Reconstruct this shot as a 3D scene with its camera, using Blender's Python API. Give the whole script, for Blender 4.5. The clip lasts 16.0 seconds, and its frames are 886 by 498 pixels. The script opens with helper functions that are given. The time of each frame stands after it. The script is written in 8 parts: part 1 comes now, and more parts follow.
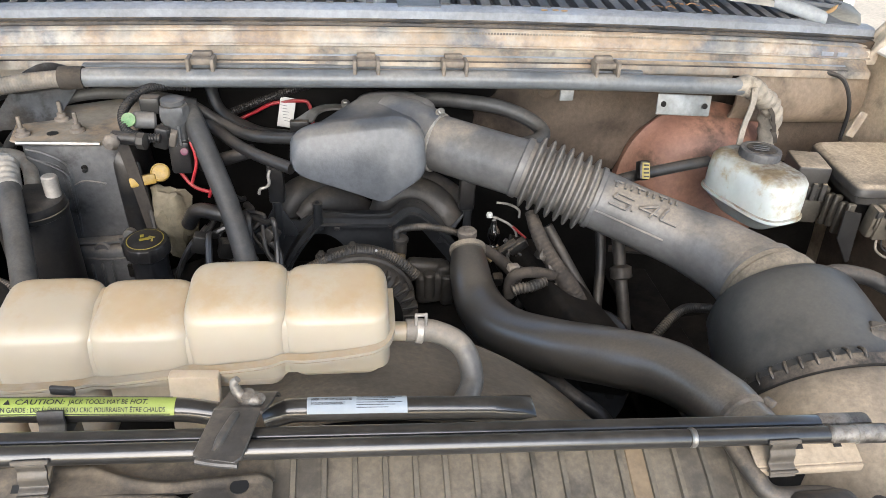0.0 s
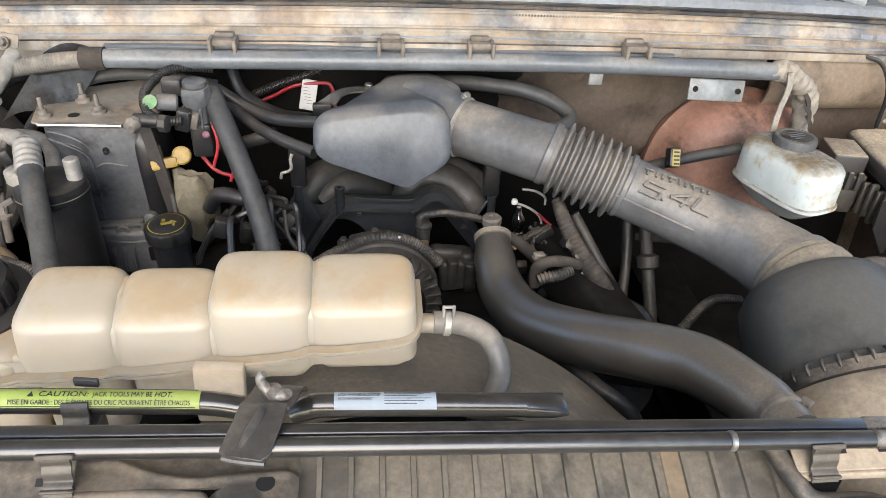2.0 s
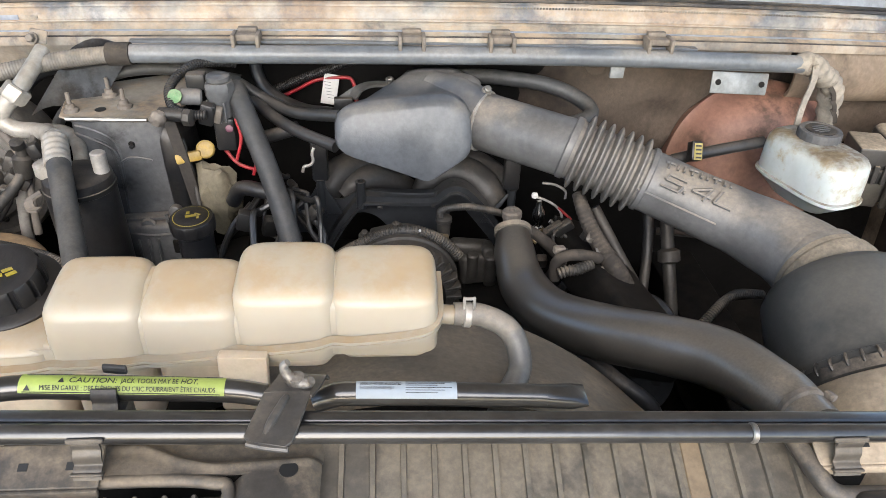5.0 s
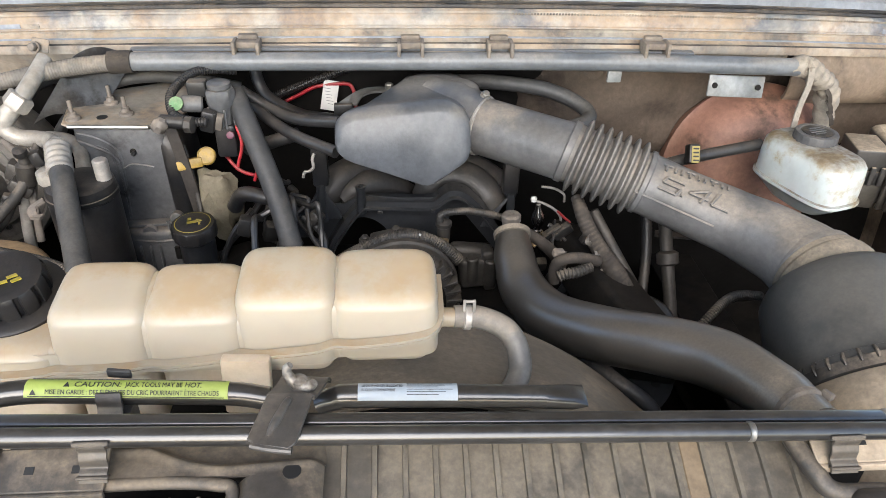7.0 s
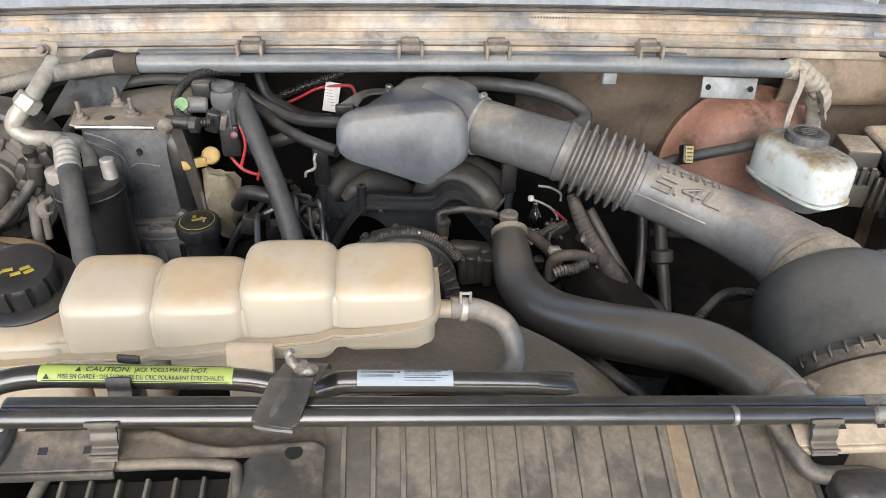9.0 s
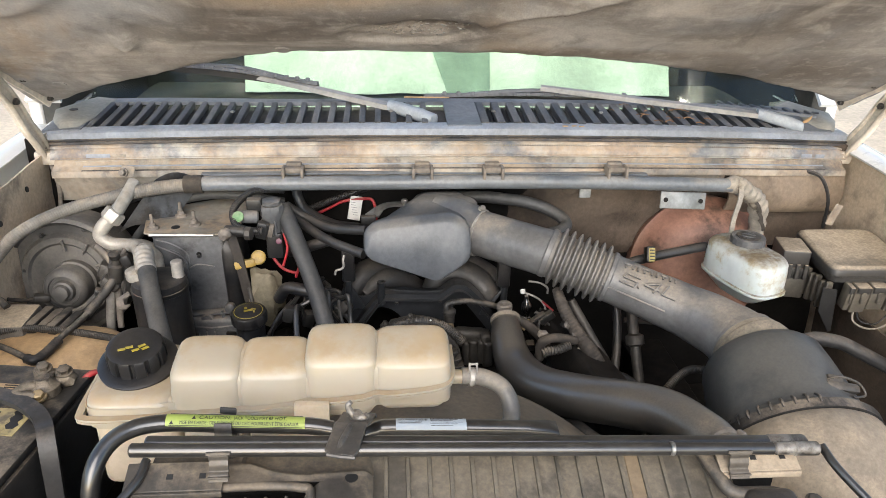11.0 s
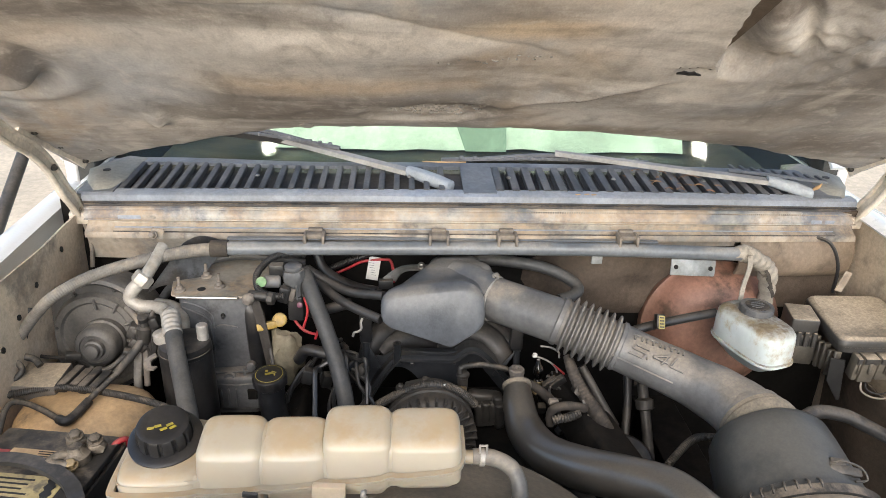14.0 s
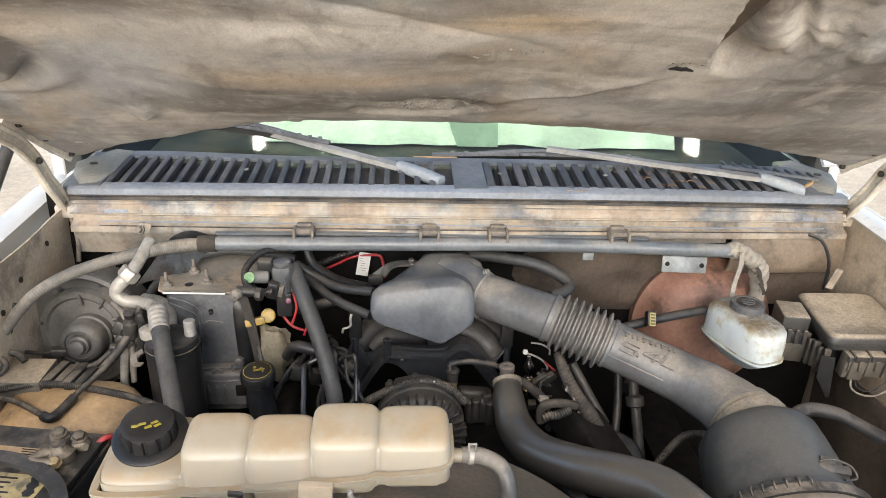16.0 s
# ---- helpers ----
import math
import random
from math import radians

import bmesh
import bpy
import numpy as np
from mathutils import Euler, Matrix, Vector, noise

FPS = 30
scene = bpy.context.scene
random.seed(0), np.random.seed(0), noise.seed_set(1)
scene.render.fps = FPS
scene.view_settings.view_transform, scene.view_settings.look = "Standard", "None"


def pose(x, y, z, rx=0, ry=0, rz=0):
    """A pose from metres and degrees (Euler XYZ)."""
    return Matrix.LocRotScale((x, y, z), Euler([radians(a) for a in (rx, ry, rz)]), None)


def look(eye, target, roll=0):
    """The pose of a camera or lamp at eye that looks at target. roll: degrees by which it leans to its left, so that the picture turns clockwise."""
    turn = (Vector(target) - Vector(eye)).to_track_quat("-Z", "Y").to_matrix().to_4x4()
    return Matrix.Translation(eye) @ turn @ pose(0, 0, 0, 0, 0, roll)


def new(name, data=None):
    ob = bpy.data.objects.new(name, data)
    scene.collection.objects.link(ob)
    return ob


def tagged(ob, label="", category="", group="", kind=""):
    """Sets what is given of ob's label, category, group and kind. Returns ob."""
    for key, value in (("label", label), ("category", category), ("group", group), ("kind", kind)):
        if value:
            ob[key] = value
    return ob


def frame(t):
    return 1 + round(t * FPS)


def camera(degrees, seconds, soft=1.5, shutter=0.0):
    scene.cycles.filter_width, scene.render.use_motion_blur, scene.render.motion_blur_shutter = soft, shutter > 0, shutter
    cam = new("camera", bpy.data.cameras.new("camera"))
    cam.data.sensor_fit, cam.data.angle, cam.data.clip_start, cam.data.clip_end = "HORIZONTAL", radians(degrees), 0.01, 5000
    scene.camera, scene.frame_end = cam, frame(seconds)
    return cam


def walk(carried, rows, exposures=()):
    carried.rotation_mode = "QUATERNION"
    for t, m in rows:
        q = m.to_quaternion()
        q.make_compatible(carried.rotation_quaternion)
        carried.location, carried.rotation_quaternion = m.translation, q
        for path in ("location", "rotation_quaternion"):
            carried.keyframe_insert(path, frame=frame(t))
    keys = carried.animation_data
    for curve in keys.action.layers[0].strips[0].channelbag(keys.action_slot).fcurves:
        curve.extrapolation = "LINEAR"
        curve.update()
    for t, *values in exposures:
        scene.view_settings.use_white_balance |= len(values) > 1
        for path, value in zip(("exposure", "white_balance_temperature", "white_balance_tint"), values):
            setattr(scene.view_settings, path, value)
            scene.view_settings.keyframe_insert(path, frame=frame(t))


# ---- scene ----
cam = camera(64.0, 16.0, soft=0.6)
PATH = [
    (0, (-0.086, -0.38, 0.425), (0.15, 1.301, -0.633), 3.1),
    (0.5, (-0.099, -0.365, 0.423), (0.118, 1.303, -0.659), 3.1),
    (1, (-0.096, -0.362, 0.424), (0.108, 1.304, -0.664), 2.8),
    (1.5, (-0.097, -0.362, 0.423), (0.11, 1.303, -0.665), 3.0),
    (2, (-0.097, -0.357, 0.422), (0.095, 1.299, -0.683), 3.0),
    (2.5, (-0.1, -0.357, 0.421), (0.081, 1.304, -0.677), 3.0),
    (3, (-0.097, -0.36, 0.421), (0.077, 1.297, -0.685), 2.6),
    (3.5, (-0.097, -0.358, 0.421), (0.058, 1.292, -0.699), 2.4),
    (4, (-0.099, -0.361, 0.421), (0.047, 1.293, -0.694), 2.3),
    (6.5, (-0.099, -0.365, 0.423), (0.032, 1.288, -0.696), 2.0),
    (7, (-0.099, -0.37, 0.424), (0.038, 1.292, -0.681), 1.7),
    (7.5, (-0.099, -0.37, 0.423), (0.048, 1.296, -0.675), 1.6),
    (8, (-0.099, -0.374, 0.425), (0.054, 1.294, -0.668), 1.9),
    (8.5, (-0.097, -0.371, 0.426), (0.051, 1.289, -0.679), 2.0),
    (8.7, (-0.093, -0.376, 0.427), (0.043, 1.288, -0.674), 1.8),
    (10.8, (-0.147, -0.6, 0.515), (-0.017, 1.177, -0.394), 1.0),
    (11, (-0.137, -0.604, 0.543), (0.015, 1.194, -0.32), 1.5),
    (11.5, (-0.138, -0.584, 0.604), (-0.014, 1.215, -0.261), 1.7),
    (12, (-0.138, -0.585, 0.64), (-0.042, 1.237, -0.178), 1.2),
    (12.5, (-0.134, -0.592, 0.653), (-0.026, 1.232, -0.16), 1.3),
    (13, (-0.133, -0.604, 0.651), (-0.017, 1.219, -0.166), 1.6),
    (13.5, (-0.133, -0.61, 0.649), (-0.031, 1.214, -0.166), 1.5),
    (14, (-0.134, -0.607, 0.649), (-0.033, 1.216, -0.167), 1.6),
    (14.5, (-0.132, -0.599, 0.647), (-0.028, 1.217, -0.185), 1.6),
    (15, (-0.13, -0.591, 0.647), (-0.029, 1.221, -0.193), 1.5),
    (15.5, (-0.129, -0.589, 0.647), (-0.024, 1.225, -0.189), 1.7),
    (16, (-0.129, -0.596, 0.647), (-0.007, 1.219, -0.182), 2.1),
]
walk(cam, [(t, look(eye, target, roll)) for t, eye, target, roll in PATH], exposures=[(0, 1.50, 6550, 10), (8.7, 1.50, 6550, 10), (10.8, 1.32, 6750, 10), (16, 1.32, 6750, 10)])

# ---- light ----
world = bpy.data.worlds.new("world")
scene.world = world
world.use_nodes = True
wn = world.node_tree
sky = wn.nodes.new("ShaderNodeTexSky")
sky.sky_type, sky.sun_disc = "NISHITA", False
sky.sun_elevation, sky.sun_rotation = radians(30), radians(188)
sky.air_density, sky.dust_density, sky.ozone_density = 1.0, 1.0, 1.0
wn.links.new(sky.outputs[0], wn.nodes["Background"].inputs[0])
wn.nodes["Background"].inputs[1].default_value = 0.15
sun_data = bpy.data.lights.new("sun", "SUN")
sun_data.energy, sun_data.angle, sun_data.color = 1.4, radians(55), (1.0, 0.97, 0.94)
sun = new("sun", sun_data)
sun.matrix_world = look((-0.42, -3.0, 1.75), (0, 0, 0))


# ---- tools ----
def link_mesh(name, bm, material, smooth=38):
    me = bpy.data.meshes.new(name)
    bmesh.ops.recalc_face_normals(bm, faces=bm.faces[:])
    bm.to_mesh(me)
    bm.free()
    me.materials.append(material)
    for p in me.polygons:
        p.use_smooth = True
    me.set_sharp_from_angle(angle=radians(smooth))
    return new(name, me)


def solo(name, bm, material, label="", category="", group="", kind="", smooth=38):
    """A thing that is one mesh."""
    return tagged(link_mesh(name, bm, material, smooth), label, category, group, kind)


def thing(name, base, label, category, group="", kind=""):
    """A thing of several parts: an empty at its base."""
    ob = new(name)
    ob.empty_display_size = 0.02
    ob.location = base
    return tagged(ob, label, category, group, kind)


def part(name, bm, material, parent, label="", smooth=38):
    """One part under a thing or under another part; meshes are in world places."""
    ob = link_mesh(name, bm, material, smooth)
    ob.parent = parent
    if parent.type == "EMPTY":
        ob.matrix_parent_inverse = Matrix.Translation(-parent.location)
    if label:
        ob["label"] = label
    return ob


def smooth_path(pts, n=6):
    """Points on a soft line through the given ones."""
    p = [Vector(q) for q in pts]
    if len(p) == 2:
        return [p[0].lerp(p[1], i / n) for i in range(n + 1)]
    p = [2 * p[0] - p[1]] + p + [2 * p[-1] - p[-2]]
    out = []
    for i in range(1, len(p) - 2):
        a, b, c, d = p[i - 1:i + 3]
        for k in range(n):
            t = k / n
            out.append(0.5 * (2 * b + (c - a) * t + (2 * a - 5 * b + 4 * c - d) * t * t + (3 * b - a - 3 * c + d) * t ** 3))
    return out + [p[-2]]


def skin(bm, rings, closed_ends=True):
    """Faces between rings of equal count."""
    vs = [[bm.verts.new(v) for v in ring] for ring in rings]
    for a, b in zip(vs, vs[1:]):
        for i in range(len(a)):
            j = (i + 1) % len(a)
            bm.faces.new((a[i], a[j], b[j], b[i]))
    if closed_ends:
        bm.faces.new(list(reversed(vs[0])))
        bm.faces.new(vs[-1])
    return bm


def tube(pts, r, seg=12, n=6, rib=None, bm=None, sag=None):
    """A hose, pipe or wire. r: one radius or one for each point. rib: (pitch, depth) of corrugation."""
    bm = bm or bmesh.new()
    radii = r if isinstance(r, (list, tuple)) else [r] * len(pts)
    if rib:
        line = smooth_path(pts, 24)
        length = sum((b - a).length for a, b in zip(line, line[1:]))
        count = max(8, int(length / rib[0] * 4))
        dist, acc = [0.0], 0.0
        for a, b in zip(line, line[1:]):
            acc += (b - a).length
            dist.append(acc)
        path, rad, k = [], [], 0
        for i in range(count + 1):
            s = acc * i / count
            while k < len(dist) - 2 and dist[k + 1] < s:
                k += 1
            f = (s - dist[k]) / max(1e-9, dist[k + 1] - dist[k])
            path.append(line[k].lerp(line[k + 1], f))
            u = s / acc * (len(radii) - 1)
            j = min(int(u), len(radii) - 2)
            base = radii[j] + (radii[j + 1] - radii[j]) * (u - j)
            rad.append(base + (rib[1] if i % 4 in (1, 2) else 0.0))
    else:
        path = smooth_path(pts, n)
        rad = []
        for i in range(len(path)):
            u = i / (len(path) - 1) * (len(radii) - 1)
            j = min(int(u), len(radii) - 2)
            f = u - j
            f = f * f * (3 - 2 * f)
            rad.append(radii[j] + (radii[j + 1] - radii[j]) * f)
    tang = [(path[min(i + 1, len(path) - 1)] - path[max(i - 1, 0)]).normalized() for i in range(len(path))]
    side = tang[0].cross(Vector((0.31, 0.17, 0.93))).normalized()
    rings = []
    for p, t, q in zip(path, tang, rad):
        side = (side - t * side.dot(t)).normalized()
        up = t.cross(side)
        rings.append([p + (side * math.cos(a) + up * math.sin(a)) * q for a in (2 * math.pi * k / seg for k in range(seg))])
    return skin(bm, rings)


def rbox(bm, c, s, r=0.004, seg=2, turn=(0, 0, 0)):
    """A box with rounded edges, at centre c, of size s, turned by degrees."""
    made = bmesh.ops.create_cube(bm, size=1.0)["verts"]
    bmesh.ops.scale(bm, vec=s, verts=made)
    if r > 0:
        edges = list({e for v in made for e in v.link_edges})
        res = bmesh.ops.bevel(bm, geom=edges, offset=min(r, 0.49 * min(s)), segments=seg, affect="EDGES", profile=0.5)
        made = list({v for f in res["faces"] for v in f.verts} | {v for v in made if v.is_valid})
    bmesh.ops.transform(bm, matrix=pose(*c, *turn), verts=made)
    return made


def box(c, s, r=0.004, seg=2, turn=(0, 0, 0)):
    bm = bmesh.new()
    rbox(bm, c, s, r, seg, turn)
    return bm


def along(a, b):
    """A frame at a whose z points to b."""
    d = Vector(b) - Vector(a)
    return Matrix.Translation(a) @ d.to_track_quat("Z", "Y").to_matrix().to_4x4()


def lathe(profile, m=Matrix(), seg=32, bm=None, lobes=None):
    """Turned shape: (radius, height) rows round z, laid by m. lobes: (count, depth) of a fluted edge."""
    bm = bm or bmesh.new()
    rings = []
    for row in profile:
        r, h = row[:2]
        cut = lobes[1] if lobes and len(row) > 2 else 0.0
        rings.append([m @ Vector(((r - cut * (math.cos(lobes[0] * a) > 0.55 if lobes else 0)) * math.cos(a),
                                  (r - cut * (math.cos(lobes[0] * a) > 0.55 if lobes else 0)) * math.sin(a), h))
                      for a in (2 * math.pi * k / seg for k in range(seg))])
    return skin(bm, rings)


def pin(a, b, r, seg=10, bm=None):
    """A plain rod from a to b."""
    length = (Vector(b) - Vector(a)).length
    e = min(r * 0.25, length * 0.2)
    return lathe([(r - e, 0), (r, e), (r, length - e), (r - e, length)], along(a, b), seg, bm)


def hexbolt(p, up=(0, 0, 1), r=0.007, h=0.006, bm=None):
    p = Vector(p)
    u = Vector(up).normalized()
    bm = lathe([(r * 1.35, 0), (r * 1.35, h * 0.25), (r * 1.3, h * 0.3)], along(p, p + u), 14, bm)
    return lathe([(r, h * 0.3), (r, h * 0.9), (r * 0.8, h)], along(p, p + u), 6, bm)


def sheet(fn, nu, nv, thick, bm=None):
    """A plate with thickness. fn(u, v) gives a point; thick is laid against the way of the face."""
    bm = bm or bmesh.new()
    pts = [[Vector(fn(i / nu, j / nv)) for j in range(nv + 1)] for i in range(nu + 1)]
    nor = [[None] * (nv + 1) for _ in range(nu + 1)]
    for i in range(nu + 1):
        for j in range(nv + 1):
            du = pts[min(i + 1, nu)][j] - pts[max(i - 1, 0)][j]
            dv = pts[i][min(j + 1, nv)] - pts[i][max(j - 1, 0)]
            nor[i][j] = du.cross(dv).normalized()
    top = [[bm.verts.new(p) for p in row] for row in pts]
    low = [[bm.verts.new(p - n * thick) for p, n in zip(r, q)] for r, q in zip(pts, nor)]
    for i in range(nu):
        for j in range(nv):
            bm.faces.new((top[i][j], top[i + 1][j], top[i + 1][j + 1], top[i][j + 1]))
            bm.faces.new((low[i][j], low[i][j + 1], low[i + 1][j + 1], low[i + 1][j]))
    for i in range(nu):
        bm.faces.new((top[i][0], low[i][0], low[i + 1][0], top[i + 1][0]))
        bm.faces.new((top[i][nv], top[i + 1][nv], low[i + 1][nv], low[i][nv]))
    for j in range(nv):
        bm.faces.new((top[0][j], top[0][j + 1], low[0][j + 1], low[0][j]))
        bm.faces.new((top[nu][j], low[nu][j], low[nu][j + 1], top[nu][j + 1]))
    return bm


def ring_of(c, u, v, hw, hh, power=3.0, count=36):
    """A rounded-square ring."""
    c, u, v = Vector(c), Vector(u), Vector(v)
    out = []
    for k in range(count):
        a = 2 * math.pi * k / count
        ca, sa = math.cos(a), math.sin(a)
        out.append(c + u * hw * math.copysign(abs(ca) ** (2 / power), ca) + v * hh * math.copysign(abs(sa) ** (2 / power), sa))
    return out


def plate(outline, h, r=0.002, m=Matrix()):
    """A flat plate from an outline in its own plane, of height h, with eased edges."""
    bm = bmesh.new()
    f = bm.faces.new([bm.verts.new((x, y, 0)) for x, y in outline])
    up = [v for v in bmesh.ops.extrude_face_region(bm, geom=[f])["geom"] if isinstance(v, bmesh.types.BMVert)]
    bmesh.ops.translate(bm, vec=(0, 0, h), verts=up)
    if r > 0:
        bmesh.ops.bevel(bm, geom=bm.edges[:], offset=r, segments=1, affect="EDGES")
    bmesh.ops.transform(bm, matrix=m, verts=bm.verts[:])
    return bm


def strap(pts, r, width, m_up=(0, 0, 1), side=None):
    """A flat band along a line."""
    bm = bmesh.new()
    path = smooth_path(pts, 8)
    up = Vector(m_up)
    rings = []
    for i, p in enumerate(path):
        t = (path[min(i + 1, len(path) - 1)] - path[max(i - 1, 0)]).normalized()
        s = Vector(side) if side else t.cross(up).normalized()
        n = s.cross(t).normalized()
        rings.append([p + s * width / 2 + n * r, p - s * width / 2 + n * r, p - s * width / 2 - n * r, p + s * width / 2 - n * r])
    return skin(bm, rings)


def words(name, text, size, m, material, parent, depth=0.0004):
    """Lettering in the built-in font, as a thin mesh."""
    cu = bpy.data.curves.new(name, "FONT")
    cu.body, cu.size, cu.extrude = text, size, depth
    cu.align_x = "LEFT"
    tmp = new(name, cu)
    bpy.context.view_layer.update()
    me = bpy.data.meshes.new_from_object(tmp.evaluated_get(bpy.context.evaluated_depsgraph_get()))
    bpy.data.objects.remove(tmp)
    me.transform(m)
    me.materials.clear()
    me.materials.append(material)
    ob = new(name, me)
    ob.parent = parent
    if parent.type == "EMPTY":
        ob.matrix_parent_inverse = Matrix.Translation(-parent.location)
    return ob


# ---- materials ----
DUST = (0.36, 0.29, 0.215)


def surf(name, base, rough=0.5, metal=0.0, dust=0.4, dust_col=DUST, scale=18.0, grain=220.0, bump=0.12, var=0.25,
         stain=None, stain_at=0.6, stain_scale=9.0, coat=0.0, sub=0.0, up0=-0.5, low=0.05, speck_=0.17, patch0=0.08, patch_scale=0.45, patch_rough=0.70, spec=0.5, coat_rough=0.03, front=None):
    """A worn surface: base colour varied at two sizes, dust that settles on upper faces, stains, fine relief; front:
    dust tone also paints a front sheen between these two places along y.
    """
    m = bpy.data.materials.new(name)
    m.use_nodes = True
    nt = m.node_tree
    N, L = nt.nodes, nt.links
    bsdf = N["Principled BSDF"]
    co = N.new("ShaderNodeTexCoord")

    def noise_at(s, detail=6.0, rough_=0.6):
        t = N.new("ShaderNodeTexNoise")
        t.inputs["Scale"].default_value, t.inputs["Detail"].default_value, t.inputs["Roughness"].default_value = s, detail, rough_
        L.new(co.outputs["Object"], t.inputs["Vector"])
        return t.outputs["Fac"]

    def math_(op, a, b=0.0, clamp=False):
        t = N.new("ShaderNodeMath")
        t.operation, t.use_clamp = op, clamp
        for k, v in ((0, a), (1, b)):
            if isinstance(v, (int, float)):
                t.inputs[k].default_value = v
            else:
                L.new(v, t.inputs[k])
        return t.outputs[0]

    def span(v, lo, hi, a=0.0, b=1.0):
        t = N.new("ShaderNodeMapRange")
        t.inputs[1].default_value, t.inputs[2].default_value, t.inputs[3].default_value, t.inputs[4].default_value = lo, hi, a, b
        t.interpolation_type = "SMOOTHSTEP"
        L.new(v, t.inputs[0])
        return t.outputs[0]

    def blend(f, a, b):
        t = N.new("ShaderNodeMix")
        t.data_type = "RGBA"
        for s, v in ((0, f), (6, a), (7, b)):
            if isinstance(v, (int, float)):
                t.inputs[s].default_value = v
            elif isinstance(v, tuple):
                t.inputs[s].default_value = (*v, 1)
            else:
                L.new(v, t.inputs[s])
        return t.outputs[2]

    big, small = noise_at(scale), noise_at(grain, 3.0)
    lo = tuple(c * (1 - var) for c in base)
    hi = tuple(min(1.0, c * (1 + var)) for c in base)
    col = blend(span(big, 0.3, 0.7), lo, hi)
    if stain:
        s = span(noise_at(stain_scale, 8.0, 0.65), stain_at - 0.06, stain_at + 0.08)
        col = blend(s, col, stain)
    rgh = rough
    if dust > 0:
        geo = N.new("ShaderNodeNewGeometry")
        sep = N.new("ShaderNodeSeparateXYZ")
        L.new(geo.outputs["Normal"], sep.inputs[0])
        up = span(sep.outputs[2], up0, 0.9, low, 1.0)
        patch = span(noise_at(scale * patch_scale, 14.0, patch_rough), 0.42, 0.57, patch0, 1.0)
        speck = span(small, 0.25, 0.75, 0.6, 1.0)
        f = math_("MULTIPLY", math_("MULTIPLY", math_("MULTIPLY", up, patch), speck), dust, True)
        # the bright front reflection is painted in through the dust tone
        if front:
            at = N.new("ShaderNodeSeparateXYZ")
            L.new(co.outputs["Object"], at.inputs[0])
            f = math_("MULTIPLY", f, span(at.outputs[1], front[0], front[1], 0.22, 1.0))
        col = blend(f, col, dust_col)
        rgh = math_("ADD", math_("MULTIPLY", f, 0.5), rough, True)
    else:
        rgh = math_("ADD", math_("MULTIPLY", math_("SUBTRACT", big, 0.5), 0.25), rough, True)
    if speck_:
        tone = N.new("ShaderNodeHueSaturation")
        L.new(span(noise_at(grain * 0.45, 8.0, 0.7), 0.25, 0.75, 1 - speck_, 1 + speck_), tone.inputs["Value"])
        L.new(col, tone.inputs["Color"])
        col = tone.outputs[0]
    L.new(col, bsdf.inputs["Base Color"])
    L.new(rgh, bsdf.inputs["Roughness"])
    bsdf.inputs["Metallic"].default_value = metal
    bsdf.inputs["Specular IOR Level"].default_value = spec
    if coat:
        bsdf.inputs["Coat Weight"].default_value = coat
        bsdf.inputs["Coat Roughness"].default_value = coat_rough
    if sub:
        bsdf.inputs["Subsurface Weight"].default_value = sub
        bsdf.inputs["Subsurface Radius"].default_value = (0.02, 0.012, 0.006)
        bsdf.inputs["Subsurface Scale"].default_value = 0.6
    if bump:
        b = N.new("ShaderNodeBump")
        b.inputs["Strength"].default_value, b.inputs["Distance"].default_value = bump, 0.002
        mixed = math_("ADD", small, math_("MULTIPLY", noise_at(scale * 3, 5.0), 1.5))
        L.new(mixed, b.inputs["Height"])
        L.new(b.outputs[0], bsdf.inputs["Normal"])
    return m


def plain(name, base, rough=0.5, metal=0.0):
    m = bpy.data.materials.new(name)
    m.use_nodes = True
    b = m.node_tree.nodes["Principled BSDF"]
    b.inputs["Base Color"].default_value = (*base, 1)
    b.inputs["Roughness"].default_value, b.inputs["Metallic"].default_value = rough, metal
    return m


M_GREY = surf("grey_plastic", (0.088, 0.094, 0.103), 0.36, dust=0.5, dust_col=(0.27, 0.235, 0.19), scale=13, var=0.18, low=0.0, up0=0.1, patch_scale=1.0, stain=(0.050, 0.052, 0.055), stain_at=0.66, stain_scale=11, patch_rough=0.42)
M_CASE = surf("case_plastic", (0.105, 0.108, 0.112), 0.42, dust=0.45, scale=10, low=0.10, up0=0.0, stain=(0.014, 0.014, 0.015), stain_at=0.57, stain_scale=9, patch_scale=1.0)
M_DUCT = surf("duct_plastic", (0.105, 0.106, 0.107), 0.40, dust=0.65, dust_col=(0.35, 0.29, 0.22), scale=13, var=0.25, low=0.06, up0=0.1, patch0=0.15, patch_scale=0.8, patch_rough=0.5)
M_TUBE = surf("tube_plastic", (0.125, 0.137, 0.15), 0.34, dust=0.55, dust_col=(0.34, 0.31, 0.27), scale=16, var=0.15, low=0.02, up0=0.1, patch0=0.0, patch_rough=0.45)
M_BLACK = surf("black_plastic", (0.012, 0.013, 0.015), 0.36, dust=0.14, scale=22)
M_CAN = surf("can_plastic", (0.052, 0.054, 0.053), 0.44, dust=0.22, dust_col=(0.22, 0.19, 0.15), scale=5, low=0.10, var=0.2, speck_=0.10, patch_scale=1.0)
M_DIRTY = surf("dirty_black_plastic", (0.016, 0.016, 0.016), 0.45, dust=0.45, scale=25, up0=0.1, low=0.02)
M_CLEAN = surf("clean_black_plastic", (0.012, 0.012, 0.013), 0.36, dust=0.06)
M_RUBBER = surf("black_rubber", (0.026, 0.026, 0.0265), 0.38, dust=0.14, scale=24, grain=400, bump=0.05, up0=0.1, coat=0.3, coat_rough=0.3)
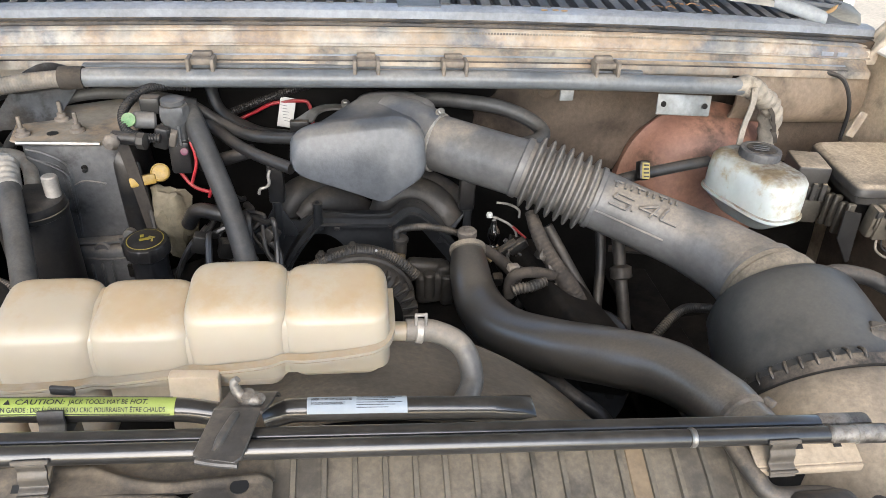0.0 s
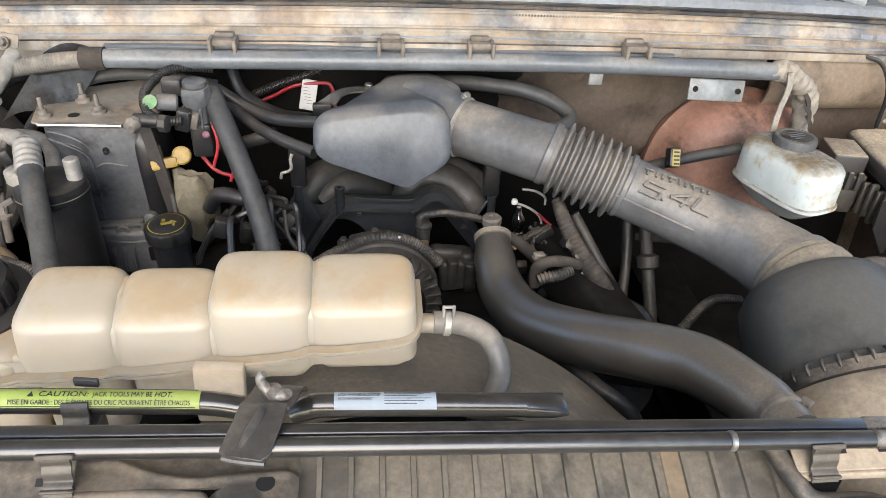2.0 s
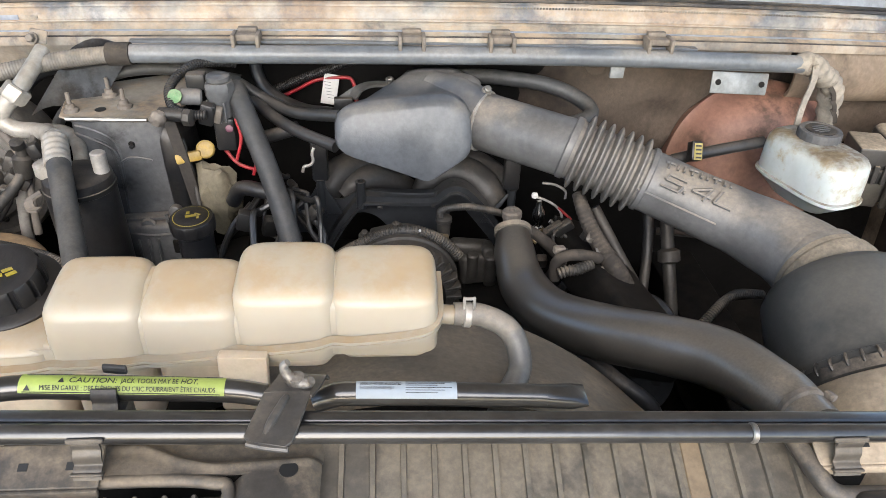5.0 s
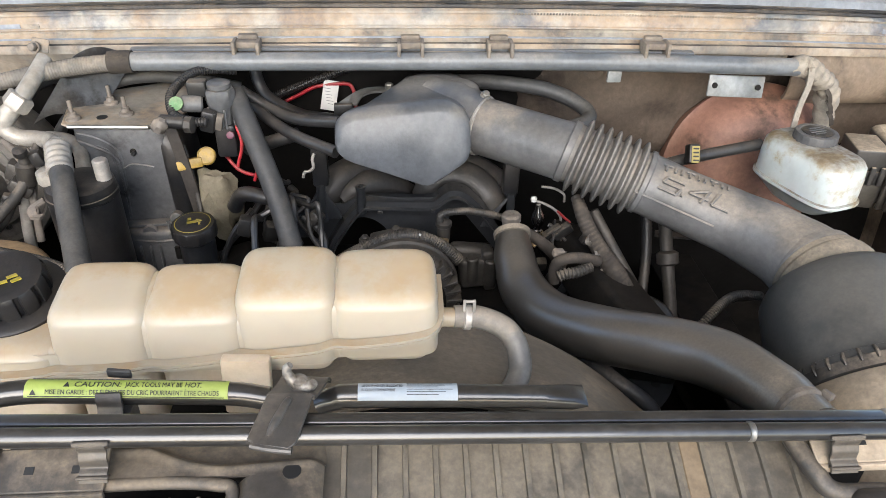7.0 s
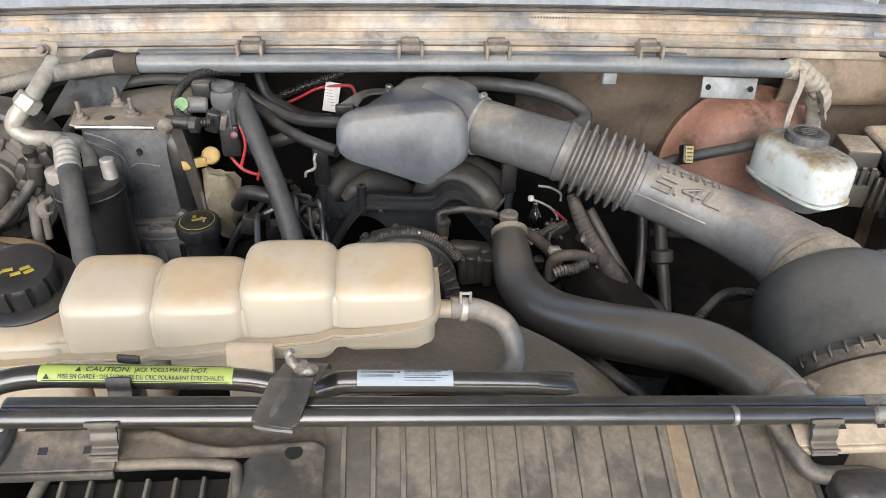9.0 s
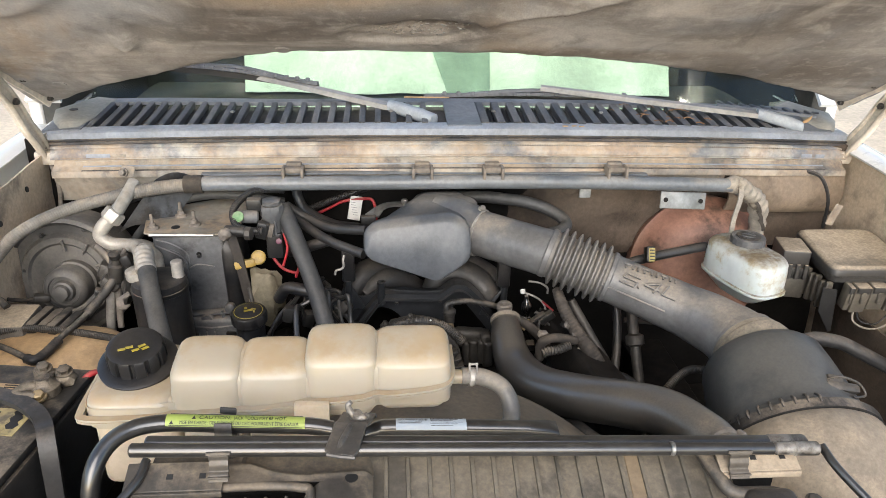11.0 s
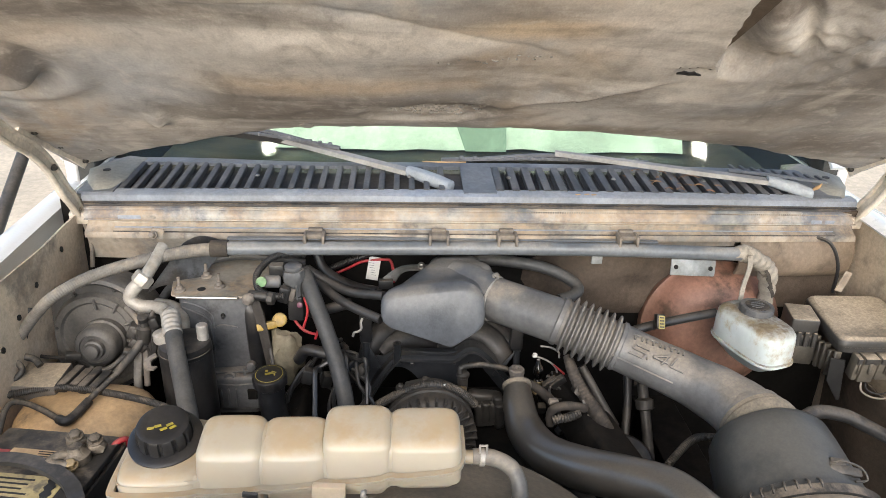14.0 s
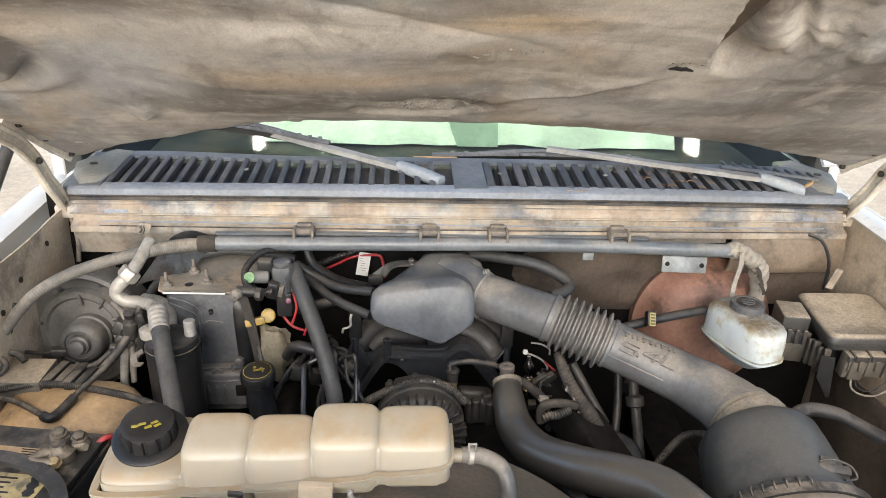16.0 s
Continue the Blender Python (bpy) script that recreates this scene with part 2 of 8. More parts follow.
M_HOSE = surf("dusty_rubber", (0.024, 0.024, 0.025), 0.45, dust=0.25, scale=26, up0=0.0, low=0.02)
M_LOOM = surf("dusty_loom", (0.034, 0.032, 0.029), 0.55, dust=0.42, scale=40, up0=0.0)
M_LOOMG = surf("grey_loom", (0.15, 0.14, 0.125), 0.6, dust=0.6, scale=30)
M_LOOMB = surf("black_loom", (0.016, 0.016, 0.017), 0.45, dust=0.2, scale=40, up0=0.1)
M_TAPE = surf("cloth_tape", (0.036, 0.030, 0.025), 0.8, dust=0.4, dust_col=(0.20, 0.16, 0.118), scale=40, up0=0.0)
M_WRAP = surf("pale_cloth_tape", (0.27, 0.245, 0.21), 0.8, dust=0.6, dust_col=(0.42, 0.36, 0.28), scale=40, stain=(0.10, 0.085, 0.07), stain_at=0.56, stain_scale=40, low=0.3)
M_CLIPD = surf("dusty_clip", (0.16, 0.14, 0.12), 0.7, dust=0.6, scale=40)
M_BODY = surf("dusty_painted_steel", (0.36, 0.345, 0.32), 0.5, dust=0.65, dust_col=(0.46, 0.31, 0.18), scale=5, grain=120,
              stain=(0.13, 0.145, 0.17), stain_at=0.52, stain_scale=7, var=0.35, low=0.6, patch0=0.0, patch_scale=0.8)
M_BODYLOW = surf("rust_dust_steel", (0.27, 0.25, 0.215), 0.6, dust=0.7, dust_col=(0.44, 0.32, 0.21), scale=8, grain=120,
                 stain=(0.10, 0.10, 0.10), stain_at=0.56, stain_scale=9, var=0.3, low=0.5, patch_scale=0.9)
M_SUPPORT = surf("dusty_support_paint", (0.042, 0.039, 0.036), 0.45, dust=0.85, dust_col=(0.215, 0.17, 0.12), scale=9, stain=(0.04, 0.036, 0.032), stain_at=0.54, stain_scale=11, patch_scale=0.9)
M_SHROUD = surf("shroud_plastic", (0.10, 0.085, 0.065), 0.45, dust=0.85, dust_col=(0.33, 0.265, 0.19), scale=9, low=0.55, patch0=0.4)
# Near-black base holds the shade of the recess below the cowl.
M_FIRE = surf("recess_shade_black", (0.008, 0.0075, 0.007), 0.9, dust=0.1, dust_col=(0.08, 0.06, 0.045), scale=9, spec=0.1)
# Brown base and dust are lowered to paint the shadow behind the bellows.
M_FIREB = surf("firewall_shade_brown", (0.080, 0.062, 0.048), 0.75, dust=0.6, dust_col=(0.165, 0.125, 0.092), scale=8, stain=(0.04, 0.03, 0.024), stain_at=0.56, stain_scale=6, low=0.4, bump=0.5, spec=0.25)
M_BROWNP = surf("brown_dusty_panel", (0.20, 0.155, 0.115), 0.65, dust=0.6, dust_col=(0.34, 0.265, 0.19), scale=9, stain=(0.10, 0.075, 0.055), stain_at=0.58, stain_scale=8, low=0.4)
M_FENDER = surf("inner_fender_paint", (0.52, 0.43, 0.325), 0.55, dust=0.7, dust_col=(0.54, 0.41, 0.28), scale=5, stain=(0.20, 0.17, 0.14), stain_at=0.58, stain_scale=5, low=0.5, patch_scale=1.2)
M_WHITE = surf("white_paint", (0.78, 0.78, 0.76), 0.25, dust=0.15, scale=5, var=0.03, bump=0.0, coat=0.5, speck_=0.02)
M_HINGE = surf("dusty_white_steel", (0.62, 0.55, 0.46), 0.45, dust=0.5, scale=14, low=0.4)
M_TANK = surf("ivory_plastic", (0.366, 0.322, 0.252), 0.36, dust=0.75, dust_col=(0.34, 0.235, 0.125), scale=5, grain=30, bump=0.01, var=0.06, sub=0.25, up0=0.35, low=0.0, speck_=0.03, patch0=0.2, patch_scale=1.4)
M_TANKLOW = surf("ivory_plastic_below", (0.46, 0.39, 0.30), 0.4, dust=0.2, dust_col=(0.4, 0.27, 0.14), scale=12, bump=0.04, var=0.1, sub=0.25, speck_=0.08)
M_RES = surf("milky_plastic", (0.55, 0.60, 0.585), 0.38, dust=1.0, dust_col=(0.14, 0.10, 0.06), scale=16, grain=80, bump=0.05, var=0.06, sub=0.2, up0=0.10, low=0.0, patch0=0.7, patch_scale=0.6, stain=(0.36, 0.29, 0.17), stain_at=0.58, stain_scale=13, speck_=0.06)
M_RUST = surf("rusty_booster", (0.255, 0.128, 0.090), 0.55, dust=0.5, dust_col=(0.30, 0.20, 0.135), scale=9, stain=(0.09, 0.05, 0.032), stain_at=0.60, stain_scale=11)
M_ALU = surf("dull_aluminium", (0.42, 0.40, 0.37), 0.45, metal=0.45, dust=0.4, scale=30)
M_MANI = surf("manifold_plastic", (0.026, 0.028, 0.031), 0.36, dust=0.28, dust_col=(0.20, 0.175, 0.14), scale=20, low=0.02, up0=0.1)
M_RUN = surf("dusty_runner_plastic", (0.034, 0.033, 0.032), 0.45, dust=0.38, dust_col=(0.20, 0.165, 0.125), scale=16, low=0.05, up0=0.0, patch0=0.2)
M_LID = surf("dusty_lid", (0.03, 0.03, 0.03), 0.45, dust=0.95, dust_col=(0.54, 0.44, 0.32), scale=14, patch0=0.6, up0=0.45, low=0.03)
M_FOAM = surf("tan_foam", (0.15, 0.13, 0.085), 0.8, dust=0.3, scale=20, bump=0.4)
M_FLAP = surf("grey_sheet", (0.075, 0.083, 0.093), 0.3, dust=0.4, scale=16, stain=(0.02, 0.02, 0.022), stain_at=0.55, stain_scale=14)
M_PIPE = surf("dusty_pipe", (0.36, 0.34, 0.305), 0.36, metal=0.25, dust=0.45, scale=30)
M_STEEL = surf("worn_steel", (0.34, 0.33, 0.31), 0.35, metal=0.8, dust=0.3, scale=30)
M_CLIPS = surf("spring_steel", (0.06, 0.054, 0.047), 0.4, metal=0.15, dust=0.5, dust_col=(0.20, 0.165, 0.125), scale=30)
M_ZINC = surf("zinc_bracket", (0.22, 0.235, 0.24), 0.5, metal=0.3, dust=0.4, scale=20)
M_CHROME = plain("bright_metal", (0.8, 0.8, 0.8), 0.12, 1.0)
M_BAR = surf("black_enamel_bar", (0.020, 0.0195, 0.019), 0.28, dust=0.10, dust_col=(0.14, 0.125, 0.105), scale=28, bump=0.02, var=0.3, coat=0.8, coat_rough=0.10, speck_=0.25, up0=0.2)
M_CAST = surf("dirty_cast_alloy", (0.052, 0.048, 0.043), 0.5, metal=0.3, dust=0.32, dust_col=(0.21, 0.17, 0.13), scale=35, up0=0.0)
# Near-black base holds the shade deep in the engine bay.
M_DARK = surf("deep_shade_metal", (0.009, 0.0085, 0.008), 0.7, metal=0.0, dust=0.12, dust_col=(0.10, 0.08, 0.06), scale=30, spec=0.15)
M_COWL = surf("cowl_plastic", (0.115, 0.126, 0.143), 0.48, dust=0.45, dust_col=(0.27, 0.26, 0.25), scale=8, var=0.25)
M_SLAT = surf("grille_slat_plastic", (0.062, 0.064, 0.068), 0.5, dust=0.55, dust_col=(0.22, 0.205, 0.19), scale=14, var=0.25, up0=0.2)
M_COWLEND = surf("cowl_end_plastic", (0.21, 0.205, 0.185), 0.55, dust=0.5, dust_col=(0.33, 0.30, 0.25), scale=9, var=0.2)
M_WIPER = surf("faded_wiper", (0.22, 0.215, 0.205), 0.5, dust=0.5, dust_col=(0.36, 0.32, 0.27), scale=14)
M_WCAP = surf("faded_wiper_cap", (0.30, 0.33, 0.36), 0.5, dust=0.2, scale=20, var=0.08)
M_BASE = surf("dusty_base", (0.16, 0.135, 0.105), 0.55, dust=0.9, dust_col=(0.42, 0.335, 0.24), scale=10, low=0.55, patch0=0.4)
# Dust tone also paints the sheen on the hose's front end.
M_RADHOSE = surf("dusty_hose_front_sheen", (0.034, 0.032, 0.029), 0.30, dust=0.8, dust_col=(0.30, 0.25, 0.185), scale=5, grain=320, bump=0.03, low=0.22, up0=-0.1, patch0=0.6, patch_scale=0.9, speck_=0.08, var=0.2, spec=1.0, coat=1.0, coat_rough=0.27, front=(0.30, 0.12))
M_MATHOSE = surf("dusty_grey_rubber", (0.046, 0.047, 0.048), 0.50, dust=0.35, dust_col=(0.20, 0.175, 0.14), scale=22, grain=320, bump=0.05, up0=-0.1, low=0.15, patch0=0.2, spec=0.5)
M_DEFLECT = surf("dusty_deflector", (0.044, 0.041, 0.036), 0.42, dust=0.8, dust_col=(0.175, 0.145, 0.105), scale=14, stain=(0.03, 0.028, 0.026), stain_at=0.55, stain_scale=14, low=0.3, patch0=0.3, patch_scale=0.9)
M_CLAMP = surf("clamp_paint", (0.045, 0.043, 0.041), 0.36, dust=0.25, scale=20)
M_RODCLIP = surf("clip_rubber", (0.03, 0.03, 0.031), 0.4, dust=0.2, scale=40)
M_INSERT = surf("tan_insert", (0.13, 0.095, 0.06), 0.55, dust=0.6, dust_col=(0.22, 0.165, 0.105), scale=16, low=0.3)
M_BELLOW = surf("dusty_bellows", (0.115, 0.112, 0.108), 0.5, dust=0.6, dust_col=(0.34, 0.295, 0.235), scale=20, up0=-0.4, low=0.25, patch0=0.4)
M_CUFF = surf("dust_caked_rubber", (0.10, 0.09, 0.075), 0.6, dust=0.9, dust_col=(0.36, 0.295, 0.215), scale=14, up0=-0.3, low=0.25, patch0=0.5, patch_scale=0.8)
M_RIB = surf("dusty_rib", (0.06, 0.055, 0.046), 0.5, dust=0.7, dust_col=(0.18, 0.15, 0.11), scale=20, low=0.4)
M_EDGE = surf("cowl_edge_plastic", (0.22, 0.245, 0.285), 0.4, dust=0.4, dust_col=(0.38, 0.36, 0.34), scale=8, var=0.2)
M_BARE = surf("worn_bare_bar", (0.22, 0.215, 0.205), 0.34, metal=0.4, dust=0.35, scale=26, stain=(0.04, 0.037, 0.034), stain_at=0.52, stain_scale=24)
M_BLADE = surf("faded_blade", (0.085, 0.09, 0.10), 0.5, dust=0.4, dust_col=(0.30, 0.28, 0.26), scale=14)
M_CLOTHD = surf("shaded_cloth", (0.25, 0.34, 0.27), 0.8, dust=0.0, scale=6)
M_GHOSE = surf("grey_hose", (0.125, 0.12, 0.11), 0.42, dust=0.5, scale=20, low=0.1)
M_WELL = surf("well_plastic", (0.035, 0.036, 0.038), 0.6, dust=0.6, dust_col=(0.16, 0.14, 0.12), scale=20)
M_SEAL = surf("rubber_seal", (0.03, 0.031, 0.035), 0.55, dust=0.5, scale=30)
M_TAN = surf("tan_plastic", (0.48, 0.31, 0.155), 0.45, dust=0.6, dust_col=(0.54, 0.385, 0.235), scale=10, stain=(0.10, 0.075, 0.055), stain_at=0.57, stain_scale=7)
M_YELLOW = surf("yellow_plastic", (0.36, 0.23, 0.04), 0.45, dust=0.5, scale=60)
M_GREEN = surf("green_plastic", (0.11, 0.24, 0.10), 0.5, dust=0.4, scale=60)
M_TWIG = surf("dry_twig", (0.22, 0.12, 0.06), 0.8, dust=0.2)
M_LEAF = surf("dry_leaf", (0.45, 0.28, 0.13), 0.7, dust=0.2)
M_BLOW = surf("blower_plastic", (0.055, 0.054, 0.053), 0.40, dust=0.65, dust_col=(0.27, 0.235, 0.19), scale=16, up0=-0.3, low=0.2, patch0=0.2)
M_MODULE = surf("module_case", (0.13, 0.12, 0.105), 0.5, dust=0.95, dust_col=(0.52, 0.41, 0.28), scale=9, patch0=0.4, patch_scale=0.6, up0=0.2)
M_CORR = surf("corroded_metal", (0.13, 0.11, 0.085), 0.5, metal=0.4, dust=0.4, scale=40, stain=(0.03, 0.025, 0.02), stain_at=0.52, stain_scale=50, bump=0.5)
M_BRASS = surf("worn_brass", (0.26, 0.19, 0.095), 0.45, metal=0.5, dust=0.4, scale=40, stain=(0.05, 0.04, 0.025), stain_at=0.55, stain_scale=60)
M_BLABEL = surf("battery_label", (0.36, 0.29, 0.13), 0.5, dust=0.3, scale=20, stain=(0.08, 0.07, 0.05), stain_at=0.58, stain_scale=25)
M_RED = surf("red_cable", (0.36, 0.012, 0.022), 0.4, dust=0.25, scale=40)
M_WIREW = surf("white_wire", (0.26, 0.25, 0.235), 0.5, dust=0.4)
M_COPPER = surf("copper_wire", (0.5, 0.2, 0.08), 0.5, dust=0.2)
M_LABELW = surf("white_label", (0.66, 0.65, 0.62), 0.55, dust=0.15, bump=0.02, var=0.04, speck_=0.05)
M_LABELB = surf("pale_blue_label", (0.35, 0.42, 0.48), 0.45, dust=0.2, bump=0.02, var=0.06, stain=(0.05, 0.05, 0.05), stain_at=0.68, stain_scale=60, speck_=0.05)
M_LABELG = surf("lime_label", (0.31, 0.39, 0.08), 0.45, dust=0.15, bump=0.02, var=0.08, stain=(0.08, 0.09, 0.05), stain_at=0.67, stain_scale=60, speck_=0.1)
M_LABELY = surf("yellow_label", (0.34, 0.27, 0.03), 0.45, dust=0.3, bump=0.02)
M_INK = plain("black_ink", (0.015, 0.015, 0.015), 0.6)
M_PRINT = plain("faded_print", (0.22, 0.22, 0.22), 0.6)
M_CAPG = surf("dusty_cap", (0.075, 0.077, 0.082), 0.5, dust=0.6, dust_col=(0.24, 0.21, 0.17), scale=30, up0=0.0, low=0.15)
M_PINK = surf("purple_plastic", (0.12, 0.03, 0.06), 0.4, dust=0.2)
M_GROUND = surf("sandy_ground", (0.61, 0.485, 0.34), 0.9, dust=0.0, scale=1.2, grain=60, var=0.12)
M_SEAT = surf("pale_cloth", (0.58, 0.68, 0.58), 0.8, dust=0.0, scale=6)
M_SEATD = surf("grey_cloth", (0.03, 0.027, 0.02), 0.8, dust=0.0, scale=6)
M_DASH = surf("dashboard", (0.03, 0.032, 0.03), 0.6, dust=0.2)


def liner_material():
    """Fibre pad: broad dust and soot blotches and the tear's painted shadow over a grey-brown ground, broken by noise,
    with a felted grain.
    """
    m = bpy.data.materials.new("hood_liner")
    m.use_nodes = True
    nt = m.node_tree
    N, L = nt.nodes, nt.links
    co = N.new("ShaderNodeTexCoord")

    def noise_at(scale, detail, seed, stretch=1.0, twist=0.6):
        mp = N.new("ShaderNodeMapping")
        mp.inputs["Location"].default_value = (seed, seed * 0.7, seed * 0.3)
        mp.inputs["Scale"].default_value = (1.25, 0.62 * stretch, 0.62 * stretch)
        L.new(co.outputs["Object"], mp.inputs[0])
        nz = N.new("ShaderNodeTexNoise")
        nz.inputs["Scale"].default_value, nz.inputs["Detail"].default_value, nz.inputs["Roughness"].default_value, nz.inputs["Distortion"].default_value = scale, detail, 0.6, twist
        L.new(mp.outputs[0], nz.inputs["Vector"])
        return nz.outputs["Fac"]

    def span(v, lo, hi, a=0.0, b=1.0):
        r = N.new("ShaderNodeMapRange")
        r.interpolation_type = "SMOOTHSTEP"
        r.inputs[1].default_value, r.inputs[2].default_value, r.inputs[3].default_value, r.inputs[4].default_value = lo, hi, a, b
        L.new(v, r.inputs[0])
        return r.outputs[0]

    def calc(op, a, b):
        t = N.new("ShaderNodeMath")
        t.operation, t.use_clamp = op, True
        for k, v in ((0, a), (1, b)):
            if isinstance(v, (int, float)):
                t.inputs[k].default_value = v
            else:
                L.new(v, t.inputs[k])
        return t.outputs[0]

    def blend(f, a, b):
        mx = N.new("ShaderNodeMix")
        mx.data_type = "RGBA"
        L.new(f, mx.inputs[0])
        for s, v in ((6, a), (7, b)):
            if isinstance(v, tuple):
                mx.inputs[s].default_value = (*v, 1)
            else:
                L.new(v, mx.inputs[s])
        return mx.outputs[2]

    col = blend(span(noise_at(2.0, 8, 3), 0.35, 0.65), (0.25, 0.23, 0.213), (0.45, 0.42, 0.388))
    col = blend(span(noise_at(2.6, 8, 7), 0.48, 0.62, 0, 0.8), col, (0.33, 0.335, 0.345))
    col = blend(span(noise_at(2.2, 8, 12), 0.52, 0.66, 0, 0.8), col, (0.43, 0.325, 0.225))
    # blotches: middle x, y, half sizes, colour, weight; (0.345, 0.330) paints the tear's shadow
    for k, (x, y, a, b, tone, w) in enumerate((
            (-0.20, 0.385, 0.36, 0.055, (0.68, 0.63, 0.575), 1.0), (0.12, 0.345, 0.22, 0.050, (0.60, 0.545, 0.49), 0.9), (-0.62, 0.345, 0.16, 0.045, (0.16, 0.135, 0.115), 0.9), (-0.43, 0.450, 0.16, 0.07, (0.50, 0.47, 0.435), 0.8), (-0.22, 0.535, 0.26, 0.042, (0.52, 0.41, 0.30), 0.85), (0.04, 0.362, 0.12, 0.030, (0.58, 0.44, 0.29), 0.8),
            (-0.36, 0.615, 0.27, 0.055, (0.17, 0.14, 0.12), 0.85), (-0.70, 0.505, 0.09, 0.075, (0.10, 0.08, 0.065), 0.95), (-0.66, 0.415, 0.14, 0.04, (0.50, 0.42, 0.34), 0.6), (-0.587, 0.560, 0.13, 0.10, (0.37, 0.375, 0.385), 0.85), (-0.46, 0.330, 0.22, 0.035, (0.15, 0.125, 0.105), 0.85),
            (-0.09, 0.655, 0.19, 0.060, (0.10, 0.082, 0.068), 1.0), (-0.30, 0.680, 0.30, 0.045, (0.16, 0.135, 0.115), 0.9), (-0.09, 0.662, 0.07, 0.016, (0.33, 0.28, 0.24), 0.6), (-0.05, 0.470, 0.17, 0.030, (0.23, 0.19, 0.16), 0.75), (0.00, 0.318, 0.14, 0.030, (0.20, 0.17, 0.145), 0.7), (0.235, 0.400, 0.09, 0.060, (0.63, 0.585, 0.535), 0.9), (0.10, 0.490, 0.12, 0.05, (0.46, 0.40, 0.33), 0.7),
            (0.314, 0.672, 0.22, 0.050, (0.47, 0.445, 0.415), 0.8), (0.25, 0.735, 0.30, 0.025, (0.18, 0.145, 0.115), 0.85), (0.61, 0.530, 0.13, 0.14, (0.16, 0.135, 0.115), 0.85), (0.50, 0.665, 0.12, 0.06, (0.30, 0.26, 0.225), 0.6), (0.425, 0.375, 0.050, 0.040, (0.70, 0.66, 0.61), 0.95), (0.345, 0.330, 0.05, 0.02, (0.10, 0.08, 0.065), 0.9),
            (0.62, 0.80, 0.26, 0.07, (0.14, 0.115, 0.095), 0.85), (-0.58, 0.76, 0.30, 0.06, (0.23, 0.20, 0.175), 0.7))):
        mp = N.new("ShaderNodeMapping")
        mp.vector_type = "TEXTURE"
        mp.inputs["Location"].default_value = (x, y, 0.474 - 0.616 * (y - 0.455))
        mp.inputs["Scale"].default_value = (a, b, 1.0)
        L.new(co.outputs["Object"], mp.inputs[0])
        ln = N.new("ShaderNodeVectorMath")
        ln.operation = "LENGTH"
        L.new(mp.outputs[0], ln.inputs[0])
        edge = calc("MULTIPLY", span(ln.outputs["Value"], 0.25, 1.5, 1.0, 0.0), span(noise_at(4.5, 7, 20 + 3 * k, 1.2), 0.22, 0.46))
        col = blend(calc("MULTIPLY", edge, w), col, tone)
    # thin pale streaks along the pad and sooty smears
    col = blend(span(noise_at(3.2, 7, 41, 2.4), 0.54, 0.70, 0, 0.5), col, (0.66, 0.61, 0.55))
    col = blend(span(noise_at(2.6, 7, 53, 1.3), 0.55, 0.72, 0, 0.5), col, (0.12, 0.105, 0.09))
    col = blend(span(noise_at(9.0, 10, 61, 1.0), 0.56, 0.68, 0, 0.32), col, (0.10, 0.088, 0.075))
    col = blend(span(noise_at(9.0, 10, 71, 1.5), 0.57, 0.69, 0, 0.35), col, (0.60, 0.55, 0.49))
    # felted streaks along the width
    col = blend(span(noise_at(1.6, 9, 83, 9.0, 0.3), 0.52, 0.66, 0, 0.45), col, (0.64, 0.59, 0.53))
    col = blend(span(noise_at(1.6, 9, 97, 8.0, 0.3), 0.53, 0.68, 0, 0.45), col, (0.15, 0.128, 0.108))
    fine = noise_at(300, 8, 0, 1.0, 0.0)
    col = blend(span(noise_at(34, 9, 103, 1.6, 0.2), 0.50, 0.68, 0, 0.22), col, (0.13, 0.112, 0.096))
    col = blend(span(noise_at(30, 9, 109, 2.4, 0.2), 0.52, 0.70, 0, 0.22), col, (0.66, 0.61, 0.55))
    hs = N.new("ShaderNodeHueSaturation")
    L.new(calc("MULTIPLY", span(fine, 0.3, 0.7, 0.45, 0.55), 1.0), hs.inputs["Value"])
    gain = N.new("ShaderNodeMath")
    gain.operation = "MULTIPLY"
    L.new(hs.inputs["Value"].links[0].from_socket, gain.inputs[0])
    gain.inputs[1].default_value = 2.0
    L.new(gain.outputs[0], hs.inputs["Value"])
    L.new(col, hs.inputs["Color"])
    b = N["Principled BSDF"]
    L.new(hs.outputs[0], b.inputs["Base Color"])
    b.inputs["Roughness"].default_value = 0.65
    bp = N.new("ShaderNodeBump")
    bp.inputs["Strength"].default_value, bp.inputs["Distance"].default_value = 0.30, 0.002
    L.new(noise_at(85, 9, 5, 1.0, 0.4), bp.inputs["Height"])
    L.new(bp.outputs[0], b.inputs["Normal"])
    return m


M_LINER = liner_material()

M_GLASS = bpy.data.materials.new("tinted_windscreen")
M_GLASS.use_nodes = True
_g = M_GLASS.node_tree.nodes["Principled BSDF"]
_g.inputs["Base Color"].default_value = (0.72, 0.80, 0.70, 1)
_g.inputs["Roughness"].default_value = 0.03
_g.inputs["Transmission Weight"].default_value = 1.0
_g.inputs["IOR"].default_value = 1.05
_g.inputs["Coat Weight"].default_value = 0.35

# Glow of the added panels that the windscreen reflects.
M_LAMP = bpy.data.materials.new("reflection_glow")
M_LAMP.use_nodes = True
_l = M_LAMP.node_tree.nodes["Principled BSDF"]
_l.inputs["Base Color"].default_value = (0.8, 0.8, 0.8, 1)
_l.inputs["Emission Color"].default_value = (1.0, 0.95, 0.85, 1)
_l.inputs["Emission Strength"].default_value = 75.0


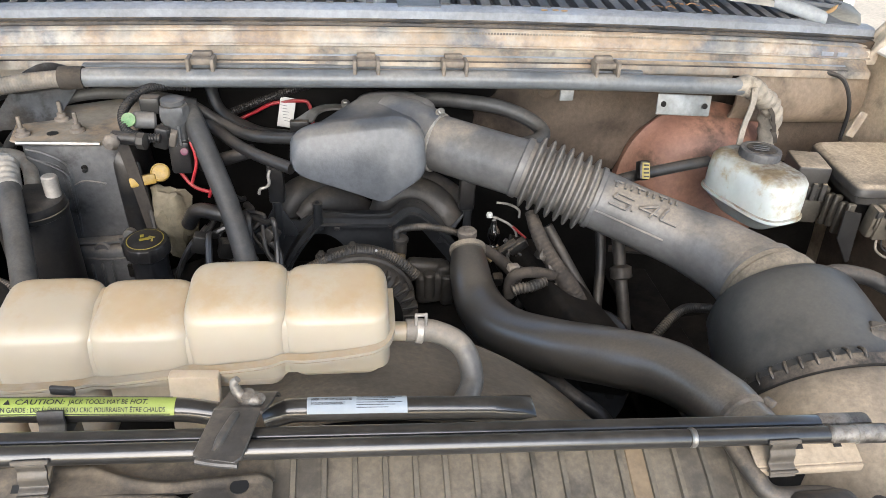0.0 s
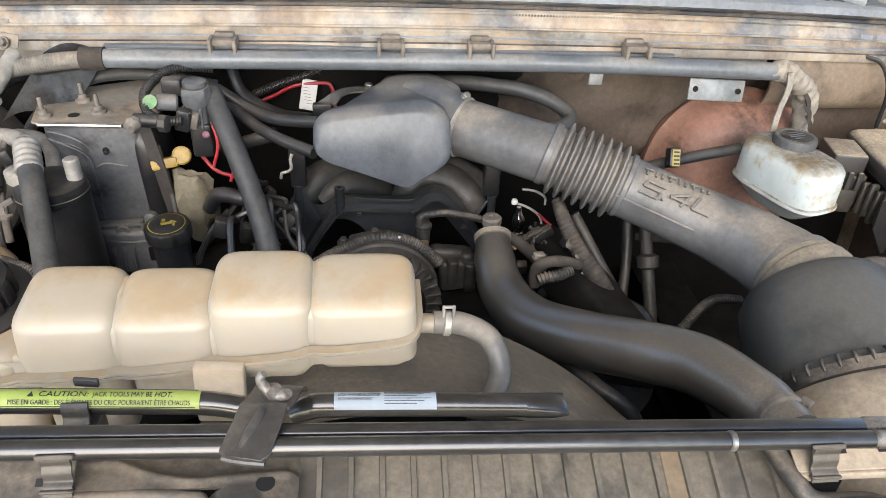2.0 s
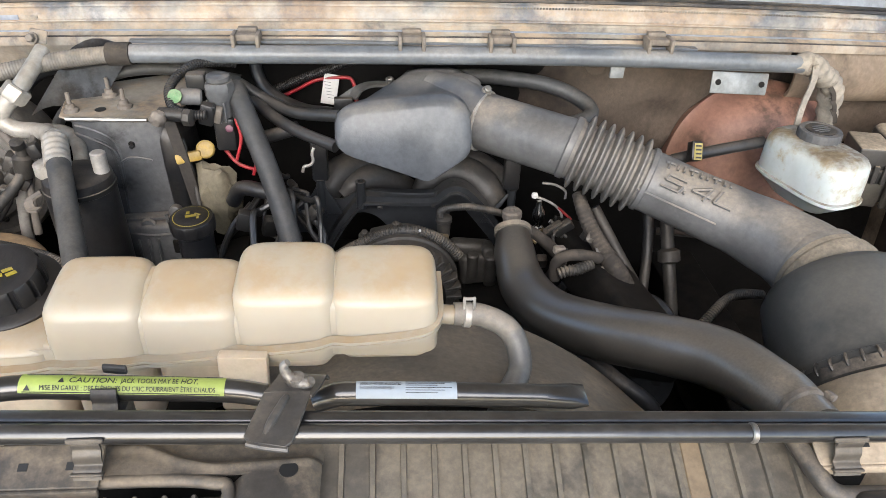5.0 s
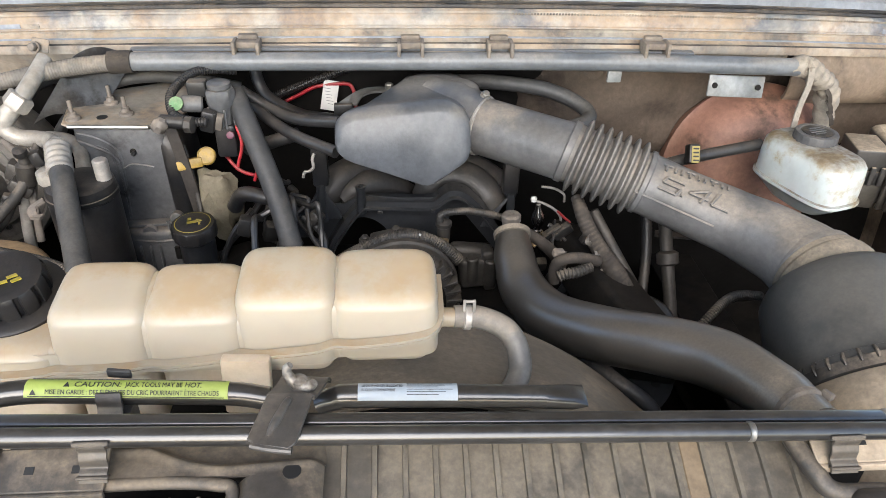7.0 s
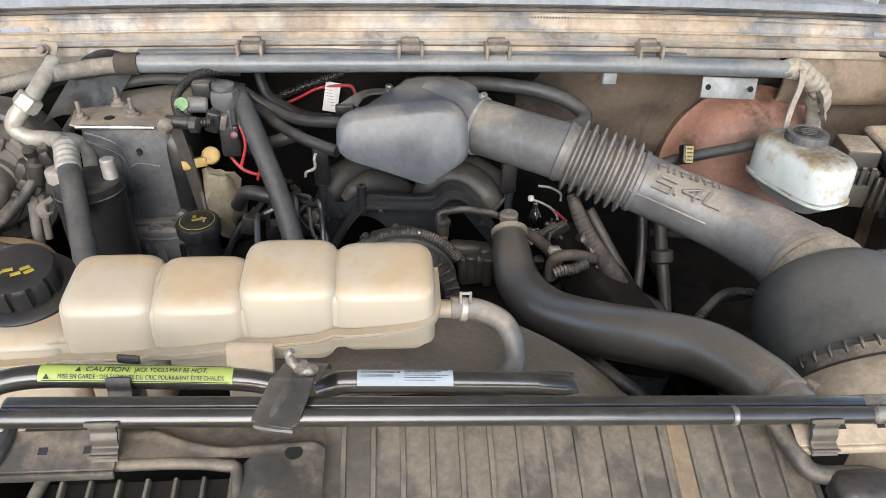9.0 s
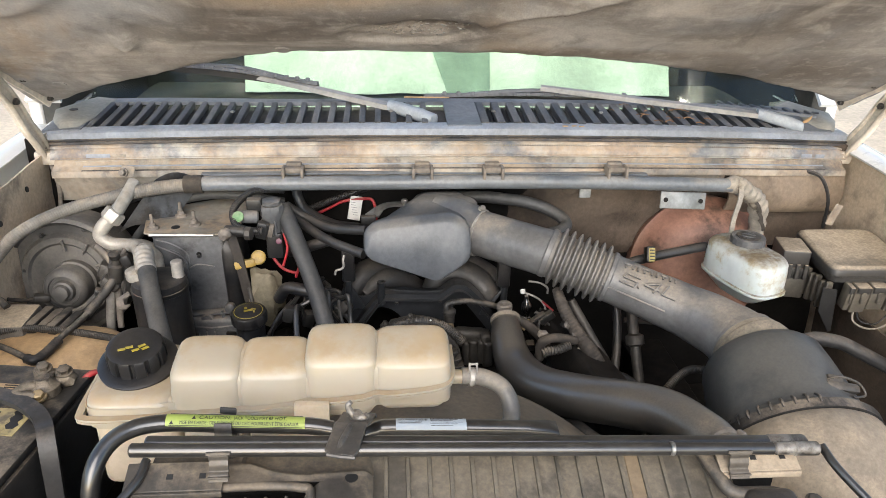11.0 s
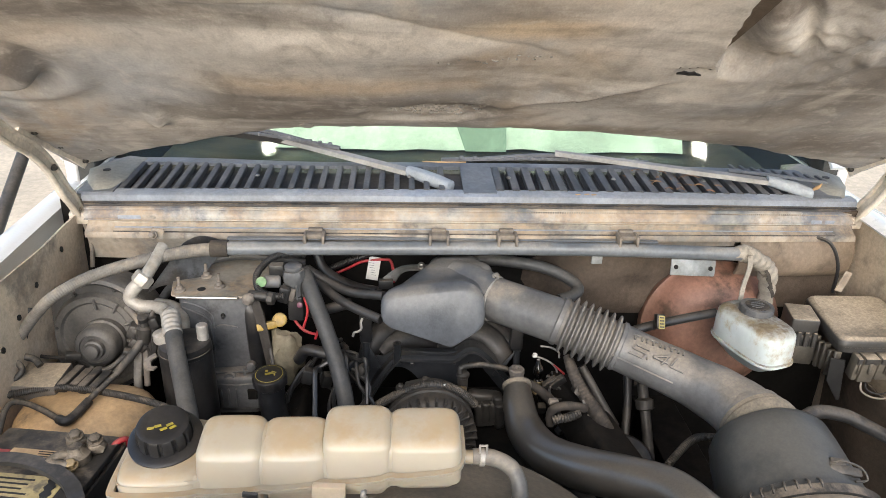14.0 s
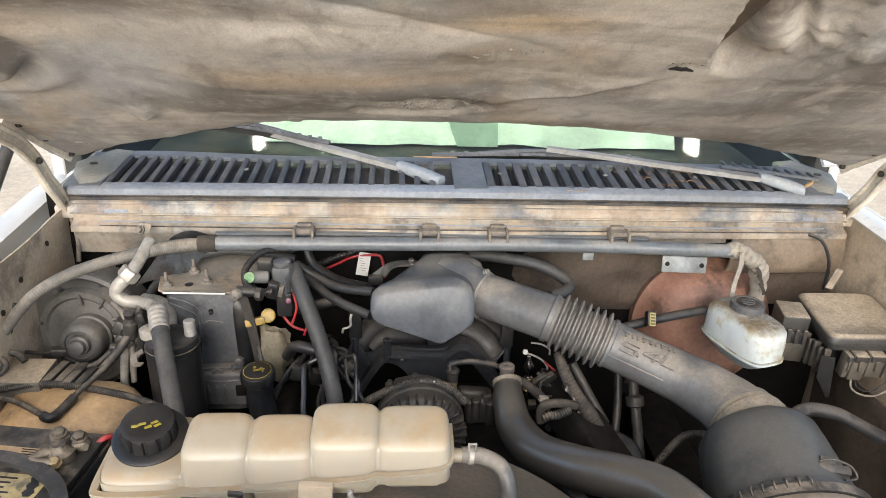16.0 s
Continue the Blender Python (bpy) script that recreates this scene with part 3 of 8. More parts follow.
# ---- setting ----
solo("ground", sheet(lambda u, v: (-60 + 120 * u, -60 + 120 * v, -1.05), 12, 12, 0.1), M_GROUND,
     "pale sandy concrete ground round the truck", "ground", kind="structure")


def cowl_y(x):
    return 0.80 + 0.125 * ((x - 0.03) / 0.9) ** 2


def cowl_z(x):
    return 0.146 - 0.05 * ((x - 0.03) / 0.9) ** 2


def cowl_depth(x):
    """How far back the grille reaches: deeper towards the passenger side."""
    f = max(0.0, min(1.0, (-0.30 - x) / 0.48))
    return 0.17 + 0.045 * f * f * (3 - 2 * f)


def along_cowl(profile, x0, x1, n=48):
    """A strip bent along the cowl; profile rows are (back, up) from the cowl's front edge."""
    bm = bmesh.new()
    rings = []
    for i in range(n + 1):
        x = x0 + (x1 - x0) * i / n
        rings.append([(x, cowl_y(x) + a, cowl_z(x) + b) for a, b in profile])
    return skin(bm, rings)


# painted lip of the body under the cowl, with its folded flange
solo("cowl_lip", along_cowl([(0.006, -0.028), (-0.002, -0.031), (-0.0065, -0.034), (-0.0065, -0.037), (-0.004, -0.0385), (-0.008, -0.041), (-0.0095, -0.044), (-0.0125, -0.046), (-0.0135, -0.049), (-0.013, -0.055), (-0.016, -0.0565), (-0.016, -0.0585), (-0.009, -0.0595), (0.006, -0.0595)], -0.86, 0.93), M_BODY,
     "beige dusty painted steel cowl lip with worn patches", "body panel", kind="structure")
solo("cowl_channel", along_cowl([(-0.010, -0.0585), (-0.017, -0.062), (-0.021, -0.068), (-0.030, -0.073), (-0.040, -0.077), (-0.042, -0.082), (-0.042, -0.090),
                                 (-0.038, -0.090), (-0.034, -0.083), (-0.01, -0.078), (0.004, -0.07)], -0.85, 0.92), M_BODYLOW,
     "rust-dusted channel below the cowl lip", "body panel", kind="structure")
solo("cowl_flange", along_cowl([(-0.030, -0.084), (-0.030, -0.105), (-0.027, -0.105), (-0.027, -0.084)], -0.60, 0.60), M_BODYLOW,
     "folded dusty steel flange under the cowl lip", "body panel", kind="structure")
solo("cowl_side", along_cowl([(-0.034, -0.083), (-0.031, -0.10), (-0.020, -0.115), (-0.016, -0.15), (-0.012, -0.15), (-0.016, -0.114), (-0.028, -0.083)], -0.85, -0.58, 24), M_BODYLOW,
     "dusty body panel below the cowl channel", "body panel", kind="structure")
solo("cowl_side", along_cowl([(-0.030, -0.084), (-0.034, -0.100), (-0.040, -0.120), (-0.042, -0.142), (-0.036, -0.166), (-0.022, -0.186), (0.000, -0.196), (0.000, -0.190), (-0.018, -0.180), (-0.031, -0.162), (-0.036, -0.142), (-0.034, -0.120), (-0.024, -0.084)], 0.615, 0.93, 24), M_BROWNP,
     "rounded brown dusty body panel below the cowl channel", "body panel", kind="structure")
solo("cowl_seal", along_cowl([(0.006, -0.014), (-0.003, -0.0145), (-0.006, -0.018), (-0.0055, -0.021), (-0.002, -0.0225), (-0.006, -0.024), (-0.0065, -0.028), (-0.002, -0.0305), (0.006, -0.0305)], -0.86, 0.93), M_SEAL,
     "black rubber weather seal along the cowl", "seal", kind="structure")
for x, w, tone in ((-0.775, 0.055, "M_EDGE"), (-0.715, 0.030, "M_BODYLOW"), (0.80, 0.030, "M_EDGE"), (0.84, 0.026, "M_EDGE")):
    solo("paint_patch", along_cowl([(-0.0140, -0.0475), (-0.0150, -0.0490), (-0.0146, -0.0555), (-0.0126, -0.0555)], x, x + w, 4), M_EDGE if tone == "M_EDGE" else M_BODYLOW, "grey patch of bare sealant on the cowl lip", "sealant patch", "sealant patches")
solo("cowl_bead", along_cowl([(-0.0150, -0.0590), (-0.0185, -0.0600), (-0.0180, -0.0640), (-0.0150, -0.0630)], -0.80, 0.88), M_BODYLOW, "thin painted bead under the cowl lip", "sealing bead", kind="structure")
# a bright and a dark strip paint the shading of the channel's folds
solo("cowl_bright_line", along_cowl([(-0.0250, -0.0690), (-0.0275, -0.0700), (-0.0272, -0.0722), (-0.0245, -0.0715)], -0.78, 0.86), M_EDGE, "bright strip painting a shading line along the cowl channel", "hem", kind="structure")
solo("cowl_dark_line", along_cowl([(-0.0370, -0.0748), (-0.0395, -0.0756), (-0.0392, -0.0778), (-0.0365, -0.0770)], -0.78, 0.86), M_SEAL, "dark strip painting a shading line at the foot of the cowl channel", "groove", kind="structure")
seams = thing("cowl_stitching", (0.03, 0.79, 0.1), "row of small spot marks along the cowl lip", "seam", kind="structure")
bm = bmesh.new()
for k in range(150):
    x = 0.10 + 0.0052 * k
    rbox(bm, (x, cowl_y(x) - 0.0068, cowl_z(x) - 0.0375), (0.0028, 0.002, 0.003), 0)
part("marks", bm, M_BODYLOW, seams)["kind"] = "stuff"

def firewall_at(u, v):
    x = -0.92 + 1.9 * u
    z = 0.075 - 0.72 * v
    bulge = 0.012 * math.sin(9 * u) * math.sin(7 * v + 1) + 0.02 * noise.noise((x * 3, z * 3, 0.5))
    return (x, 0.885 + 0.05 * ((x - 0.03) / 0.9) ** 2 + bulge, z)


solo("firewall", sheet(firewall_at, 40, 20, 0.006), M_FIRE, "dirty steel firewall behind the engine, blackened for recess shade", "firewall", kind="structure")

solo("firewall_panel", sheet(lambda u, v: (0.13 + 0.80 * u, 0.872 + 0.045 * u * u - 0.012 * math.sin(v * 3.1) * math.sin(u * 6.0) + 0.012 * noise.noise((u * 6, v * 5, 2.0)), 0.072 - 0.25 * v), 40, 22, 0.004), M_FIREB,
     "brown dusty firewall insulation panel", "firewall", kind="structure")
t = thing("firewall_boss", (0.27, 0.86, 0.0), "round pressed boss on the firewall", "boss")
part("boss", lathe([(0.026, -0.01), (0.026, 0.004), (0.02, 0.007), (0.008, 0.004)], along((0.265, 0.862, -0.005), (0.265, 0.70, 0.02)), 24), M_FIREB, t)
solo("firewall_tab", box((0.272, 0.755, 0.018), (0.024, 0.006, 0.022), 0.002), M_ZINC, "small zinc tab below the wiring tube", "tab")
tube_l = solo("firewall_cable", tube([(0.80, 0.86, 0.03), (0.835, 0.84, 0.02), (0.86, 0.83, -0.03), (0.865, 0.83, -0.10)], 0.004, 8, 6), M_HOSE, "thin dusty cable on the inner fender", "cable")


def inner_fender(side):
    """The dusty panel beside the engine bay, top edge outside and foot inside."""
    def at(u, v):
        y = -0.25 + 1.2 * u
        top = Vector((side * (0.93 - 0.02 * u) + 0.03, y, 0.005 + 0.045 * u))
        foot = Vector((side * 0.955 + 0.03, y, -0.62))
        p = top.lerp(foot, v)
        p.x -= side * 0.015 * math.sin(v * math.pi)
        p += Vector((0.008 * noise.noise((y * 6, v * 5, side)), 0, 0))
        return p
    return sheet(at, 24, 14, 0.004)


solo("inner_fender_passenger", inner_fender(-1), M_FENDER, "beige dusty painted inner fender panel", "body panel", kind="structure")
solo("inner_fender_driver", inner_fender(1), M_FENDER, "beige dusty painted inner fender panel", "body panel", kind="structure")


def outer_fender(side):
    def at(u, v):
        y = -0.35 + 1.75 * u
        a = v * 1.5
        return (side * (0.965 + 0.10 * math.sin(a)) + 0.03, y, 0.02 + 0.05 * u - 0.35 * (1 - math.cos(a)))
    return sheet(at, 20, 10, 0.004)


solo("outer_fender_passenger", outer_fender(-1), M_WHITE, "white painted fender of the truck", "fender", kind="structure")
solo("outer_fender_driver", outer_fender(1), M_WHITE, "white painted fender of the truck", "fender", kind="structure")


def fender_flange(side):
    """The white inner flange of the fender, beside the gap to the inner panel."""
    def at(u, v):
        y = 0.10 + 1.0 * u
        x = side * (0.885 + 0.045 * u + 0.060 * v) + 0.012 * (side > 0)
        return (x, y, 0.045 + 0.010 * u + 0.010 * math.sin(v * 3.1))
    return sheet(at, 16, 6, 0.006)


for side in (-1, 1):
    solo("fender_flange", fender_flange(side), M_WHITE, "white painted fender flange beside the engine bay", "fender", kind="structure")

# ---- hood ----
def hood_rear(x):
    """The wavy rear edge of the liner, straight over the middle and swept back at both sides."""
    a, b = max(0.0, -0.30 - x), max(0.0, x - 0.10)
    y = 0.757 + 0.030 * max(0.0, min(1.0, (x + 0.30) / 0.40)) * 0.4 + 0.26 * a + 0.38 * a * a + 0.05 * b + 0.28 * b * b
    return y + 0.005 * noise.noise((x * 9, 0.0, 4.0)) + 0.003 * noise.noise((x * 26, 0.0, 1.0))


def hood_z(y):
    return 0.474 - 0.616 * (y - 0.455)


def liner_at(u, v):
    x = -0.90 + 1.86 * u
    y = -0.45 + (hood_rear(x) + 0.45) * v
    z = hood_z(y)
    d = 0.010 * noise.fractal((x * 2.2, y * 2.6, 3.1), 1.0, 2.0, 4) * (1 - 0.6 * v ** 6)
    d += 0.004 * abs(noise.noise((x * 7 + 2, y * 11, 1.7))) + 0.0015 * noise.noise((x * 40, y * 40, 0.3))
    # dents, folds and the pad's mounting bumps
    r = math.hypot((x + 0.765) * 0.9, y - 0.515)
    d += 0.024 * math.cos(r * 78 + 1.2 * (y - 0.5) / 0.1) * math.exp(-(r / 0.085) ** 2)
    d -= 0.016 * math.exp(-((x + 0.595) / 0.020) ** 2 - ((y - 0.705) / 0.020) ** 2)
    d += 0.010 * math.exp(-((x + 0.55) / 0.030) ** 2 - ((y - 0.695) / 0.05) ** 2)
    e = ((x + 0.09) / 0.125) ** 2 + ((y - 0.658) / 0.036) ** 2
    d += 0.008 * max(0.0, min(1.0, (1.15 - e) * 3)) + 0.003 * noise.noise((x * 60, y * 60, 2.0)) * (e < 0.9)
    ridge = y - (0.600 - 0.52 * (x - 0.10))
    if x > 0.02:
        d -= 0.016 * math.exp(-max(0.0, -ridge) / 0.030 - max(0.0, ridge) / 0.008) * max(0.0, 1 - abs(x - 0.16) / 0.15)
    d += 0.006 * math.sin(x * 9 + 2.0 * y) * math.exp(-((y - 0.50) / 0.2) ** 2)
    d += 0.007 * math.exp(-abs(y - 0.405 - 0.10 * math.sin(x * 5)) / 0.012) * max(0.0, 1 - abs(x + 0.2) / 0.35)
    if x > 0.36:
        w = max(0.0, min(1.0, (x - 0.36) / 0.05)) * math.exp(-((y - 0.38) / 0.11) ** 2)
        d += w * (0.018 * noise.noise((x * 14, y * 14, 8.0)) + 0.010 * noise.noise((x * 30, y * 26, 4.0)) + 0.006 * noise.noise((x * 70, y * 60, 2.0)))
    # the torn upper layer ends in a ragged tongue; the layer below it lies deeper and bunches into a fold
    edge = 0.288 + 0.19 * max(0.0, y - 0.285) + 0.22 * max(0.0, y - 0.412) + 0.004 * noise.noise((y * 55, 0, 0))
    tip = 0.452 + 0.16 * max(0.0, 0.315 - x) + 0.006 * noise.noise((x * 48, 3, 0))
    if x > edge and y < tip + 0.03:
        deep = min(1.0, (x - edge) / 0.012) * max(0.0, min(1.0, (tip + 0.03 - y) / 0.05))
        d += deep * (0.030 * math.exp(-(((x - edge) / 0.14) ** 2)) + 0.045 * math.exp(-(((x - edge) / 0.028) ** 2)))
        a = math.hypot(x - 0.335, y - 0.315)
        d -= 0.026 * math.exp(-((x - 0.345 - 0.45 * (y - 0.33)) / 0.030) ** 2) * max(0.0, min(1.0, (y - 0.318) / 0.03)) * max(0.0, 1 - (y - 0.318) / 0.17)
        d += 0.016 * math.exp(-((x - 0.405 - 0.75 * (y - 0.36)) / 0.014) ** 2) * (a < 0.16)
    elif 0.274 < x < 0.352 and tip <= y < tip + 0.030:
        d += 0.009 * (1 - (y - tip) / 0.030)
    elif x > 0.16 and y < tip:
        d -= 0.008 * math.exp(-(edge - x) / 0.03)
    # rolled edge at the rear
    roll = max(0.0, (v - 0.965) / 0.035)
    return (x, y, z + d + 0.02 * roll * roll)


def lump_disc(q):
    """A small ragged dark disc under the liner."""
    return plate([(0.015 * math.cos(a) * (1 + 0.35 * math.sin(3 * a)), 0.0095 * math.sin(a) * (1 + 0.35 * math.cos(2 * a) + 0.2 * math.sin(5 * a))) for a in (0.2618 * k for k in range(24))], 0.0015, 0.0, Matrix.Translation(Vector(q) + Vector((0, -0.003, -0.005))) @ pose(0, 0, 0, -31.6, 0, -20))


hood = thing("hood", (0.02, 0.98, 0.15), "raised white hood with a torn brown fibre liner underneath", "hood")
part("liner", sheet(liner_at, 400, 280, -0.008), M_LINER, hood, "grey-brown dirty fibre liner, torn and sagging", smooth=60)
part("skin", sheet(lambda u, v: (-0.95 + 1.96 * u, -0.47 + (hood_rear(-0.95 + 1.96 * u) + 0.50) * v, hood_z(-0.47 + (hood_rear(-0.95 + 1.96 * u) + 0.50) * v) + 0.075), 30, 20, -0.004), M_WHITE, hood, "white painted outer skin")
for bx, by in ((-0.80, 0.890), (-0.325, 0.722)):
    part("liner_clip", lathe([(0.016, -0.010), (0.016, -0.004), (0.013, 0.0), (0.005, 0.001)], along((bx, by, hood_z(by) - 0.002), (bx, by - 0.3, hood_z(by) - 0.5)), 20), M_LINER, hood, "round push clip")
q = Vector((0.286, 0.456, hood_z(0.456) - 0.004))


def tear_gap(u, v):
    """An added dark strip that paints the shaded gap between the torn edge and the fold."""
    y = 0.262 + 0.150 * u
    edge = 0.288 + 0.19 * max(0.0, y - 0.285) + 0.22 * max(0.0, y - 0.412)
    w = 0.036 * (1 - u) ** 0.8
    return (edge - 0.004 + (w + 0.004) * v, y, hood_z(y) + 0.004 + 0.020 * v * (1 - v))


part("gap_shade", sheet(tear_gap, 30, 6, 0.002), M_FIREB, hood, "dark brown strip for the shaded gap behind the torn liner")
part("tear_hole", lump_disc(q), M_INK, hood, "small dark hole at the end of the tear")
bm = bmesh.new()
random.seed(3)
for cx, cy, sx, sy, count in ((-0.09, 0.655, 0.09, 0.022, 110), (-0.005, 0.455, 0.09, 0.008, 22)):
    for k in range(count):
        x, y = random.gauss(cx, sx * 0.5), random.gauss(cy, sy * 0.5)
        q = liner_at((x + 0.90) / 1.86, (y + 0.45) / (hood_rear(x) + 0.45))
        rbox(bm, (x, y, q[2] - 0.0012), (random.uniform(0.001, 0.006), random.uniform(0.0008, 0.002), 0.0015), 0.0, 1, (-31, 0, random.uniform(-40, 40)))
part("flake", bm, M_WIREW, hood, "pale flaking patches")["kind"] = "stuff"


def hood_hinge(side, name):
    s = side
    line = [(s * 0.905 + 0.03, 0.928, 0.045), (s * 0.908 + 0.03, 0.905, 0.085), (s * 0.910 + 0.03, 0.878, 0.122), (s * 0.910 + 0.03, 0.842, 0.182), (s * 0.908 + 0.03, 0.785, 0.236), (s * 0.905 + 0.03, 0.72, 0.276), (s * 0.90 + 0.03, 0.60, 0.365)]
    t = part(name, strap(line, 0.004, 0.030, (s, 0.1, 0.1)), M_HINGE, hood, "dusty white steel hinge arm")
    for dy, dz in ((0.010, 0.009), (-0.010, -0.010)):
        part("flange", tube([(x - s * 0.006, y + dy, z + dz) for x, y, z in line], [0.0045, 0.0055, 0.0055, 0.005, 0.005, 0.005, 0.004], 10, 6), M_HINGE, t)
    part("leaf", strap([(s * 0.895 + 0.03, 0.985, 0.150), (s * 0.90 + 0.03, 0.93, 0.190), (s * 0.905 + 0.03, 0.86, 0.232), (s * 0.905 + 0.03, 0.76, 0.294)], 0.003, 0.034, (s, 0.2, 0.3)), M_HINGE, t)
    part("foot", box((s * 0.900 + 0.03, 0.935, 0.040), (0.05, 0.05, 0.03), 0.006), M_HINGE, t)
    for q in ((0.890, 0.965, 0.160), (0.893, 0.875, 0.220), (0.900, 0.842, 0.182), (0.897, 0.79, 0.272)):
        part("bolt", hexbolt((s * q[0] + 0.03, q[1], q[2]), (-s, -0.3, -0.3), 0.0055, 0.008), M_CAST, t)
    return t


hood_hinge(-1, "hinge")
hood_hinge(1, "hinge")
t = thing("prop_rod", (-0.97, 0.55, -0.3), "grey tubular hood stay", "stay")
part("rod", pin((-1.02, 1.025, 0.162), (-1.02, 0.74, -0.04), 0.014), M_CAST, t)

# ---- windscreen and cab ----
def screen_at(u, v):
    x = -0.85 + 1.76 * u
    y = cowl_y(x) + cowl_depth(x) + 0.50 * v
    return (x, y, cowl_z(x) + 0.0 + 0.36 * v)


glass = solo("windscreen", sheet(screen_at, 24, 8, 0.005), M_GLASS, "green-tinted windscreen above the cowl", "windscreen", kind="structure")
glass.visible_shadow = False
solo("dashboard", sheet(lambda u, v: (-0.8 + 1.66 * u, 1.03 + 0.50 * v, 0.045 + 0.03 * math.sin(v * 2.2)), 12, 10, 0.02), M_DASH, "dark dashboard top behind the windscreen", "dashboard", kind="structure")
# added sheets for a pale green band in the glass, source unknown
solo("green_band_sheet", sheet(lambda u, v: (-0.52 + 1.18 * u, 1.345 + 0.10 * v + 0.015 * noise.noise((u * 6, v * 2, 0)), 0.086 + 0.008 * noise.noise((u * 9, 0, 1)) + 0.26 * v - 0.006 * u), 40, 16, 0.004), M_SEAT,
     "added pale green crumpled sheet for the bright band in the windscreen", "sunshade", smooth=25)
solo("green_band_dark_sheet", sheet(lambda u, v: (0.03 + 0.115 * u - 0.10 * v * (u < 0.01), 1.335 + 0.10 * v, 0.083 + 0.26 * v), 8, 8, 0.003), M_CLOTHD, "added darker green sheet for part of the band in the windscreen", "sunshade")
# added panels, out of view, make the two white reflections in the windscreen
for k, (x, y) in enumerate(((-2.611, 1.582), (3.414, 1.74))):
    lampo = thing("reflection_panel", (x, y - 5.2, -1.05), "added glowing panel on an unseen post, for a windscreen reflection", "yard lamp", "yard lamps")
    part("panel", box((x, y, 4.0), (0.22, 0.20, 0.02), 0.004), M_LAMP, lampo)
    part("housing", box((x, y, 4.04), (0.26, 0.24, 0.05), 0.01), M_WHITE, lampo)
    part("arm", tube([(x, y, 4.05), (x, y - 0.6, 4.25), (x, y - 4.0, 4.3), (x, y - 5.0, 4.2), (x, y - 5.2, 2.0), (x, y - 5.2, -1.05)], 0.03, 10, 5), M_STEEL, lampo)
solo("cab_back", box((0.03, 1.95, 0.25), (2.0, 0.05, 1.3), 0.01), M_DASH, "dark rear wall of the cab", "cab", kind="structure")
for s in (-1, 1):
    t = thing("cowl_end_panel", (0.03 + s * 0.86, 0.97, 0.1), "weathered grey plastic end panel of the cowl", "cowl panel", "cowl end panels")
    rings = []
    for f, w0, w1 in ((0.0, 0.825, 0.865), (0.3, 0.81, 0.90), (0.65, 0.815, 0.92), (1.0, 0.80, 0.88)):
        y, z = 0.925 + 0.19 * f, 0.105 + 0.012 * f
        rings.append([(0.03 + s * w0, y, z + 0.004), (0.03 + s * (w0 * 0.4 + w1 * 0.6), y, z + 0.009), (0.03 + s * w1, y, z), (0.03 + s * w1, y, z - 0.02), (0.03 + s * w0, y, z - 0.02)])
    part("panel", skin(bmesh.new(), rings), M_COWLEND, t, smooth=85)
    part("hole", lathe([(0.009, 0), (0.009, 0.0012)], Matrix.Translation((0.03 + s * 0.868, 1.02, 0.1195)), 18), M_INK, t)
    solo("windscreen_pillar", sheet(lambda u, v: (0.03 + s * (0.93 + 0.08 * u), 1.10 + 0.45 * v, 0.12 + 0.38 * v), 4, 8, s * 0.01), M_WHITE, "white windscreen pillar of the cab", "pillar", kind="structure")
for s in (-1, 1):
    solo("cab_side", box((0.03 + s * 1.02, 1.62, 0.10), (0.05, 0.75, 1.0), 0.01), M_DASH, "dark inner side of the cab", "cab", kind="structure")
    solo("cab_door", box((0.03 + s * 1.065, 1.64, -0.02), (0.035, 0.78, 1.0), 0.02, 3), M_WHITE, "white painted outer door of the cab", "cab door", kind="structure")
solo("seat_back", sheet(lambda u, v: (-0.75 + 1.55 * u, 1.62 + 0.08 * v, -0.1 + 0.75 * v + 0.03 * math.sin(u * 9)), 24, 8, 0.05), M_SEATD, "grey cloth seat back inside the cab", "seat")


# ---- cowl grille and wipers ----
def cowl_at(x, v, lift=0.0):
    return Vector((x, cowl_y(x) + cowl_depth(x) * v, cowl_z(x) + 0.014 * v + lift))


grille = thing("cowl_grille", (0.02, 0.9, 0.12), "blue-grey weathered plastic cowl grille with slots", "grille")
part("front_edge", along_cowl([(0.026, 0.001), (0.0, 0.0), (-0.006, -0.004), (-0.007, -0.016), (0.004, -0.017), (0.012, -0.012), (0.026, -0.006)], -0.86, 0.925), M_EDGE, grille)
part("rear_edge", sheet(lambda u, v: cowl_at(-0.84 + 1.74 * u, 0.87 + 0.145 * v, 0.0012), 48, 2, 0.008), M_COWL, grille)
part("well", sheet(lambda u, v: cowl_at(-0.84 + 1.74 * u, 0.08 + 0.84 * v, -0.02), 30, 3, 0.004), M_WELL, grille, "dark well under the slots")


def cowl_slat(x, w, v0=0.13, v1=0.88):
    bm = bmesh.new()
    rings = []
    for k in range(3):
        v = v0 + (v1 - v0) * k / 2
        p = cowl_at(x, v, 0.0)
        rings.append([p + Vector((-w / 2, 0, -0.012)), p + Vector((-w / 2, 0, 0)), p + Vector((-w * 0.3, 0, 0.0015)), p + Vector((w * 0.3, 0, 0.0015)), p + Vector((w / 2, 0, 0)), p + Vector((w / 2, 0, -0.012))])
    return skin(bm, rings)


for k in range(23):
    part("slat", cowl_slat(-0.775 + 0.0325 * k, 0.0125), M_SLAT, grille)
for k in range(21):
    part("slat", cowl_slat(0.065 + 0.0345 * k, 0.0165), M_SLAT, grille)
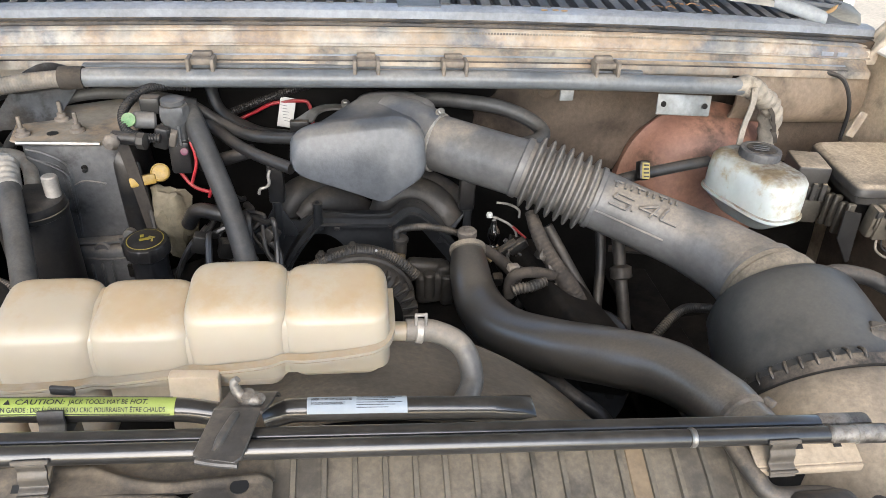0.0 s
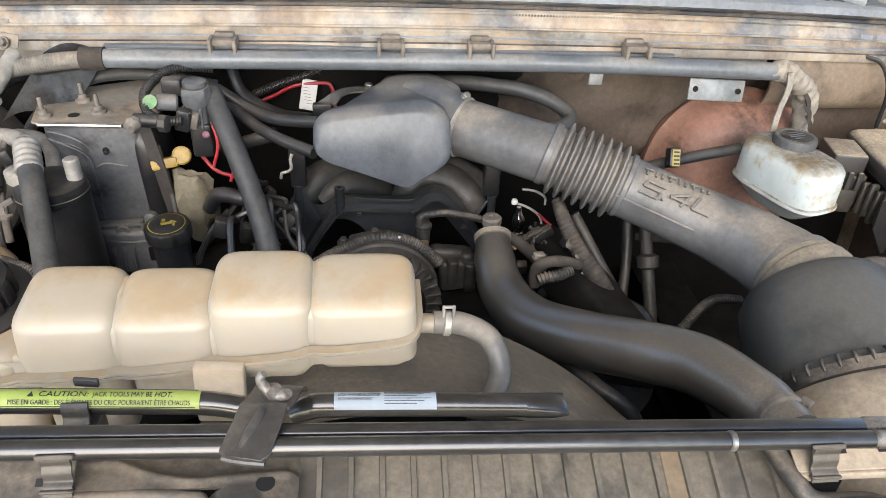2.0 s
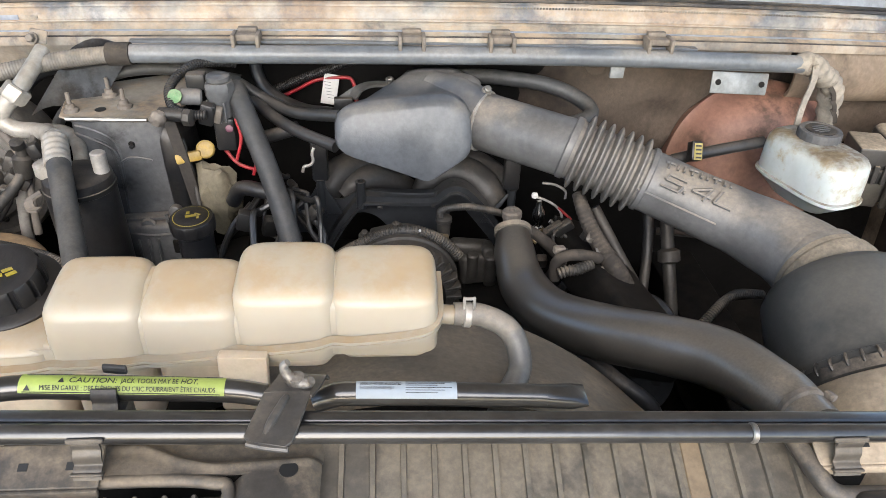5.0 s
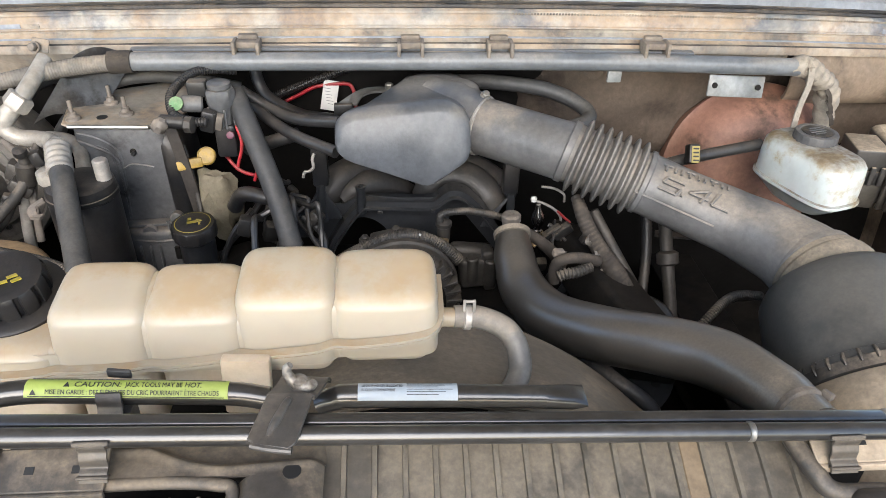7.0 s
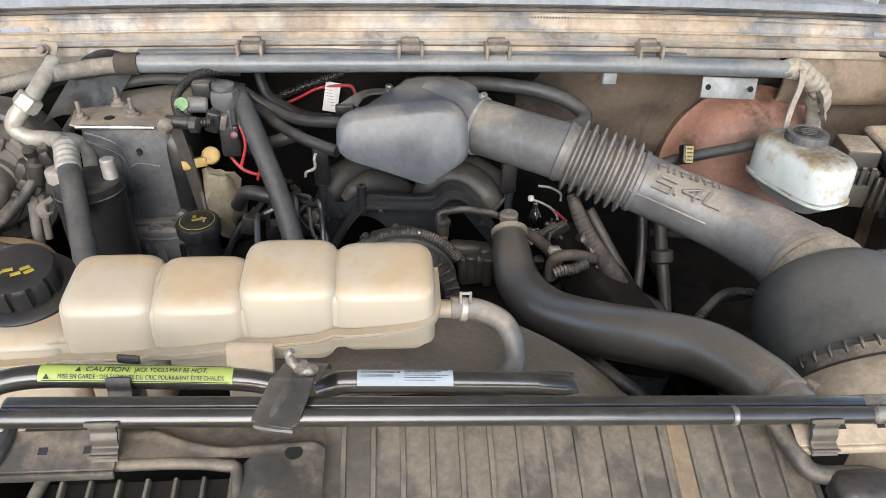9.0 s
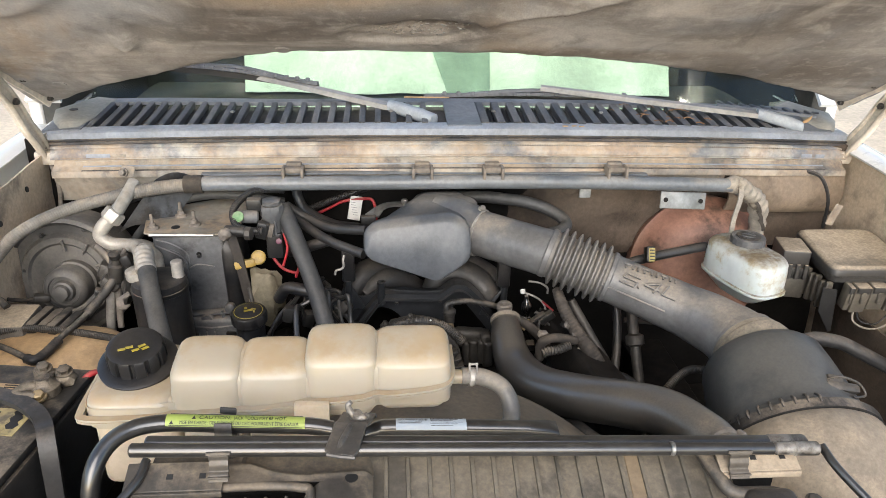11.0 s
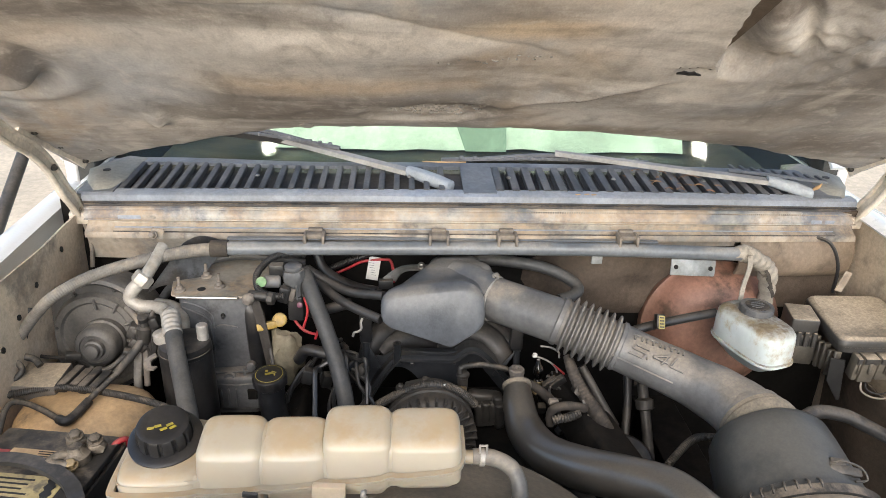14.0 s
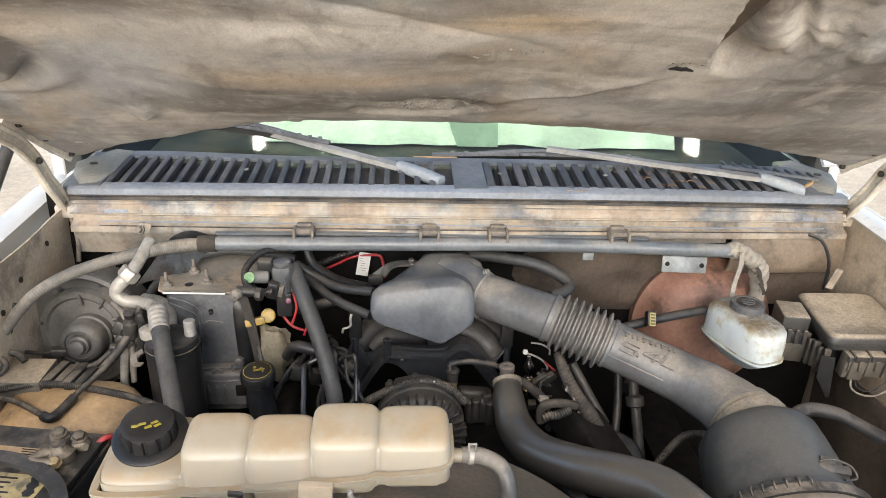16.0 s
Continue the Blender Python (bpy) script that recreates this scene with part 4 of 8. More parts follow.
for k, x in enumerate((-0.83, 0.02, 0.84)):
    part("panel", sheet(lambda u, v: cowl_at(x + (-0.045 if k != 1 else -0.035) + (0.09 if k != 1 else 0.07) * u, 0.02 + 0.96 * v, 0.002), 4, 4, 0.006), M_COWL, grille)
part("mesh", sheet(lambda u, v: cowl_at(0.05 + 0.75 * u, 0.12 + 0.76 * v, -0.014 + 0.002 * math.sin(u * 420)), 420, 3, 0.001), M_CLEAN, grille, "fine black mesh below the slots")
for k in range(9):
    part("slat", box((0.66 + 0.026 * k, 1.025 - 0.004 * k, 0.141 - 0.002 * k), (0.008, 0.045, 0.006), 0.002), M_SLAT, grille)
part("rear_frame", strap([(0.64, 1.003, 0.142), (0.75, 0.988, 0.134), (0.87, 0.968, 0.124)], 0.003, 0.010), M_COWL, grille)
for q in (-0.47, -0.13, 0.09, 0.33, 0.55):
    part("rivet", hexbolt(cowl_at(q, 0.5, 0.002), (0, -0.1, 1), 0.004, 0.003), M_STEEL, grille)


def wiper(name, base, elbow, tip, blade):
    t = thing(name, base, "weathered grey wiper arm with a faded cap", "wiper", "windscreen wipers")
    b, e, q = Vector(base), Vector(elbow), Vector(tip)
    d = (e - b).normalized()
    bm = bmesh.new()
    rings = []
    for k, (f, w, h) in enumerate(((-0.02, 0.008, 0.006), (0.0, 0.016, 0.012), (0.3, 0.016, 0.014), (0.75, 0.015, 0.013), (1.0, 0.012, 0.011))):
        p = b + (e - b) * f
        s = d.cross(Vector((0, 0, 1))).normalized()
        rings.append(ring_of(p + Vector((0, 0, h * 0.4)), s, (0, 0, 1), w, h, 2.6, 14))
    part("cap", skin(bm, rings), M_WCAP, t, "pale faded plastic cap")
    bm = bmesh.new()
    rings = []
    for f in (0.0, 0.35, 0.7, 1.0):
        p = e.lerp(q, f)
        w = 0.013 - 0.007 * f
        s = d.cross(Vector((0, 0, 1))).normalized()
        rings.append([p - s * w + Vector((0, 0, -0.004)), p - s * w * 0.8 + Vector((0, 0, 0.006)), p + s * w * 0.8 + Vector((0, 0, 0.008)), p + s * w + Vector((0, 0, -0.004))])
    part("arm", skin(bm, rings), M_WIPER, t)
    a, c = Vector(blade[0]), Vector(blade[1])
    part("blade", strap([a, a.lerp(c, 0.5) + Vector((0, 0, 0.004)), c], 0.006, 0.012), M_CLEAN, t)
    part("spine", strap([a + Vector((0, -0.006, 0.010)), a.lerp(c, 0.5) + Vector((0, -0.006, 0.016)), c + Vector((0, -0.006, 0.010))], 0.0035, 0.010), M_BLADE, t)
    for k in range(14):
        part("link", box(a.lerp(c, 0.06 + 0.065 * k) + Vector((0, -0.008, 0.016)), (0.010, 0.010, 0.008), 0.0015, 1), M_BLADE, t)
    part("bridge", strap([a.lerp(c, 0.2) + Vector((0, -0.004, 0.014)), a.lerp(c, 0.5) + Vector((0, -0.004, 0.024)), a.lerp(c, 0.8) + Vector((0, -0.004, 0.014))], 0.003, 0.009), M_BLADE, t)
    return t


wiper("wiper", (-0.040, 0.850, 0.140), (-0.132, 0.912, 0.156), (-0.485, 1.055, 0.200), ((-0.29, 0.99, 0.180), (-0.66, 1.10, 0.20)))
wiper("wiper", (0.800, 0.905, 0.113), (0.70, 0.925, 0.138), (0.21, 0.985, 0.182), ((0.44, 1.005, 0.150), (-0.055, 1.0, 0.152)))

random.seed(11)
for k in range(26):
    x, v = random.gauss(0.45, 0.05), random.uniform(0.15, 0.85)
    p = cowl_at(x, v, 0.0035)
    d = Vector((random.uniform(-1, 1), random.uniform(-0.5, 0.5), 0)) * random.uniform(0.006, 0.02)
    solo("twig", tube([p - d, p + Vector((0, 0.002, 0.002)), p + d], random.uniform(0.0006, 0.0014), 5, 3), M_TWIG, "dry brown twig lying on the cowl grille", "twig", "dry twigs")
leaf = solo("dry_leaf", sheet(lambda u, v: (0.795 + 0.022 * u, 0.90 + 0.008 * math.sin(u * 3.1) * (v - 0.5) * 2, 0.125 + 0.016 * u + 0.004 * math.sin(v * 3.1)), 8, 4, 0.0004), M_LEAF, "curled orange dry leaf on the cowl grille", "leaf")
for x, y in ((0.23, -0.001), (0.25, 0.001), (0.265, -0.002)):
    solo("leaf_scrap", box((x, cowl_y(x) + 0.004 + y, cowl_z(x) + 0.001), (0.012, 0.004, 0.002), 0.0008, 1, (0, 5, 20)), M_LEAF, "pale scrap of dry leaf on the cowl edge", "leaf", "leaf scraps")
solo("straw", tube([(-0.10, 0.965, 0.166), (-0.05, 0.958, 0.167), (0.0, 0.962, 0.166)], 0.0016, 6, 4), M_LEAF, "pale dry straw at the windscreen foot", "straw")

# ---- tube with clips along the cowl ----
t = thing("wiring_tube", (0.0, 0.74, 0.03), "grey plastic wiring tube clipped along the cowl", "wiring tube")
part("tube", tube([(-0.515, 0.738, 0.046), (-0.2, 0.742, 0.046), (0.1, 0.745, 0.046), (0.35, 0.742, 0.044), (0.575, 0.735, 0.040)], 0.0145, 16, 8), M_TUBE, t)
part("cover_strip", strap([(-0.505, 0.757, 0.060), (-0.1, 0.762, 0.061), (0.3, 0.761, 0.058), (0.40, 0.760, 0.056)], 0.002, 0.012), M_TUBE, t)
for x in (-0.325, -0.068, 0.075, 0.331):
    bm = box((x, 0.757, 0.070), (0.042, 0.026, 0.010), 0.002)
    rbox(bm, (x - 0.0185, 0.748, 0.061), (0.006, 0.03, 0.034), 0.002)
    rbox(bm, (x + 0.0185, 0.748, 0.061), (0.006, 0.03, 0.034), 0.002)
    rbox(bm, (x, 0.768, 0.077), (0.03, 0.012, 0.008), 0.002)
    part("clip", bm, M_CLIPD, t, "dusty moulded clip")
wrap = [(0.560, 0.737, 0.040), (0.585, 0.737, 0.041), (0.602, 0.738, 0.034), (0.622, 0.745, 0.018), (0.645, 0.757, 0.004), (0.662, 0.768, -0.022), (0.670, 0.772, -0.058), (0.676, 0.775, -0.10)]
bm = tube(wrap, [0.0152, 0.0185, 0.0172, 0.0185, 0.0170, 0.0210, 0.0175, 0.0150], 20, 8)
for v in bm.verts:
    v.co += Vector((1, 1, 1)) * 0.0022 * noise.noise(v.co * 70) + Vector((0.5, -1, 0.6)) * 0.0016 * math.sin(v.co.x * 260 - v.co.z * 190)
part("end_wrap", bm, M_WRAP, t, "loose pale cloth tape round the wires")
for k in range(3):
    part("tape_tail", strap([(0.640 + 0.008 * k, 0.742, 0.000 - 0.02 * k), (0.648 + 0.008 * k, 0.738, -0.012 - 0.02 * k), (0.654 + 0.008 * k, 0.740, -0.026 - 0.02 * k)], 0.0008, 0.007, (0, 1, 0.2)), M_TAPE, t)
part("strap", strap([(0.586, 0.716, 0.046), (0.588, 0.712, 0.020), (0.580, 0.706, -0.02), (0.577, 0.70, -0.058)], 0.0015, 0.010, (0, 1, 0.2)), M_WRAP, t, "hanging cloth tape")
part("branch_loom", tube([(-0.515, 0.738, 0.046), (-0.593, 0.735, 0.038), (-0.692, 0.70, 0.026), (-0.760, 0.66, 0.014), (-0.808, 0.62, -0.005), (-0.845, 0.62, -0.040), (-0.873, 0.62, -0.073), (-0.894, 0.618, -0.102), (-0.904, 0.605, -0.135), (-0.900, 0.59, -0.165)], [0.0125, 0.0132, 0.0128, 0.0120, 0.0115, 0.0110, 0.0110, 0.0108, 0.0105, 0.0105], 14, rib=(0.0042, 0.0005)), M_LOOMG, t, "dusty corrugated loom")
part("tape_wrap", tube([(-0.535, 0.738, 0.045), (-0.50, 0.738, 0.046)], 0.0175, 14, 4), M_TAPE, t)

# ---- intake ----
t = thing("intake_resonator", (-0.08, 0.70, -0.10), "grey dusty plastic throttle resonator box", "air intake")


def slanted(a):
    """Half width of the resonator's front at an angle: a box with its lower corners cut off slantwise."""
    best = 1e9
    for nx, nz, d in ((1, 0.09, 0.103), (-1, 0, 0.100), (-0.10, 1, 0.060), (-0.32, -0.947, 0.0370), (0.536, -0.844, 0.0676), (0, -1, 0.0530), (-0.56, 0.83, 0.088), (0.52, 0.85, 0.092)):
        k = math.hypot(nx, nz)
        c = (nx * math.cos(a) + nz * math.sin(a)) / k
        if c > 0.05:
            best = min(best, d / k / c)
    return best


rings = []
for y, cx, cz, f, hw, hh, s in ((0.585, -0.086, -0.040, 0.0, 0.07, 0.06, 0.86), (0.587, -0.086, -0.040, 0.0, 0.07, 0.06, 0.94), (0.592, -0.085, -0.039, 0.0, 0.07, 0.06, 0.985), (0.602, -0.084, -0.036, 0.0, 0.07, 0.06, 1.0),
                                (0.625, -0.082, -0.040, 0.10, 0.10, 0.056, 0.98), (0.660, -0.068, -0.042, 0.45, 0.092, 0.052, 0.94), (0.70, -0.048, -0.032, 0.85, 0.078, 0.048, 0.98),
                                (0.735, -0.032, -0.024, 1.0, 0.066, 0.045, 1.0), (0.77, -0.03, -0.026, 1.0, 0.060, 0.040, 1.0), (0.785, -0.03, -0.03, 1.0, 0.045, 0.03, 1.0)):
    ring = []
    raw = [slanted(2 * math.pi * k / 64) for k in range(64)]
    for k in range(64):
        a = 2 * math.pi * k / 64
        r0 = (raw[k - 1] + raw[k] * 2 + raw[(k + 1) % 64]) / 4
        r1 = 1 / ((abs(math.cos(a)) / hw) ** 3 + (abs(math.sin(a)) / hh) ** 3) ** (1 / 3)
        r = (r0 * (1 - f) + r1 * f) * s
        x, z = r * math.cos(a), r * math.sin(a)
        ring.append((cx + x, y + 0.28 * z + 0.02 * x, cz + z))
    rings.append(ring)
bm = skin(bmesh.new(), rings)
part("box", bm, M_GREY, t)
for q in ((-0.032, 0.600, -0.083), (-0.022, 0.606, -0.080), (-0.040, 0.595, -0.090)):
    part("blister", lathe([(0.005, -0.002), (0.005, 0.001), (0.003, 0.002)], along(q, (q[0] + 0.02, q[1] - 0.1, q[2] + 0.02)), 12), M_GREY, t)
part("outlet", tube([(-0.04, 0.735, -0.022), (0.0, 0.706, -0.028), (0.04, 0.678, -0.036)], [0.046, 0.052, 0.0485], 28, 6), M_GREY, t)
part("hump", lathe([(0.03, 0.0), (0.034, 0.008), (0.03, 0.022), (0.018, 0.029)], along((0.010, 0.715, -0.008), (0.015, 0.70, 0.10)), 24), M_GREY, t)
part("bracket", strap([(-0.178, 0.735, -0.024), (-0.14, 0.775, -0.016), (-0.082, 0.79, -0.020)], 0.0018, 0.02), M_ZINC, t, "folded steel bracket")
part("bolt", hexbolt((-0.1035, 0.770, -0.014), (0, -0.1, 1), 0.007, 0.014), M_STEEL, t)
part("ear", strap([(-0.165, 0.735, -0.024), (-0.152, 0.75, -0.012), (-0.128, 0.765, -0.011), (-0.085, 0.77, -0.014)], 0.0016, 0.018), M_STEEL, t, "bent steel ear")
part("clip", box((-0.178, 0.725, -0.028), (0.03, 0.012, 0.02), 0.002), M_DIRTY, t)

A, B, C = Vector((0.035, 0.682, -0.036)), Vector((0.176, 0.592, -0.046)), Vector((0.268, 0.553, -0.071))
t = thing("intake_duct", (0.25, 0.55, -0.1), "grey dusty intake duct with bellows and raised lettering", "air duct")
part("inlet_pipe", tube([A, A.lerp(B, 0.5), B], 0.0455, 32, 6), M_DUCT, t)
part("clamp", lathe([(0.0465, 0), (0.0485, 0.001), (0.0485, 0.012), (0.0465, 0.013)], along(A, B), 40), M_ALU, t, "dusty steel hose clamp")
part("clamp_screw", hexbolt((0.046, 0.679, 0.012), (0.2, -0.6, 0.8), 0.006, 0.01), M_STEEL, t)
m = along(B, C)
length = (C - B).length
prof = [(0.046, -0.004)]
for k in range(7):
    h = length * (k + 0.5) / 7
    prof += [(0.0445, h - 0.0055), (0.054, h - 0.003), (0.0575, h - 0.001), (0.0575, h + 0.001), (0.054, h + 0.003), (0.0445, h + 0.0055)]
prof += [(0.046, length + 0.004)]
part("cuff", lathe([(0.046, -0.016), (0.0485, -0.014), (0.0485, -0.006), (0.047, -0.004)], m, 44), M_DUCT, t)
part("cuff", lathe([(0.0465, length + 0.002), (0.049, length + 0.004), (0.049, length + 0.010), (0.047, length + 0.012)], m, 44), M_DUCT, t)
part("bellows", lathe(prof, m, 48), M_BELLOW, t, "ribbed rubber bellows")
part("elbow", tube([C, (0.335, 0.526, -0.093), (0.395, 0.495, -0.109), (0.445, 0.450, -0.119), (0.472, 0.405, -0.125), (0.486, 0.355, -0.130)], [0.046, 0.046, 0.048, 0.053, 0.058, 0.060], 36, 8), M_DUCT, t)
cuffm = along((0.481, 0.378, -0.128), (0.487, 0.33, -0.133))
part("cuff", lathe([(0.056, -0.030), (0.0610, -0.026), (0.0625, -0.014), (0.0605, -0.011)], cuffm, 56), M_DUCT, t)
part("cuff", lathe([(0.0600, -0.012), (0.0645, -0.010), (0.0655, -0.002), (0.0620, 0.001)], cuffm, 56), M_CUFF, t, "dust-caked rubber cuff")
part("cuff", lathe([(0.0615, 0.000), (0.0685, 0.003), (0.0700, 0.014), (0.0690, 0.021), (0.065, 0.026)], cuffm, 56), M_CUFF, t, "dust-caked rubber cuff")

ax0, ax1 = C.copy(), Vector((0.395, 0.495, -0.109))
axd = (ax1 - ax0).normalized()
upd = Vector((0.05, -0.52, 0.85))
upd = (upd - axd * upd.dot(axd)).normalized()
sid = upd.cross(axd)


def on_duct(s, h, lift=0.0, r=0.0465):
    """A point on the duct's skin: s along its length, h up round its girth."""
    a = h / r
    return ax0 + axd * s + (upd * math.cos(a) + sid * math.sin(a)) * (r + lift)


def emboss(name, shapes, parent):
    bm = bmesh.new()
    for x0, y0, x1, y1, w in shapes:
        tube([on_duct(x0, y0, 0.0), on_duct((x0 + x1) / 2, (y0 + y1) / 2, 0.0), on_duct(x1, y1, 0.0)], w, 6, 3, bm=bm)
    return part(name, bm, M_DUCT, parent)


def glyphs(rows, s0, h0, w, h, slant, thick):
    out = []
    for k, strokes in enumerate(rows):
        for x0, y0, x1, y1 in strokes:
            out.append((s0 + (k + x0 * 0.74) * w + slant * y0 * h, h0 + y0 * h, s0 + (k + x1 * 0.74) * w + slant * y1 * h, h0 + y1 * h, thick))
    return out


FIVE = ((1, 1, 0, 1), (0, 1, 0, 0.55), (0, 0.55, 1, 0.55), (1, 0.55, 1, 0), (1, 0, 0, 0))
DOT = ((0.3, 0, 0.5, 0),)
FOUR = ((0.75, 1, 0, 0.35), (0, 0.35, 1, 0.35), (0.75, 1, 0.75, 0))
ELL = ((0, 1, 0, 0), (0, 0, 1, 0))
marks = glyphs([FIVE], 0.026, -0.0275, 0.036, 0.0190, 0.35, 0.0024) + glyphs([DOT], 0.056, -0.0245, 0.016, 0.02, 0, 0.003) + glyphs([FOUR], 0.067, -0.0240, 0.038, 0.0215, 0.35, 0.0024) + glyphs([ELL], 0.103, -0.0200, 0.034, 0.0215, 0.3, 0.0024)
emboss("raised_lettering", marks, t)
for k in range(6):
    s0, h0 = 0.022 + 0.0172 * k, 0.0005 + 0.0026 * k
    emboss("raised_bar", [(s0, h0 + 0.010, s0 + 0.012, h0 + 0.012, 0.0020), (s0 + 0.005, h0, s0 + 0.005, h0 + 0.010, 0.0020)] if k % 2 == 0 else [(s0 + 0.001, h0, s0 + 0.001, h0 + 0.011, 0.0020), (s0 + 0.010, h0 + 0.001, s0 + 0.010, h0 + 0.012, 0.0020)], t)
part("mould_line", tube([on_duct(0.0, -0.047, 0.0), on_duct(0.06, -0.047, 0.0), on_duct(0.12, -0.047, 0.0)], 0.0022, 6, 4), M_DUCT, t)

t = thing("air_cleaner", (0.49, 0.2, -0.25), "black dusty conical air cleaner can with a clamped rim", "air cleaner")
axis0, axis1 = Vector((0.486, 0.362, -0.131)), Vector((0.477, 0.10, -0.226))
part("can", lathe([(0.064, 0.0), (0.074, 0.001), (0.088, 0.008), (0.098, 0.022), (0.103, 0.05), (0.109, 0.095), (0.114, 0.146), (0.118, 0.148), (0.118, 0.160)], along(axis0, axis1), 64), M_CAN, t)
part("rim", lathe([(0.118, 0.157), (0.124, 0.159, 1), (0.1255, 0.173, 1), (0.119, 0.175)], along(axis0, axis1), 120, lobes=(34, 0.003)), M_DIRTY, t)
part("base", lathe([(0.118, 0.171), (0.127, 0.179), (0.134, 0.210), (0.132, 0.26), (0.11, 0.31), (0.06, 0.33)], along(axis0, axis1), 64), M_BASE, t, "dust-covered rounded lower housing")
mrim = along(axis0, axis1)
for k in range(30):
    a = radians(95 + 7.6 * k)
    p = mrim @ Vector((0.122 * math.cos(a), 0.122 * math.sin(a), 0.151))
    q = mrim @ Vector((0.126 * math.cos(a), 0.126 * math.sin(a), 0.166))
    part("rim_hook", tube([p, p.lerp(q, 0.5) + (q - mrim @ Vector((0, 0, 0.166))).normalized() * 0.005, q + (q - mrim @ Vector((0, 0, 0.166))).normalized() * 0.002, q], [0.0020, 0.0023, 0.0020, 0.0016], 8, 4), M_DIRTY, t)
band = part("band", lathe([(0.1265, 0.160), (0.1285, 0.161), (0.1285, 0.175), (0.1265, 0.176)], along(axis0, axis1), 72), M_DIRTY, t, "dusty steel clamp band")
part("wire_bail", tube([(0.506, 0.212, -0.068), (0.521, 0.206, -0.060), (0.549, 0.202, -0.070), (0.557, 0.192, -0.084), (0.536, 0.188, -0.084)], 0.0018, 8, 5), M_CLIPS, t)
bm = box((0.528, 0.206, -0.079), (0.05, 0.014, 0.012), 0.003, 2, (35, 8, -5))
rbox(bm, (0.521, 0.216, -0.072), (0.024, 0.014, 0.008), 0.002, 2, (35, 8, -5))
part("latch", bm, M_CLIPS, t, "steel over-centre latch")

# ---- radiator hose ----
t = thing("radiator_hose", (0.2, 0.26, -0.2), "thick black rubber upper radiator hose", "hose")
HOSE = [(0.082, 0.545, -0.155), (0.082, 0.500, -0.178), (0.091, 0.455, -0.200), (0.117, 0.385, -0.195), (0.169, 0.318, -0.170), (0.226, 0.268, -0.147), (0.274, 0.220, -0.129), (0.301, 0.148, -0.110), (0.313, 0.085, -0.099)]
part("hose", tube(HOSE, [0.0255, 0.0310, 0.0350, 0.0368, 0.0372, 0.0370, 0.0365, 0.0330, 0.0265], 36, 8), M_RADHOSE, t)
part("clamp", lathe([(0.0262, 0), (0.0285, 0.001), (0.0285, 0.009), (0.0262, 0.01)], along(HOSE[0], HOSE[1]), 30), M_CUFF, t)
part("clamp", lathe([(0.0262, 0), (0.0282, 0.001), (0.0282, 0.007), (0.0262, 0.008)], along((0.306, 0.115, -0.099), (0.310, 0.085, -0.095)), 30), M_CLIPD, t)
part("clamp_ear", box((0.330, 0.112, -0.079), (0.010, 0.012, 0.008), 0.002, 2, (0, 20, 30)), M_CLIPD, t)
t = thing("thermostat_neck", (0.085, 0.56, -0.2), "dusty cast alloy water neck with a threaded cap", "water neck")
part("neck", tube([(0.082, 0.540, -0.166), (0.086, 0.565, -0.192), (0.090, 0.590, -0.225), (0.090, 0.610, -0.270)], [0.022, 0.022, 0.024, 0.028], 20, 6), M_CAST, t)
part("cap", lathe([(0.0125, 0.0), (0.0142, 0.002), (0.0142, 0.036), (0.0158, 0.038), (0.0158, 0.047), (0.0130, 0.050), (0.0055, 0.0505), (0.0050, 0.045)], along((0.092, 0.598, -0.205), (0.0895, 0.600, -0.158)), 18), M_CLIPD, t, "dusty threaded plug")
part("spring_clip", tube([(0.0745, 0.552, -0.149), (0.0780, 0.550, -0.161), (0.0860, 0.548, -0.168), (0.0970, 0.548, -0.169), (0.1040, 0.550, -0.164), (0.1085, 0.552, -0.156)], 0.0019, 8, 5), M_LABELW, t, "white spring wire clip")

# ---- coolant tank ----
t = thing("coolant_tank", (-0.27, 0.2, -0.2), "ivory translucent coolant tank stained brown, in four domes", "coolant tank")
# x of both sides, z of the foot and the top, y of the front and the back
DOMES = ((-0.1555, -0.0620, -0.003, 0.0450, 0.134, 0.214), (-0.2420, -0.1555, -0.008, 0.0495, 0.133, 0.214), (-0.3260, -0.2420, -0.0115, 0.0340, 0.132, 0.210), (-0.4090, -0.3260, -0.0160, 0.0360, 0.131, 0.212), (-0.5180, -0.4090, -0.026, -0.0100, 0.130, 0.262))


def dome(x0, x1, bot, top, y0, y1):
    """A blown plastic dome: upright below, leaning in a little, with a broad soft shoulder and a faintly crowned top."""
    cx, cy, hw, hh = (x0 + x1) / 2, (y0 + y1) / 2, (x1 - x0) / 2 + 0.0042, (y1 - y0) / 2
    r = 0.0175
    tilt = 0.19 if top > 0 else 0.04
    rings = []
    rows = [(bot - 0.030, 0.0), (bot, 0.0), (bot + (top - r - bot) * 0.5, 0.0006)]
    rows += [(top - r + r * math.sin(a), 0.0012 + r * 0.92 * (1 - math.cos(a))) for a in (math.pi / 2 * k / 8 for k in range(8))]
    rows += [(top + 0.0004, r + 0.004), (top + 0.0012, r + 0.012), (top + 0.0016, r + 0.019)]
    for z, inset in rows:
        w, h = hw - inset, hh - inset
        rings.append(ring_of((cx, cy, z), (1, 0, 0), (0, 1, 0), max(0.002, w), max(0.002, h), 5.2 if inset < 0.012 else 4.4, 64))
        f = max(0.0, (z - bot) / (top - bot))
        rings[-1] = [p + Vector((0, 0.003 * f, tilt * f * (p.y - y1))) for p in rings[-1]]
    return skin(bmesh.new(), rings)


for row in DOMES:
    part("dome", dome(*row), M_TANK, t, smooth=75)
